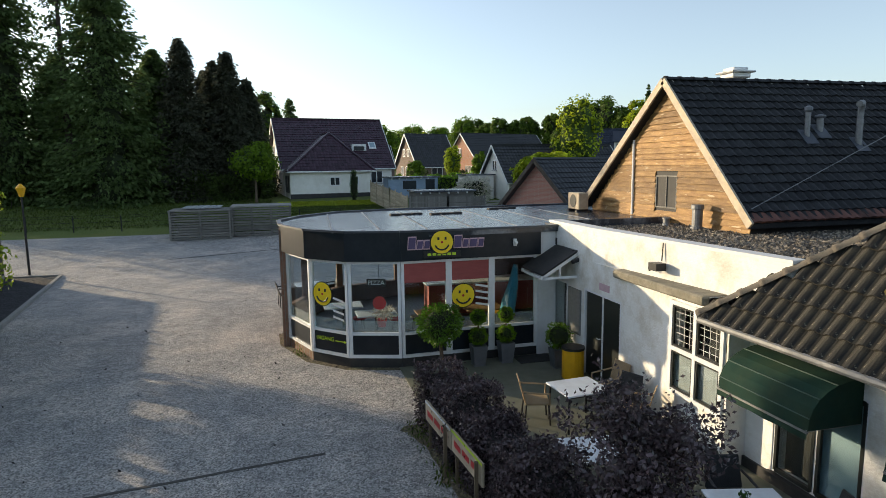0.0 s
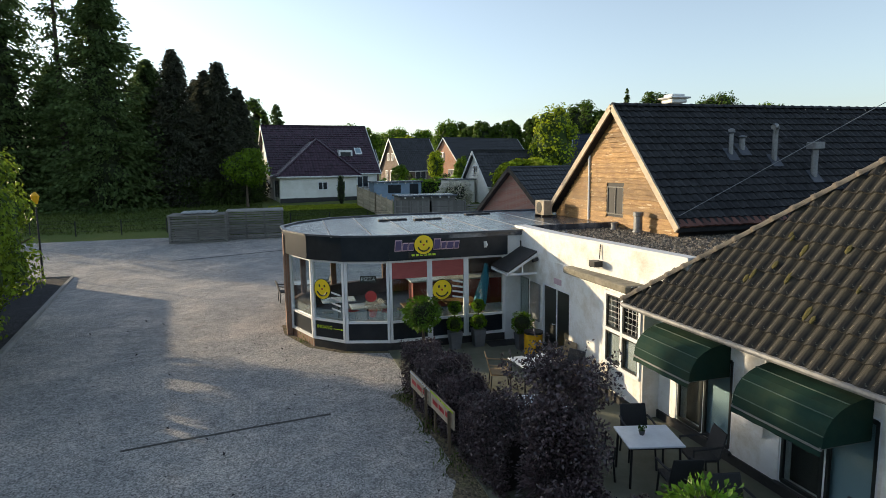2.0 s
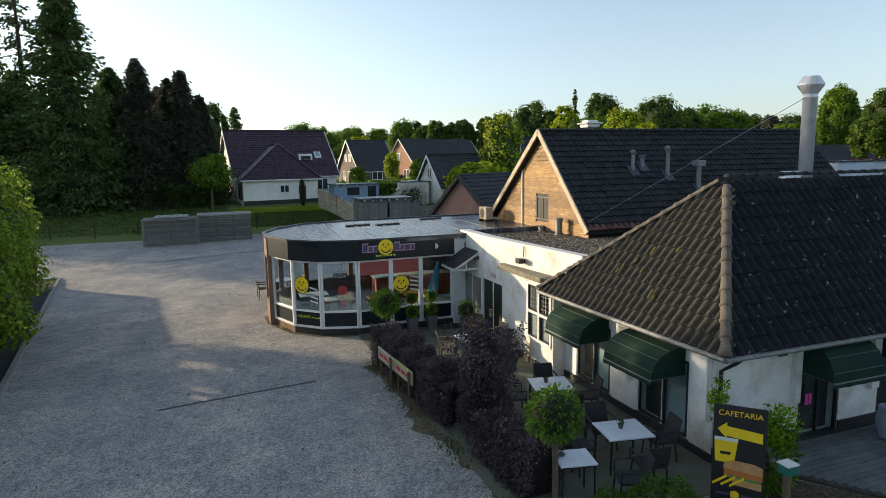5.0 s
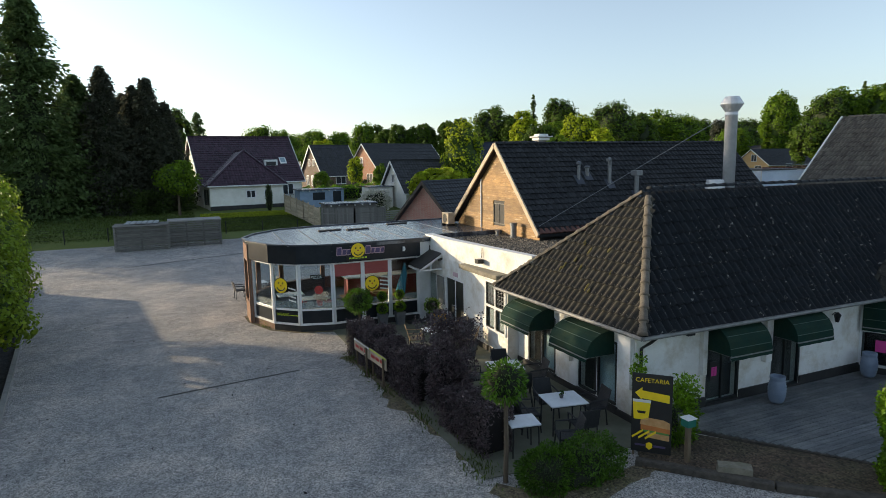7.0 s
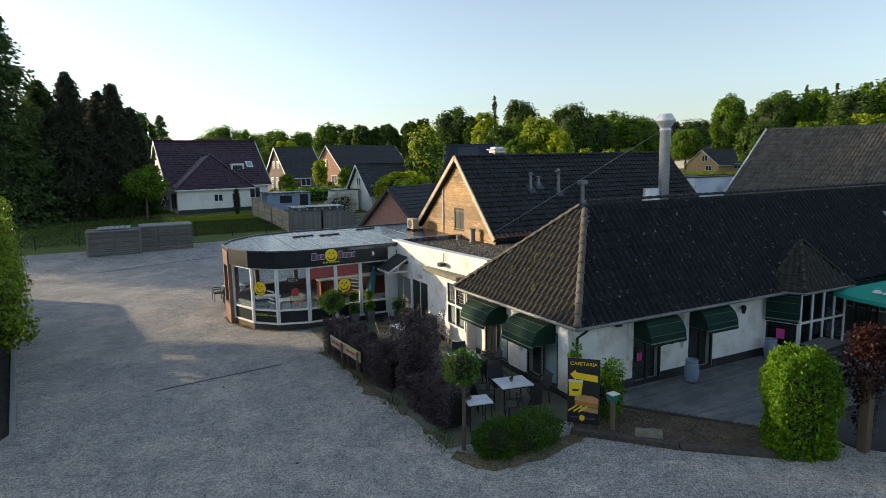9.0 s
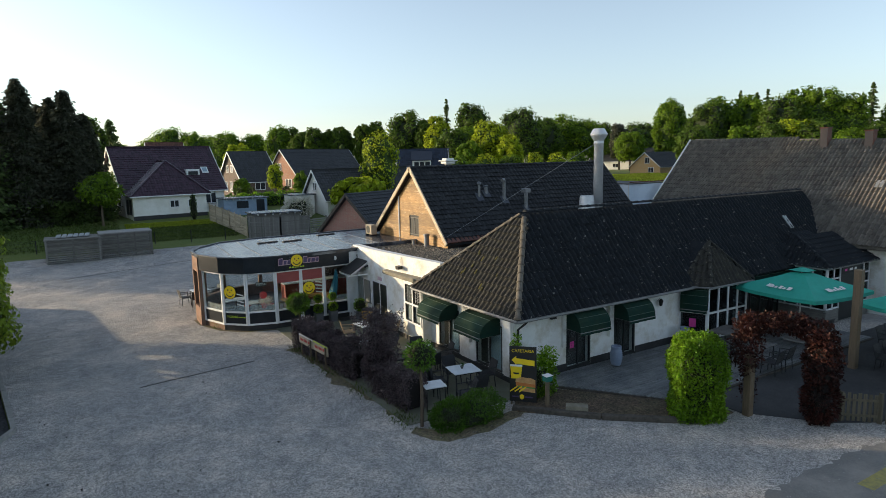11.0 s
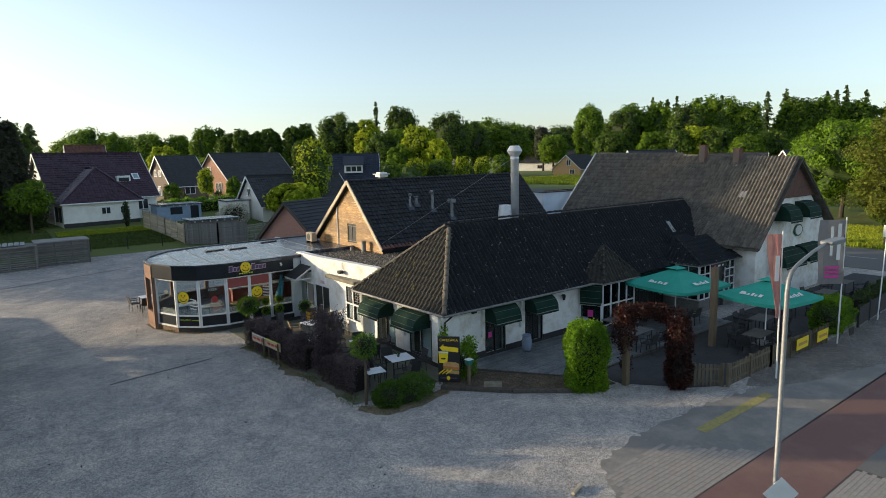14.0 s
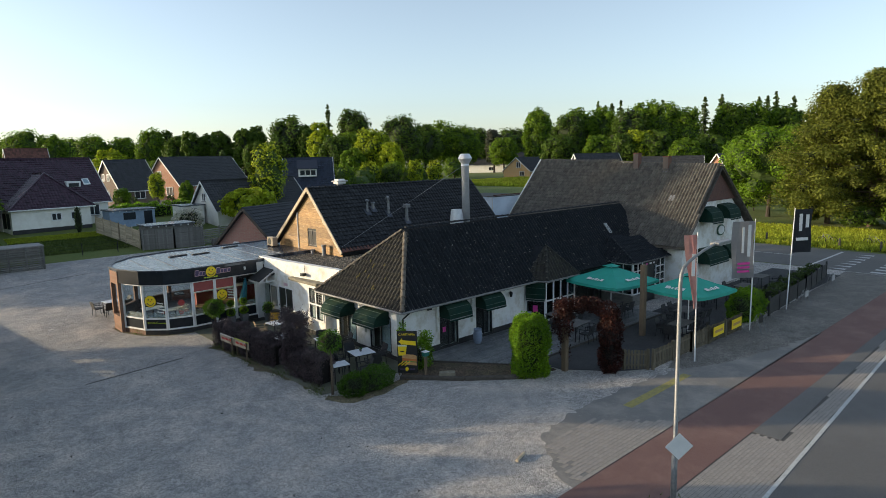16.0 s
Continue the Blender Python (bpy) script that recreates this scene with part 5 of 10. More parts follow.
tube(b, [(BX0 + 0.17, 14.9, 3.45), (BX0 + 0.17, 14.9, 5.6), (BX0 + 0.19, 14.9, 5.7)], 0.04, 8)
part("wall_pipe", b, "print_white", barn, "pale plastic wall pipe")

# ---- large farmhouse ----
big = thing("farmhouse", (24, 4, 0), "large farmhouse with brown pantile roof and white gable", "house")
GX, GY0, GY1, GZ0, GZ1 = 24.1, -2.9, 11.75, 7.95, 8.5
WX, WZ, EX, EZ2 = 19.3, 3.2, 29.3, 4.0
wb = bm_new()
solid(wb, [(WX + 0.5, GY0 + 0.35, 0), (EX - 0.6, GY0 + 0.35, 0), (EX - 0.6, GY0 + 0.35, EZ2), (GX, GY0 + 0.35, GZ0 - 0.25), (WX + 0.5, GY0 + 0.35, WZ + 0.3)], (0, GY1 - GY0 - 0.6, 0))
part("wall", wb, "white_wall", big)
rb = bm_new()
for a, b, c, d in (((WX, GY0, WZ), (GX, GY0, GZ0), (GX, GY1, GZ1), (WX, GY1, WZ + 0.2)), ((GX, GY0, GZ0), (EX, GY0, EZ2), (EX, GY1, EZ2 + 0.2), (GX, GY1, GZ1))):
    solid(rb, [a, b, c, d], (0, 0, -0.14))
part("roof_deck", rb, "tile_brown", big)
tiled(big, ((WX, GY1, WZ + 0.22), (WX, GY0, WZ + 0.02), (GX, GY0, GZ0 + 0.02), (GX, GY1, GZ1 + 0.02)), 0.2, 0.32, 0.095, "tile_brown", lift=0.03, label="grey-brown weathered pantiles")
tr = bm_new()
zt = 5.75
solid(tr, [(GX - (GX - WX) * (GZ0 - zt) / (GZ0 - WZ) + 0.15, GY0 + 0.25, zt), (GX + (EX - GX) * (GZ0 - zt) / (GZ0 - EZ2) - 0.15, GY0 + 0.25, zt), (GX, GY0 + 0.25, GZ0 - 0.3)], (0, 0.08, 0))
part("gable_cladding", tr, "tile_red", big, "dark red boarded gable top")
bb = bm_new()
bar(bb, (WX, GY1 + 0.02, WZ + 0.15), (GX, GY1 + 0.02, GZ1 + 0.02), 0.08, 0.26)
part("bargeboard", bb, "print_white", big, "white bargeboard")
bb = bm_new()
bar(bb, (WX, GY0 - 0.02, WZ - 0.05), (GX, GY0 - 0.02, GZ0 + 0.02), 0.05, 0.10)
bar(bb, (EX, GY0 - 0.02, EZ2 - 0.05), (GX, GY0 - 0.02, GZ0 + 0.02), 0.05, 0.10)
part("bargeboard", bb, "beam_wood", big, "thin dark bargeboard")
caps(big, (GX, GY0, GZ0 + 0.04), (GX, GY1, GZ1 + 0.04), 0.12, 0.42, "tile_brown")
for y, z0, z1 in ((2.9, 7.6, 8.85), (0.67, 7.75, 8.6)):
    b = bm_new()
    box(b, (GX - 0.64, y - 0.19, z0 - 0.6), (GX - 0.2, y + 0.19, z1))
    box(b, (GX - 0.67, y - 0.22, z1), (GX - 0.17, y + 0.22, z1 + 0.07))
    c = part("brick_chimney", b, "brick_dark", big, "red brick chimney stack with pale lead skirt")
    b = bm_new()
    box(b, (GX - 0.76, y - 0.25, z0 - 0.35), (GX - 0.62, y + 0.25, z0 - 0.1))
    part("lead_skirt", b, "lead", c)
sl = bm_new()
wv = Vector((GX - WX, 0, GZ0 - WZ)).normalized()
nv = Vector((-wv.z, 0, wv.x))
for y, v0, s in ((-0.55, 3.5, 0.45), (6.5, 1.4, 0.6)):
    p = Vector((WX, y, WZ)) + wv * v0 + nv * 0.2
    solid(sl, (p, p + Vector((0, -s * 0.8, 0)), p + Vector((0, -s * 0.8, 0)) + wv * s, p + wv * s), nv * 0.06)
part("roof_light", sl, "galvanised", big, "grey metal-framed roof lights")
window(big, (21.5, GY0 + 0.35, 3.9), (1, 0, 0), 1.1, 1.2, bars=(2, 1), back="room_shade")
window(big, (24.6, GY0 + 0.35, 4.3), (1, 0, 0), 1.1, 1.2, bars=(2, 1), back="room_shade")
window(big, (21.6, GY0 + 0.35, 0.7), (1, 0, 0), 2.2, 1.7, bars=(3, 1), back="room_shade")
window(big, (25.0, GY0 + 0.35, 0.7), (1, 0, 0), 2.2, 1.7, bars=(3, 1), back="room_shade")
sg = bm_new()
lathe(sg, (0, 0, 0), [(0.52, 0), (0.52, 0.05), (0.44, 0.06)], 20)
bmesh.ops.transform(sg, matrix=Matrix.Translation((24.9, GY0 + 0.33, 3.75)) @ Matrix.Diagonal((1.1, 1, 0.7, 1)) @ Matrix.Rotation(radians(90), 4, "X"), verts=sg.verts[:])
ov = part("oval_sign", sg, "print_green_dark", big, "dark green oval sign on the gable")
sg = bm_new()
lathe(sg, (0, 0, 0.062), [(0.40, 0), (0.40, 0.01)], 20)
bmesh.ops.transform(sg, matrix=Matrix.Translation((24.9, GY0 + 0.33, 3.75)) @ Matrix.Diagonal((1.1, 1, 0.7, 1)) @ Matrix.Rotation(radians(90), 4, "X"), verts=sg.verts[:])
part("sign_face", sg, "print_white", ov, "pale sign face")
# pale blue rendered box between the roofs
bl = thing("blue_rooftop_box", (19, 11, 3.3), "pale blue rendered upper storey with small black window", "building")
b = bm_new()
slab(b, [(19.4, 12.85), (23.0, 12.65), (23.0, 17), (20.3, 17), (20.0, 15.65)], 3.3, 5.76)
part("wall", b, "blue_wall", bl)
b = bm_new()
slab(b, [(19.33, 12.78), (23.1, 12.58), (23.1, 17.1), (20.2, 17.1), (19.92, 15.65)], 5.76, 5.81)
part("roof", b, "black_base", bl)
b = bm_new()
for k in range(7):
    box(b, (19.5 + k * 0.5, 12.72, 5.86), (19.8 + k * 0.5, 12.9, 5.93))
part("coping_tiles", b, "tile_red", bl, "rusty coping tiles along the roof edge")
window(bl, (20.02, 12.816, 4.7), (3.6, -0.2, 0), 0.62, 0.66, bars=(1, 1), frame_mat="black_door", back="room_shade")
b = bm_new()
for p, q in (((19.35, 12.82, 3.3), (19.35, 12.82, 5.76)), ):
    bar(b, p, q, 0.05, 0.05, (1, 0, 0))
part("corner_trim", b, "print_white", bl)

# ---- foliage ----
def leaf_sheet(name, pts, size, material, parent, seed=1, along=None, slim=0.55, droop=0.0, out=None):
    """Many small separate leaves, one folded quad each, at the points given."""
    rng = np.random.default_rng(seed)
    pts = np.asarray(pts, float)
    n = len(pts)
    a = rng.normal(size=(n, 3)) if along is None else np.asarray(along, float) + rng.normal(size=(n, 3)) * 0.35
    a[:, 2] -= droop
    a /= np.linalg.norm(a, axis=1)[:, None]
    b = np.cross(a, rng.normal(size=(n, 3)))
    if out is not None:
        o = np.asarray(out, float) + rng.normal(size=(n, 3)) * 0.38
        a = np.cross(o, a)
        a /= np.linalg.norm(a, axis=1)[:, None] + 1e-9
        b = np.cross(o, a)
    b /= np.linalg.norm(b, axis=1)[:, None] + 1e-9
    s = size * rng.uniform(0.6, 1.35, (n, 1))
    nrm = np.cross(a, b)
    v = np.stack((pts - a * s * 0.5, pts + b * s * slim * 0.5 + nrm * s * 0.12, pts + a * s * 0.5, pts - b * s * slim * 0.5 + nrm * s * 0.12), 1).reshape(-1, 3)
    me = bpy.data.meshes.new(name)
    me.vertices.add(n * 4)
    me.vertices.foreach_set("co", v.ravel())
    me.loops.add(n * 4)
    me.loops.foreach_set("vertex_index", np.arange(n * 4))
    me.polygons.add(n)
    me.polygons.foreach_set("loop_start", np.arange(n) * 4)
    me.update(calc_edges=True)
    me.materials.append(M[material])
    ob = new(name, me)
    if parent:
        hang(ob, parent)
    return ob


def blob(rng, n, c, r, fill=0.35):
    """Points near the surface of an uneven ellipsoid."""
    d = rng.normal(size=(n, 3))
    d /= np.linalg.norm(d, axis=1)[:, None]
    k = 1 - fill * rng.random((n, 1)) ** 1.6
    bump = 1 + 0.13 * np.sin(d[:, :1] * 7 + c[0]) * np.cos(d[:, 1:2] * 6 + c[1]) + 0.08 * np.sin(d[:, 2:] * 11)
    return np.asarray(c) + d * np.asarray(r) * k * bump


# An uneven lump coloured near-black for the shade within a bush.
def core(name, c, r, material, parent, seed=0):
    b = bm_new()
    bmesh.ops.create_icosphere(b, subdivisions=2, radius=1, matrix=Matrix.Translation(c) @ Matrix.Diagonal((*r, 1)))
    for v in b.verts:
        v.co += Vector(noise.noise_vector(v.co * 1.7)) * min(r) * 0.3
    return part(name, b, material, parent)


def hedge(name, line, width, height, label, leaf, twig, density, size, seed, category="hedge", z0=0.0, rough=0.08):
    """A clipped hedge along a line: near-black fill for inner shade, leaves outside, an uneven top."""
    ob = thing(name, (line[0][0], line[0][1], z0), label, category)
    rng = np.random.default_rng(seed)
    cb = bm_new()
    P, S = [], []
    for (a, b) in zip(line, line[1:]):
        va, vb = np.array(a, float), np.array(b, float)
        L = np.linalg.norm(vb - va)
        d = (vb - va) / L
        nn = np.array((-d[1], d[0]))
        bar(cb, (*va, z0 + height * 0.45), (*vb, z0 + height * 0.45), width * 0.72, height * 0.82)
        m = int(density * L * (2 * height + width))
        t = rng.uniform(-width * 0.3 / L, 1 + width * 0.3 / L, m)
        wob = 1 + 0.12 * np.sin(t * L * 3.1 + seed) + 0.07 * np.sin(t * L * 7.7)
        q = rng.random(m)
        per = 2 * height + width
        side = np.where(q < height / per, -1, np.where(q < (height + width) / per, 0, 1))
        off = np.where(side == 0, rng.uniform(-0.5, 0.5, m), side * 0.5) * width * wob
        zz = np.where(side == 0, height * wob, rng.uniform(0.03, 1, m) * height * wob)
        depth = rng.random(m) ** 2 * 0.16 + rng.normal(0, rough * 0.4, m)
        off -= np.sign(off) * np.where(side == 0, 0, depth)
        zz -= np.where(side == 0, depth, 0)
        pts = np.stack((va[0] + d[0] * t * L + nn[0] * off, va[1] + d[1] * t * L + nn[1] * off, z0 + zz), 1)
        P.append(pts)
    part("shade_core", cb, twig, ob)
    leaf_sheet("leaves", np.concatenate(P), size, leaf, ob, seed)
    return ob


def branchy(bm, base, h, r, spread, k, rng, lean=(0, 0)):
    """A tapered trunk with limbs."""
    top = Vector((base[0] + lean[0], base[1] + lean[1], base[2] + h))
    b = Vector(base)
    mid = b.lerp(top, 0.5) + Vector((rng.normal() * 0.03 * h, rng.normal() * 0.03 * h, 0))
    tube(bm, [b - Vector((0, 0, 0.15)), b + Vector((0, 0, h * 0.05)), mid, top], [r * 1.25, r, r * 0.75, r * 0.3], 8)
    for i in range(k):
        f = rng.uniform(0.4, 0.95)
        s = b.lerp(top, f)
        ang = i * 2.4 + rng.uniform(0, 0.8)
        ln = spread * rng.uniform(0.6, 1.0) * (1.15 - f * 0.5)
        e = s + Vector((math.cos(ang) * ln, math.sin(ang) * ln, ln * rng.uniform(0.25, 0.7)))
        tube(bm, [s, s.lerp(e, 0.5) + Vector((0, 0, ln * 0.06)), e], [r * 0.4, r * 0.25, r * 0.08], 5)


def unit_ball(cuts):
    b = bm_new()
    bmesh.ops.create_icosphere(b, subdivisions=cuts, radius=1)
    out = np.array([v.co[:] for v in b.verts]), np.array([[v.index for v in f.verts] for f in b.faces])
    b.free()
    return out


BALL = unit_ball(2)


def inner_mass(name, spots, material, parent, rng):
    """Lumps coloured dark for the shade inside a crown: uneven, at (centre, radii)."""
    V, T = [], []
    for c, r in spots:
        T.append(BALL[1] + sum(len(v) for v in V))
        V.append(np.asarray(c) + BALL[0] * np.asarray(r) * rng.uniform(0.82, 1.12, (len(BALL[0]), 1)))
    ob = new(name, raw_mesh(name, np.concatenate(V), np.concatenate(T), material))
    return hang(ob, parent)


def broadleaf(name, base, height, radius, label, leaf, n, size, seed, trunk=0.3, bark="bark", lobes=9, group="", category="tree", slim=0.8, clump=1.0):
    """A tree: tapered trunk, limbs, and a domed crown of many leafy lobes round an inside coloured as shade, with gaps
    between.
    """
    rng = np.random.default_rng(seed)
    ob = thing(name, base, label, category, group)
    t = bm_new()
    branchy(t, base, height * 0.8, max(0.06, height * 0.022), radius * 0.8, 7, rng)
    part("trunk", t, bark, ob)
    hh = height * (1 - trunk) * 0.5
    mid = np.array((base[0], base[1], base[2] + height - hh))
    env = np.array((radius * rng.uniform(0.9, 1.1), radius * rng.uniform(0.9, 1.1), hh))
    P, O, spots = [], [], [(mid, env * 0.6)]
    for i in range(lobes):
        zz = 1 - 1.8 * (i + 0.5) / lobes
        ang = i * 2.39996 + rng.uniform(-0.5, 0.5)
        flat = math.sqrt(max(0.0, 1 - zz * zz))
        d = np.array((math.cos(ang) * flat, math.sin(ang) * flat, zz))
        rl = radius * rng.uniform(0.32, 0.5) * (0.75 + 0.25 * clump) * (14 / max(lobes, 9)) ** 0.33
        rz = rl * rng.uniform(0.7, 0.95) * min(1.4, max(0.7, hh / radius))
        c = mid + d * (env - np.array((rl, rl, rz)) * 0.9) * rng.uniform(0.85, 1.03)
        q = blob(rng, n // lobes, c, (rl, rl, rz), 0.45)
        o = (q - c) / np.array((rl, rl, rz))
        front = o @ d > -0.25
        P.append(q[front])
        O.append(o[front] + np.array((0, 0, 0.3)))
        spots.append((c, np.array((rl, rl, rz)) * 0.55))
    inner_mass("inner_crown", spots, "crown_deep_shade" if leaf in ("leaf_beech", "leaf_pine", "leaf_mid") else "crown_shade", ob, rng)
    leaf_sheet("crown", np.concatenate(P), size, leaf, ob, seed, slim=slim, out=np.concatenate(O))
    return ob


def conifer(name, base, height, radius, label, leaf, n, size, seed, sparse=False, group="", taper=0.62):
    """A conifer: straight trunk and drooping branches of needle sprays, ragged in outline."""
    rng = np.random.default_rng(seed)
    ob = thing(name, base, label, "conifer tree", group)
    t = bm_new()
    tube(t, [(base[0], base[1], base[2] - 0.2), (base[0], base[1], base[2] + height * 0.5), (base[0], base[1], base[2] + height * 0.98)], [height * 0.016, height * 0.01, 0.03], 8)
    P, A = [], []
    per = 26
    k = n // per
    for i in range(k):
        f = rng.random() ** (1.25 if not sparse else 1.0)
        zz = 0.03 + 0.97 * f
        L = radius * (1 - zz) ** taper * rng.uniform(0.55, 1.08) + 0.15
        ang = rng.uniform(0, math.tau)
        d = np.array((math.cos(ang), math.sin(ang), 0))
        s = rng.random(per) ** 0.6
        pts = np.array(base) + np.array((0, 0, zz * height)) + d * (s * L)[:, None]
        pts[:, 2] += -0.28 * L * s ** 1.5 + 0.10 * L * s ** 4 - rng.random(per) * 0.35
        pts += rng.normal(0, 0.10 + 0.05 * L, (per, 3)) * np.array((1, 1, 0.5))
        P.append(pts)
        A.append(np.tile(d + np.array((0, 0, -0.5)), (per, 1)))
        if i % (6 if not sparse else 2) == 0:
            tube(t, [(base[0], base[1], base[2] + zz * height), tuple(np.array(base) + np.array((0, 0, zz * height - 0.2 * L)) + d * L * 0.8)], [0.05, 0.015], 4)
    part("trunk", t, "bark_dark", ob)
    if not sparse:
        mass = []
        for i in range(9):
            zz = 0.04 + 0.1 * i
            rr = radius * (1 - zz) ** taper * 0.3
            mass.append(((base[0] + rng.normal(0, rr * 0.1), base[1] + rng.normal(0, rr * 0.1), base[2] + height * zz), (rr, rr, height * 0.075)))
        # Dark lumps up the stem paint the shade between the branches.
        inner_mass("inner_crown", mass, "crown_deep_shade", ob, rng)
    leaf_sheet("needles", np.concatenate(P), size, leaf, ob, seed, np.concatenate(A), 0.5)
    return ob


# near hedges and shrubs of the terrace
hedge("copper_hedge", [(-4.15, 9.1), (-3.95, 6.5), (-3.75, 4.2)], 0.85, 1.22, "clipped dark purple copper hedge beside the terrace", "leaf_purple", "twig_shade_and_litter", 2300, 0.056, 3)
hedge("copper_hedge", [(-3.68, 2.45), (-3.5, 0.72)], 0.76, 1.14, "low dark purple hedge in front of the tables", "leaf_purple", "twig_shade_and_litter", 2300, 0.056, 4)
pb = thing("purple_bush", (-3.45, 3.35, 0), "tall ragged dark purple leaved bush", "bush")
core("shade_core", (-3.5, 3.3, 1.0), (0.36, 0.36, 0.9), "twig_shade_and_litter", pb)
rng = np.random.default_rng(8)
P = [blob(rng, 4680, (-3.55, 3.15, 0.75), (0.62, 0.55, 0.8), 0.5), blob(rng, 3060, (-3.7, 3.15, 1.55), (0.42, 0.42, 0.7), 0.6), blob(rng, 3060, (-3.2, 3.55, 1.7), (0.5, 0.5, 0.75), 0.6), blob(rng, 1620, (-3.5, 3.65, 2.3), (0.4, 0.4, 0.42), 0.8), blob(rng, 1260, (-3.05, 3.2, 2.15), (0.3, 0.32, 0.45), 0.8), blob(rng, 1440, (-3.3, 2.8, 1.35), (0.42, 0.36, 0.55), 0.7)]
for k in range(60):
    a = rng.uniform(0, math.tau)
    p = np.array((-3.4 + 0.6 * math.cos(a), 3.4 + 0.6 * math.sin(a), rng.uniform(1.6, 2.4)))
    e = p + np.array((0.32 * math.cos(a), 0.32 * math.sin(a), rng.uniform(0.2, 0.42)))
    P.append(p + (e - p) * rng.random((16, 1)) + rng.normal(0, 0.03, (16, 3)))
leaf_sheet("leaves", np.concatenate(P), 0.062, "leaf_purple", pb, 8)


def ball_tree(base, z0, z1, r, label, stem, seed, name="standard_tree", n=1500, size=0.075, leaf="leaf_laurel", pot=0.0):
    ob = thing(name, base, label, "small tree")
    t = bm_new()
    tube(t, [(base[0], base[1], base[2]), (base[0] + 0.02, base[1], base[2] + (z0 - base[2]) * 0.6), (base[0], base[1], z0 + 0.2)], [stem * 1.1, stem, stem * 0.8], 8)
    part("trunk", t, "bark", ob)
    c = (base[0], base[1], (z0 + z1) / 2)
    core("shade_core", c, (r * 0.7, r * 0.7, (z1 - z0) * 0.36), "twig_shade_green", ob)
    rg = np.random.default_rng(seed)
    leaf_sheet("crown", blob(rg, n, c, (r, r, (z1 - z0) / 2), 0.3), size, leaf, ob, seed, droop=0.5)
    return ob


ball_tree((-3.88, -0.45, 0), 1.68, 2.58, 0.47, "round-headed green standard tree on a pale stem", 0.05, 11)
ball_tree((-3.45, 11.75, 0), 0.8, 1.8, 0.55, "round-headed green standard tree before the pavilion", 0.05, 12, n=3600, size=0.06)
gb2 = thing("green_bush", (-2.8, -1.0, 0), "low rounded green bush at the gravel edge", "bush")
core("shade_core", (-2.65, -0.95, 0.3), (0.95, 0.44, 0.36), "twig_shade_green", gb2)
rng = np.random.default_rng(15)
leaf_sheet("leaves", np.concatenate([blob(rng, 6000, (-3.12, -0.95, 0.32), (0.70, 0.55, 0.5), 0.25), blob(rng, 6000, (-2.2, -1.0, 0.38), (0.75, 0.58, 0.52), 0.25)]), 0.06, "leaf_shrub", gb2, 15)
cl = thing("laurel_bush", (0.15, -0.5, 0), "bright green laurel bush at the building corner", "bush")
rng = np.random.default_rng(16)
core("shade_core", (0.2, -0.55, 0.5), (0.3, 0.3, 0.5), "twig_shade_green", cl)
leaf_sheet("leaves", np.concatenate([blob(rng, 2600, (0.42, -0.6, 0.62), (0.62, 0.5, 0.78), 0.5), blob(rng, 700, (0.62, -0.7, 1.25), (0.4, 0.34, 0.42), 0.7), blob(rng, 300, (0.1, 0.2, 1.5), (0.25, 0.15, 0.5), 0.8)]), 0.085, "leaf_lime", cl, 16)
lh = thing("laurel_hedge", (3.2, -4.35, 0), "big clipped bright yellow-green laurel hedge block", "hedge")
core("shade_core", (3.2, -4.35, 1.1), (0.62, 0.56, 1.15), "twig_shade_green", lh)
rng = np.random.default_rng(17)
q = rng.uniform(-1, 1, (19000, 3))
ax = rng.integers(0, 3, 19000)
q[np.arange(19000), ax] = np.sign(q[np.arange(19000), ax]) * (1 - rng.random(19000) ** 2 * 0.25)
q = q * (1 - 0.10 * (np.abs(q).sum(1, keepdims=True) - 1.6).clip(0, 2))
ca, sa = math.cos(-0.6), math.sin(-0.6)
q[:, :2] *= (1 + 0.10 * np.sin(q[:, 2:3] * 5) + rng.normal(0, 0.05, (19000, 1)))
lx = 3.2 + (q[:, 0] * ca - q[:, 1] * sa) * 0.75
ly = -4.35 + (q[:, 0] * sa + q[:, 1] * ca) * 0.66
leaf_sheet("leaves", np.stack((lx, ly, 1.18 + q[:, 2] * (1.2 + 0.09 * np.sin(q[:, 0] * 4) * np.cos(q[:, 1] * 5)) + rng.normal(0, 0.06, 19000)), 1), 0.092, "leaf_lime", lh, 17)
# beech arch over the patio entrance
ar = thing("beech_arch", (5.0, -6.0, 0), "copper beech hedge trained into an arch", "hedge")
rng = np.random.default_rng(19)
core("shade_core", (5.5, -6.65, 1.3), (0.32, 0.32, 1.4), "twig_shade_and_litter", ar)
P = [blob(rng, 2600, (5.5, -6.65, 0.7), (0.5, 0.5, 0.85)), blob(rng, 2600, (5.5, -6.65, 1.8), (0.52, 0.52, 0.95)), blob(rng, 700, (5.4, -6.5, 2.65), (0.5, 0.5, 0.4)),
     blob(rng, 1300, (4.35, -5.15, 2.1), (0.46, 0.46, 0.8), 0.6), blob(rng, 900, (4.4, -5.2, 2.75), (0.5, 0.45, 0.4), 0.6), blob(rng, 800, (4.75, -5.7, 2.85), (0.45, 0.45, 0.34), 0.7), blob(rng, 800, (5.1, -6.1, 2.85), (0.45, 0.45, 0.34), 0.7),
     blob(rng, 400, (4.7, -5.0, 0.9), (0.22, 0.3, 0.9), 0.7)]
leaf_sheet("leaves", np.concatenate(P), 0.10, "leaf_copper", ar, 19)
t = bm_new()
box(t, (4.3, -5.32, 0), (4.52, -5.1, 1.85))
part("post", t, "post_wood", ar, "weathered wooden post", bevel=0.015)
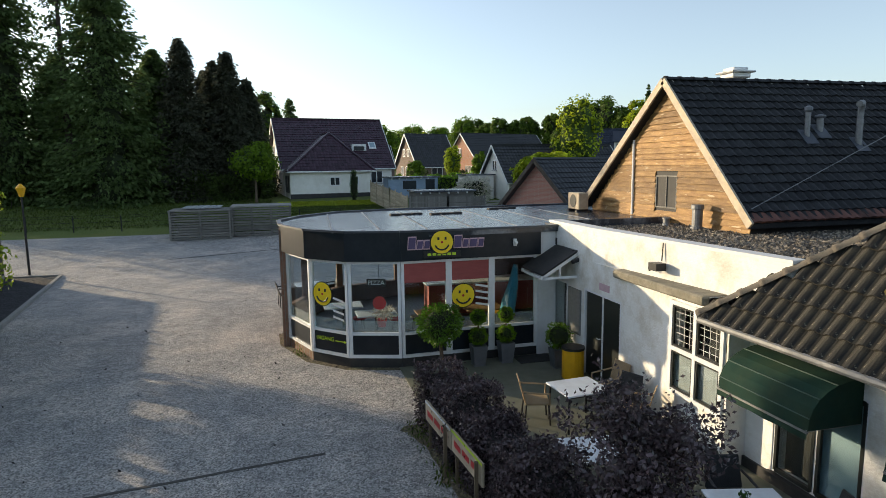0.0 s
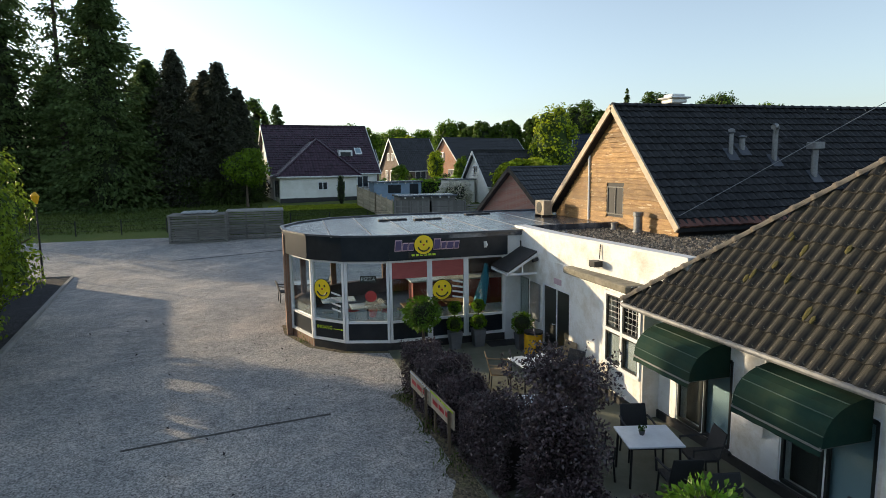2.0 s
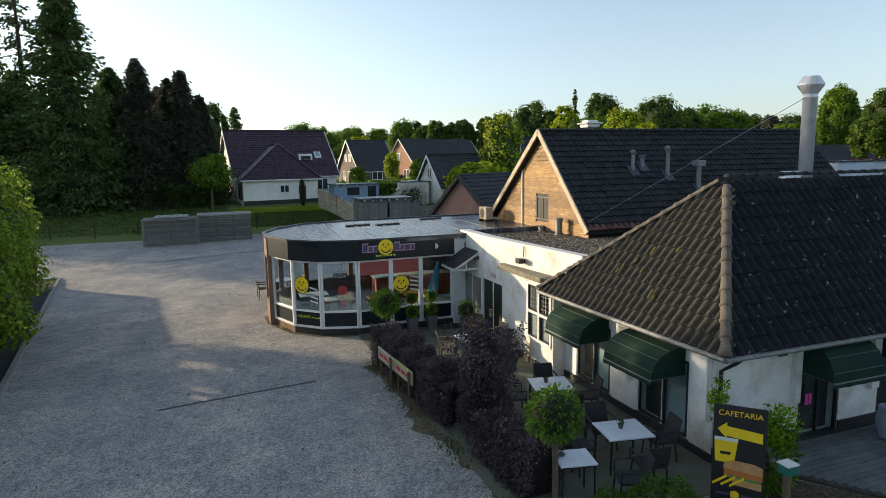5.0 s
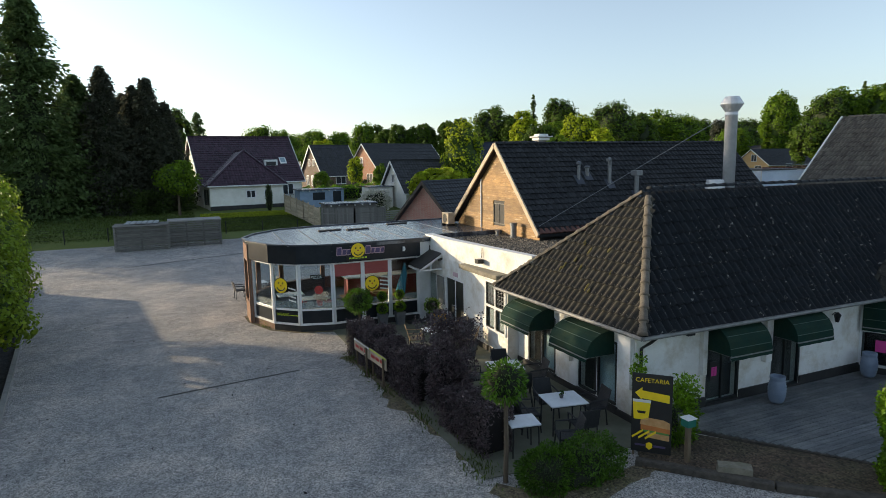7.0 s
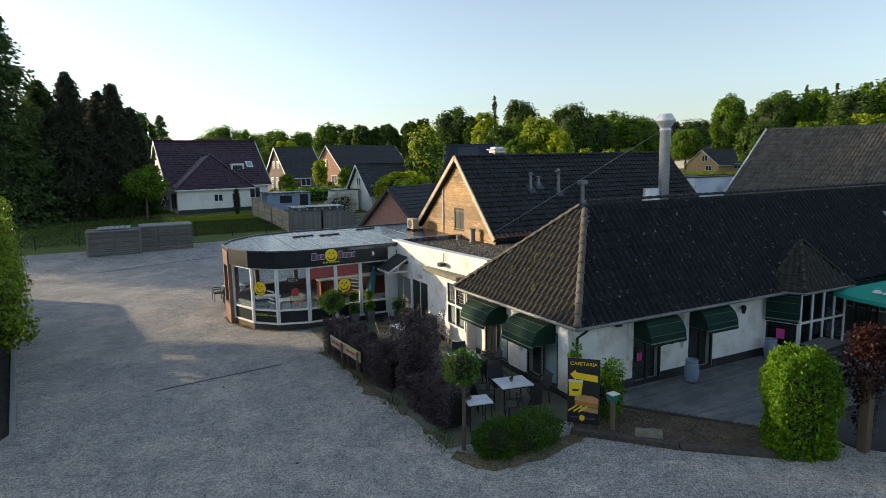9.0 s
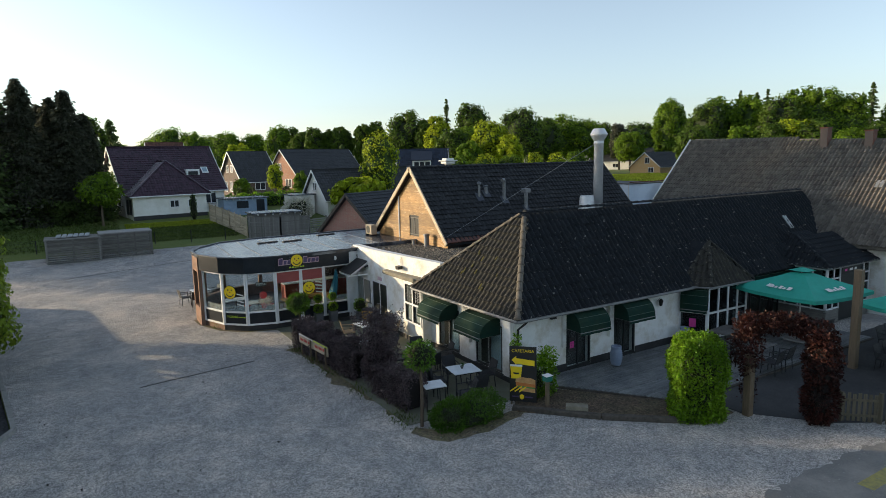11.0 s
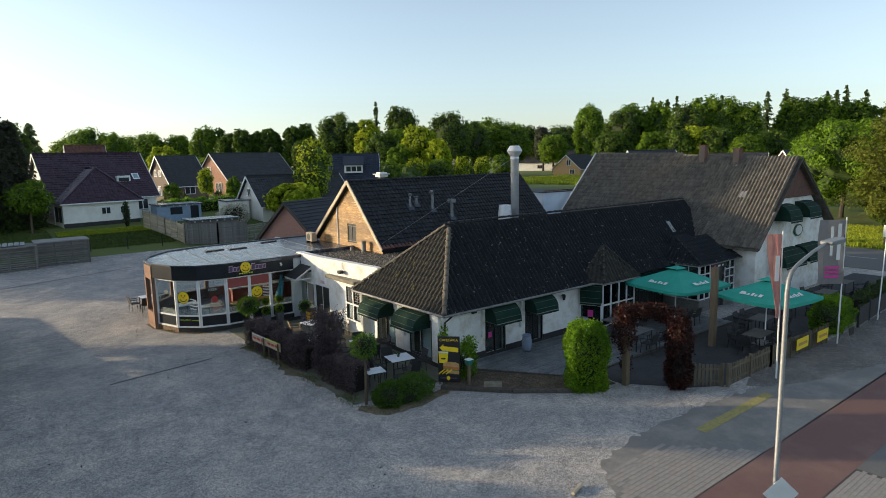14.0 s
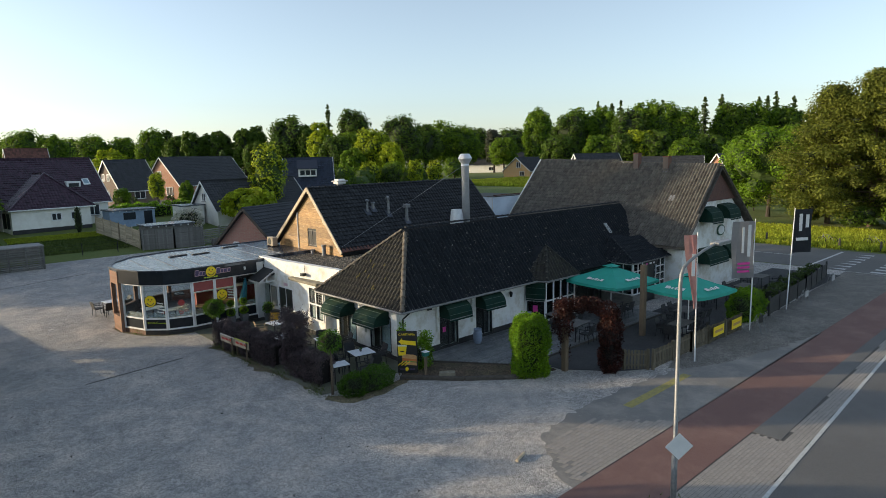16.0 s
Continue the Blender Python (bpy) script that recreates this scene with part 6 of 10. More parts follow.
rh = thing("round_hedge", (17.5, -7.25, 0), "rounded bright green hedge beside the flagpole", "hedge")
rng = np.random.default_rng(21)
core("shade_core", (17.5, -7.25, 0.7), (1.1, 0.6, 0.7), "twig_shade_green", rh)
leaf_sheet("leaves", np.concatenate([blob(rng, 6500, (17.0, -7.3, 0.72), (0.85, 0.8, 0.95), 0.2), blob(rng, 6500, (18.1, -7.2, 0.72), (0.95, 0.8, 0.95), 0.2)]), 0.08, "leaf_lime", rh, 21)
hedge("planter_hedge", [(21.5, -7.0), (31.5, -6.3)], 0.7, 0.9, "dark low planting along the black terrace fence", "leaf_dark", "twig_shade_green", 160, 0.14, 22)
# weeds along the hedge foot
for k, (x, y, r, n) in enumerate(((-4.62, 8.6, 0.3, 120), (-4.5, 5.4, 0.3, 100), (-4.35, 3.0, 0.35, 130), (-4.2, 0.2, 0.4, 200), (-6.6, 14.6, 0.3, 60), (-4.55, 7.0, 0.25, 90))):
    rg = np.random.default_rng(50 + k)
    pts = np.stack((x + rg.normal(0, r * 0.5, n), y + rg.normal(0, r, n), rg.random(n) ** 2 * 0.22 + 0.03), 1)
    ob = leaf_sheet("weeds", pts, 0.10, "grass_blade", None, 50 + k, np.tile((0, 0, 1.0), (n, 1)), 0.25)
    tagged(ob, "rough grass and weeds at the hedge foot", "weeds", kind="stuff")

# trees along the yard fence; the last eight are unseen, added to shade it
for k, (x, y, h, r) in enumerate([(kerb_x(y) - 1.1, y, h, 2.4) for y, h in ((18.9, 6.5), (15.4, 7.1), (11.9, 5.0), (8.2, 6.6))] + [(-18.6, 5.0, 3.6, 2.0), (-19.6, 1.6, 6.8, 2.5), (-20.4, -1.8, 6.5, 2.5), (-21.2, -5.2, 6.8, 2.5), (-22.0, -8.8, 6.6, 2.5), (-21.0, 10.5, 4.4, 2.3), (-21.5, 14.5, 6.0, 2.6), (-22.5, 6.0, 3.8, 2.0)]):
    broadleaf("field_maple", (x, y, 0), h, 1.7 if k == 3 else r, "light green maple shading the yard, the outer ones added out of view", "leaf_near", 9000 if k < 4 else 4200, 0.15 if k < 4 else 0.3, 60 + k, 0.52 if k == 3 else 0.08, group="maples along the fence")
# conifers and dark trees behind the field
for k, (x, y, h, r, sp) in enumerate(((-21.2, 57.0, 20.6, 6.3, False), (-30.0, 59.5, 24.0, 6.6, False), (-24.6, 57.8, 23.0, 3.0, True), (-38.0, 60.0, 23.5, 6.4, False), (-26.6, 63.0, 13.0, 5.0, False), (-18.0, 60.5, 13.5, 4.6, False), (-34.0, 64.0, 19.0, 5.5, False))):
    conifer("tall_conifer", (x, y, hz(y)), h, r, "thin half-bare conifer among the tall trees" if sp else "tall dark green conifer at the field edge", "leaf_conifer", 26000 if not sp else 3600, 0.40 if not sp else 0.34, 80 + k, sp, "conifers at the field edge")
for k, (x, y, h, r) in enumerate(((-15.4, 58.0, 14.2, 3.4), (-12.9, 60.0, 12.6, 3.0), (-11.6, 59.0, 13.3, 3.0), (-10.0, 60.5, 11.0, 2.8), (-14.0, 63.0, 12.0, 3.4))):
    conifer("copper_beech", (x, y, hz(y)), h, r, "dark copper beech with ragged pointed top", "leaf_beech", 19000, 0.32, 90 + k, group="dark beeches")
broadleaf("birch", (-9.0, 78.0, hz(78)), 12.0, 2.8, "slender grey-green birch behind the house", "leaf_mid", 6200, 0.32, 96, 0.1, lobes=30)
conifer("spruce", (-5.6, 93.0, hz(93)), 12.6, 2.6, "dark spruce rising behind the house", "leaf_conifer", 7000, 0.36, 97)
broadleaf("garden_tree", (-9.3, 54.5, hz(54.5)), 5.6, 2.5, "rounded green garden tree by the house", "leaf_tree", 4500, 0.24, 99, 0.25)
for k in range(14):
    x = -44 + k * 2.7
    y = 64.5 + (k % 3)
    ob = thing("undergrowth", (x, y, hz(y)), "dark undergrowth below the tall trees", "bush", "undergrowth below the conifers")
    leaf_sheet("leaves", blob(np.random.default_rng(120 + k), 700, (x, y, hz(y) + 1.4), (2.2, 1.4, 2.2), 0.6), 0.5, "leaf_dark", ob, 120 + k)
for k in range(16):
    x = -44 + k * 2.3
    y = 56.8 + 0.7 * math.sin(k * 2.2)
    ob = thing("undergrowth", (x, y, hz(y)), "dark undergrowth below the tall trees", "bush", "undergrowth below the conifers")
    leaf_sheet("leaves", blob(np.random.default_rng(160 + k), 1300, (x, y, hz(y) + 1.0), (1.9, 1.2, 1.9 + 0.5 * math.sin(k * 1.7)), 0.6), 0.28, "leaf_dark", ob, 160 + k)

# woods and garden trees in the distance
KINDS = (("leaf_tree", "full green deciduous tree in the distant wood"), ("leaf_mid", "dark green tree in the distant wood"), ("leaf_yellow", "bright yellow-green tree among the gardens"), ("leaf_conifer", "dark pointed conifer in the distant wood"), ("leaf_beech", "dark copper tree in the distant wood"))
tree_no = 0


def far_tree(x, y, h, r, c):
    global tree_no
    tree_no += 1
    d = math.hypot(x + 14, y + 18)
    if c == 3:
        conifer("distant_conifer", (x, y, hz(y)), h, r, KINDS[3][1], "leaf_conifer", 5200, 0.5, 200 + tree_no, group="distant woods", taper=0.8)
        return
    big = r > 3.0
    broadleaf("distant_tree", (x, y, hz(y)), h, r, KINDS[c][1], KINDS[c][0], 7000 if big else 3000, (0.6 if d > 170 else 0.48) if big else 0.26, 200 + tree_no, 0.12, "bark_dark", 24 if big else 14, "distant woods")


# beyond the houses: x, y, height, radius, kind
HORIZON = [(24, 247, 23.6, 7.2, 0), (30, 236, 20.7, 4.6, 0), (43, 274, 21.3, 7.5, 0), (18, 258, 19.3, 5.5, 0), (40, 224, 19.9, 6.2, 0), (50, 221, 19.1, 5.4, 0), (54, 204, 21.3, 5.0, 0), (58, 203, 20.6, 3.6, 1), (55, 183, 17.4, 3.6, 1), (66, 151, 14.2, 3.4, 1), (2, 250, 18, 8, 0), (-20, 250, 17, 8, 0), (27, 150, 11.9, 3.8, 2), (46, 127, 10.7, 2.6, 3)]
GROVE = [(75, 147, 20.5, 6.9, 1), (78, 140, 17.4, 4.6, 1), (95, 157, 24.9, 3.2, 3), (70, 121, 16.9, 3.6, 2), (70, 114, 13.4, 4.5, 1), (97, 145, 23.3, 6.8, 1), (66, 93, 13.8, 4.5, 2), (66, 86, 10.3, 3.1, 2), (91, 114, 18.9, 7.2, 1), (113, 129.5, 18.0, 5.4, 1), (128, 140, 19.6, 8.4, 0), (134, 135, 18.3, 8.2, 0), (170, 162, 19.7, 6.0, 1), (167, 150, 17.9, 4.2, 4), (187, 158, 19.3, 9, 1), (155, 134, 14.0, 6.2, 0), (84, 128, 15.0, 5.0, 0)]
GARDEN = [(20, 51.5, 10.2, 2.7, 2), (15.6, 47.5, 4.8, 3.1, 2), (61, 72, 6.6, 1.7, 2), (60, 78, 6.4, 2.3, 0), (65, 71, 6.5, 1.8, 2), (57, 75, 5.6, 2.4, 1), (87, 89, 7.0, 2.8, 0), (53, 76, 6.6, 2.2, 2), (38, 76, 5.1, 1.7, 0), (44, 72, 6.2, 2.6, 0), (16, 94, 5.8, 1.5, 0), (16.5, 83, 5.4, 1.3, 2), (16, 69, 4.3, 1.1, 0), (60, 92, 9.1, 3.4, 0), (28, 120, 8, 3.0, 0), (10, 78, 3.4, 1.4, 0)]
for x, y, h, r, c in HORIZON:
    far_tree(x, y, h * 0.9, r * 1.2, c)
for row in GROVE + GARDEN:
    far_tree(*row)
# a row of pines and spruces behind the grove
rg = np.random.default_rng(31)
for k in range(12):
    f = k / 11
    far_tree(54 + 22 * f + rg.normal(0, 1.2), 179 - 16 * f + rg.normal(0, 2.5), 15.4 + 1.8 * math.sin(k * 2.1) + 1.4 * f, 3.8, 3 if k % 3 == 2 else 1)
# the wood beyond the street: an outer edge of tall trees, a nearer fringe, spruces over them
for k in range(17):
    f = k / 16
    back = 36 if k < 2 else 0
    far_tree(117 + 50 * f + back * 0.77 + rg.normal(0, 2.5), 90 - 60 * f + back * 0.63 + rg.normal(0, 2.5), 18.9 + back * 0.08 + rg.uniform(-1.2, 1.6) + 0.5 * f, 5.6, (0, 0, 1, 0, 0, 1)[k % 6])
for k in range(2, 11):
    f = k / 10
    far_tree(103 + 23 * f + rg.normal(0, 2.0), 78 - 44 * f + rg.normal(0, 2.0), 11.4 + rg.uniform(-1.0, 1.4), 4.6, (1, 0, 1, 0, 1, 2)[k % 6])
for k, f in enumerate((0.0, 0.04, 0.08, 0.13, 0.36, 0.58, 0.66, 0.84, 0.88, 0.92, 1.0)):
    far_tree(163 + 20 * f, 99 - 53 * f, 22.6 + (1.1, 0.2, 0.4, 1.0, 0.3, 0.5, 1.4, 0.0, 0.4, 1.6, 0.4)[k], 4.6, 3)
# the tall trees over the side street
for k, (x, y, h, r, leaf, lab) in enumerate(((72, 11.5, 12.6, 6.3, "leaf_road", "broad bright green roadside tree"), (97, 17, 13.0, 6.5, "leaf_road", "broad bright green roadside tree"), (92, 8, 14.5, 7.0, "leaf_tree", "broad green roadside tree"))):
    broadleaf("roadside_tree", (x, y, 0), h, r, lab, leaf, 26000 if k == 0 else 12000, 0.26 if k == 0 else 0.34, 300 + k, 0.1, "bark_dark", 42 if k == 0 else 26, "roadside trees")


def pine(base, height, radius, seed):
    """A Scots pine: tall reddish trunk, long level boughs, and flat plates of needles with sky between."""
    rng = np.random.default_rng(seed)
    ob = thing("scots_pine", base, "tall brownish Scots pine beside the road", "pine tree", "roadside pines")
    t = bm_new()
    b = Vector(base)
    tube(t, [b - Vector((0, 0, 0.2)), b + Vector((0.2, 0.1, height * 0.5)), b + Vector((0, 0.3, height * 0.97))], [height * 0.02, height * 0.014, 0.05], 8)
    P, O, spots = [], [], []
    for i in range(72):
        f = 0.06 + 0.92 * (i + 0.5) / 72
        ang = i * 2.39996 + rng.uniform(-0.4, 0.4)
        ln = radius * min(1.0, (1.02 - f) * 1.4) * rng.uniform(0.55, 1.05)
        e = b + Vector((math.cos(ang) * ln, math.sin(ang) * ln, height * f + ln * 0.12))
        tube(t, [b + Vector((0.1, 0.1, height * f - ln * 0.05)), b.lerp(e, 0.55) * Vector((1, 1, 0)) + Vector((0, 0, base[2] + height * f)), e], [0.1, 0.06, 0.02], 4)
        for g in (0.62, 1.0):
            rl = radius * rng.uniform(0.17, 0.29)
            c = np.array(b) + (np.array(e) - np.array(b)) * np.array((g, g, 1)) + rng.normal(0, 0.25, 3)
            q = blob(rng, 330, c, (rl, rl, rl * 0.6), 0.7)
            P.append(q)
            O.append((q - c) / rl + np.array((0, 0, 0.5)))
            if g < 1:
                spots.append((c, np.array((rl, rl, rl * 0.6)) * 0.4))
    part("trunk", t, "bark", ob)
    # Small dark lumps stand in for shade deep among the boughs.
    inner_mass("inner_crown", spots, "crown_deep_shade", ob, rng)
    leaf_sheet("crown", np.concatenate(P), 0.30, "leaf_pine", ob, seed, slim=0.5, out=np.concatenate(O))
    return ob


for k, (x, y, h, r) in enumerate(((67.0, 3.0, 15.8, 7.2), (66.5, -1.4, 17.0, 6.6), (73, -10.0, 17.2, 7.4))):
    pine((x, y, 0), h, r, 310 + k)
for k, (x, y, r, leaf) in enumerate(((75, 8, 2.2, "leaf_mid"), (63, -1, 1.8, "leaf_mid"), (66, 5, 1.6, "leaf_mid"), (62, -6.5, 2.6, "leaf_tree"), (79, 16, 3.0, "leaf_tree"), (88, 12, 3.5, "leaf_mid"), (70, -1, 3.0, "leaf_mid"), (90, 25, 3.5, "leaf_tree"), (80, 28, 3.0, "leaf_road"))):
    broadleaf("roadside_shrub", (x, y, 0), r * 1.5, r * 1.2, "leafy green shrub below the roadside trees", leaf, 2200, 0.24, 340 + k, 0.0, "bark_dark", 10, "roadside shrubs", "shrub")
# thickets at the foot of the far woods
for k in range(46):
    ang = radians(-4 + k * 2.6)
    dd = 118 + 26 * math.sin(k * 1.9)
    x, y = -14 + math.cos(ang) * dd, -18 + math.sin(ang) * dd
    if 33 < math.degrees(ang) < 49 or x < 46 or y > 96 or (y < 34 and x < 112):
        continue
    ob = thing("thicket", (x, y, hz(y)), "dense green thicket at the foot of the wood", "bush", "thickets below the woods")
    rg = np.random.default_rng(500 + k)
    c = (x, y, hz(y) + 1.6)
    p = np.concatenate((blob(rg, 900, c, (4.2, 3.0, 2.6 + 0.9 * math.sin(k)), 0.4), blob(rg, 700, (x + 3, y + 2, c[2] + 0.5), (3.4, 2.6, 3.2), 0.4)))
    # Two dark lumps colour in the shade within the thicket.
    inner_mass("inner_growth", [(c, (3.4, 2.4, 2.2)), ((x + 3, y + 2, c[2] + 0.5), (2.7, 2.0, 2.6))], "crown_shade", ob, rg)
    leaf_sheet("leaves", p, 0.42, ("leaf_tree", "leaf_mid", "leaf_tree", "leaf_mid")[k % 4], ob, 500 + k, slim=0.8, out=(p - np.asarray(c)) / 3.5)
# woods closing the distance all round
rng = np.random.default_rng(77)
for lo_a, hi_a, n, size in ((-20, 112, 30000, 1.5), (150, 340, 6000, 4.0)):
    ang = np.radians(rng.uniform(lo_a, hi_a, n))
    dd = 262 + rng.uniform(0, 30, n)
    top = 15 + 3 * np.sin(ang * 23) * np.sin(ang * 9.1) + 1.6 * np.sin(ang * 61)
    pts = np.stack((np.cos(ang) * dd, 20 + np.sin(ang) * dd, rng.random(n) ** 0.7 * top + 1.5), 1)
    tagged(leaf_sheet("far_woods", pts, size, "leaf_mid", None, 77, slim=0.8), "hazy belt of distant green woods", "woods", kind="stuff")

# Bright blades paint the sunlit lawn strip and meadows; plain blades elsewhere.
for k, (x0, x1, y0, y1, n, h, mat, lab) in enumerate(((46.5, 62, -9, 30, 26000, 0.30, "sunlit_blade", "yellow-green meadow grass beyond the street, coloured bright for sunlight"), (-7.5, 1.5, 51.0, 54, 5000, 0.12, "sunlit_blade", "lawn strip before the house, sunlight put into its bright blades"), (-7.5, 2.5, 44.0, 51.2, 9000, 0.10, "grass_blade", "mown lawn before the house"), (-30, -8, 43.5, 56, 16000, 0.10, "grass_blade", "field grass below the tall trees"), (84, 122, 58, 98, 16000, 0.5, "sunlit_blade", "far meadow coloured bright for sunlight"))):
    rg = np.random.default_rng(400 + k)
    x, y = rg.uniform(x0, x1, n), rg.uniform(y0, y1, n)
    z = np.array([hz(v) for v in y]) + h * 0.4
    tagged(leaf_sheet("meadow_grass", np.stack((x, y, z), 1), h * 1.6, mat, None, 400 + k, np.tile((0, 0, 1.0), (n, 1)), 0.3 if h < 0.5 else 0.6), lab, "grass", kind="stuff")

# ---- front details of the buildings ----
def awning(a, along, width, out, z_top, z_low, depth, label="dark green dome awning with pale seams"):
    """A fixed fabric awning on a wall: curved cover, closed ends, piping along the seams."""
    along, out = Vector(along), Vector(out)
    a = Vector((a[0], a[1], 0))
    ob = thing("awning", (a.x, a.y, z_low), label, "awning", "green awnings on the walls")
    prof = []
    for i in range(8):
        t = i / 7 * math.pi / 2
        prof.append((depth * math.sin(t) ** 0.85, z_low + (z_top - z_low) * math.cos(t) ** 0.9))
    prof.append((depth + 0.02, z_low - 0.12))
    b = bm_new()
    n = 7
    rows = [[b.verts.new(a + along * (width * k / n) + out * (d - 0.012 * math.sin(math.pi * ((k * 1.0) % 1))) + Vector((0, 0, z + (0.012 if (k % 2 and i == len(prof) - 1) else 0)))) for k in range(n + 1)] for i, (d, z) in enumerate(prof)]
    for r0, r1 in zip(rows, rows[1:]):
        for k in range(n):
            b.faces.new((r0[k], r0[k + 1], r1[k + 1], r1[k]))
    for k in (0, n):
        w = b.verts.new(a + along * (width * k / n) + Vector((0, 0, z_low)))
        b.faces.new([w] + [r[k] for r in rows[:-1]])
    bmesh.ops.recalc_face_normals(b, faces=b.faces[:])
    part("cover", b, "awning", ob)
    for i in (2, 4, 6):
        s = bm_new()
        d, z = prof[i]
        bar(s, a + out * (d + 0.006) + Vector((0, 0, z + 0.006)), a + along * width + out * (d + 0.006) + Vector((0, 0, z + 0.006)), 0.018, 0.012)
        part("seam", s, "piping", ob, "pale seam piping")
    s = bm_new()
    bar(s, a + out * depth + Vector((0, 0, z_low - 0.02)), a + along * width + out * depth + Vector((0, 0, z_low - 0.02)), 0.03, 0.03)
    for k in (0.02, width - 0.02):
        bar(s, a + along * k + Vector((0, 0, z_low)), a + along * k + out * depth + Vector((0, 0, z_low)), 0.025, 0.025)
    part("hoop", s, "galvanised", ob)
    return ob


WX_ = (0, -1, 0)
awning((0.3, 5.74), WX_, 1.68, (-1, 0, 0), 2.22, 1.60, 0.86)
awning((0.3, 3.02), WX_, 1.66, (-1, 0, 0), 2.22, 1.60, 0.86)
awning((2.5, 0.55), (1, 0, 0), 1.45, (0, -1, 0), 2.36, 1.66, 0.84)
awning((4.88, 0.55), (1, 0, 0), 1.4, (0, -1, 0), 2.36, 1.70, 0.84)
awning((12.8, 0.55), (1, 0, 0), 1.5, (0, -1, 0), 2.3, 1.75, 0.8)
awning((14.4, 0.55), (1, 0, 0), 1.3, (0, -1, 0), 2.3, 1.75, 0.8)
for x, z, w in ((21.8, 5.1, 1.5), (24.3, 5.15, 1.6), (21.6, 2.5, 2.7), (24.7, 2.5, 2.7)):
    awning((x, -2.55), (1, 0, 0), w, (0, -1, 0), z + 0.35, z - 0.55, 0.9)

# small piers between the awnings
for y0, y1 in ((3.12, 3.6), (0.62, 1.08)):
    b = bm_new()
    box(b, (0.18, y0, 0.9), (0.295, y1, 2.34))
    tagged(part("wall_pier", b, "white_wall", hip), "white rendered pier between the windows")
for x0, x1 in ((2.34, 2.48), (4.62, 4.84)):
    b = bm_new()
    box(b, (x0, 0.40, 1.0), (x1, 0.545, 2.36))
    part("wall_pier", b, "white_wall", hip)
# wall lantern, camera box
for x in (7.4, ):
    wl_ = thing("wall_lantern", (x, 0.5, 1.85), "black lantern lamp on the white wall", "wall lamp")
    b = bm_new()
    lathe(b, (x, 0.38, 1.78), [(0.05, 0), (0.085, 0.18), (0.1, 0.2), (0.03, 0.28)], 8)
    part("lantern", b, "metal_black", wl_)
    b = bm_new()
    tube(b, [(x, 0.54, 1.95), (x, 0.45, 2.05), (x, 0.38, 2.02)], 0.012, 6)
    part("bracket", b, "metal_black", wl_)
for x, y, z in ((1.85, 0.42, 2.2), ):
    fl = thing("floodlight", (x, y, z), "small black floodlight under the eave", "floodlight")
    b = bm_new()
    box(b, (x - 0.12, y - 0.10, z - 0.08), (x + 0.12, y + 0.02, z + 0.06))
    part("lamp_head", b, "metal_black", fl, bevel=0.015)
    b = bm_new()
    bar(b, (x, y, z), (x, 0.55, z + 0.05), 0.03, 0.03)
    part("arm", b, "metal_black", fl)
mb = bm_new()
box(mb, (0.24, 0.57, 1.5), (0.298, 0.70, 1.8))
tagged(part("meter_box", mb, "print_white"), "small white meter box on the corner wall", "meter box")

# bay window with a tiled turret roof
bay = thing("bay_window", (10.3, 0.0, 0), "glazed bay window with small tiled hipped roof", "bay window")
BAY = [(8.75, 0.56), (9.2, -0.42), (11.7, -0.45), (12.25, 0.56)]
BT = (10.2, 0.36, 4.05)
for k, (a, b) in enumerate(zip(BAY, BAY[1:])):
    va, vb = Vector((*a, 0)), Vector((*b, 0))
    d = (vb - va).normalized()
    n = Vector((d.y, -d.x, 0))
    z = Vector((0, 0, 1))
    f = bm_new()
    L = (vb - va).length
    cells = 4 if k == 1 else 1
    for h, t in ((0.32, 0.07), (1.35, 0.07), (2.36, 0.1)):
        bar(f, va + z * h, vb + z * h, 0.08, t)
    for c in range(cells + 1):
        p = va + d * (0.03 + (L - 0.06) * c / cells)
        bar(f, p + z * 0.3, p + z * 2.4, 0.07, 0.07, n)
    part("window_frame", f, "white_frame", bay)
    f = bm_new()
    solid(f, [va + z * 0.34, vb + z * 0.34, vb + z * 2.33, va + z * 2.33], -n * 0.01)
    part("pane", f, "dark_glass", bay).visible_shadow = False
    f = bm_new()
    solid(f, [va + n * 0.02, vb + n * 0.02, vb + n * 0.02 + z * 0.3, va + n * 0.02 + z * 0.3], -n * 0.1)
    part("plinth", f, "black_base", bay)
# Floor and back coloured near-black for the unlit bay.
f = bm_new()
slab(f, [(8.9, 0.53), (9.3, -0.3), (11.6, -0.33), (12.1, 0.53)], 0.02, 0.06)
box(f, (8.9, 0.4, 0.06), (12.1, 0.5, 2.3))
part("inner_room", f, "room_shade", bay)
EB = [(8.55, 0.35, 2.47), (9.08, -0.6, 2.47), (11.82, -0.62, 2.47), (12.5, 0.35, 2.47)]
f = bm_new()
tv = f.verts.new(BT)
tb_ = f.verts.new((10.2, 1.35, 4.05))
ev = [f.verts.new(k) for k in EB]
f.faces.new((ev[0], ev[1], tv))
f.faces.new((ev[1], ev[2], tv))
f.faces.new((ev[2], ev[3], tv))
f.faces.new((ev[0], tv, tb_))
f.faces.new((ev[3], tb_, tv))
part("roof_deck", f, "tile_black", bay)
for a, b in ((0, 1), (1, 2), (2, 3)):
    tiled(bay, (EB[a], EB[b], BT), 0.22, 0.33, 0.07, "tile_worn")
for k in EB:
    caps(bay, Vector(k) + Vector((0, 0, 0.05)), Vector(BT) + Vector((0, 0, 0.06)), 0.08, 0.35, "tile_worn", "hip_tile")
f = bm_new()
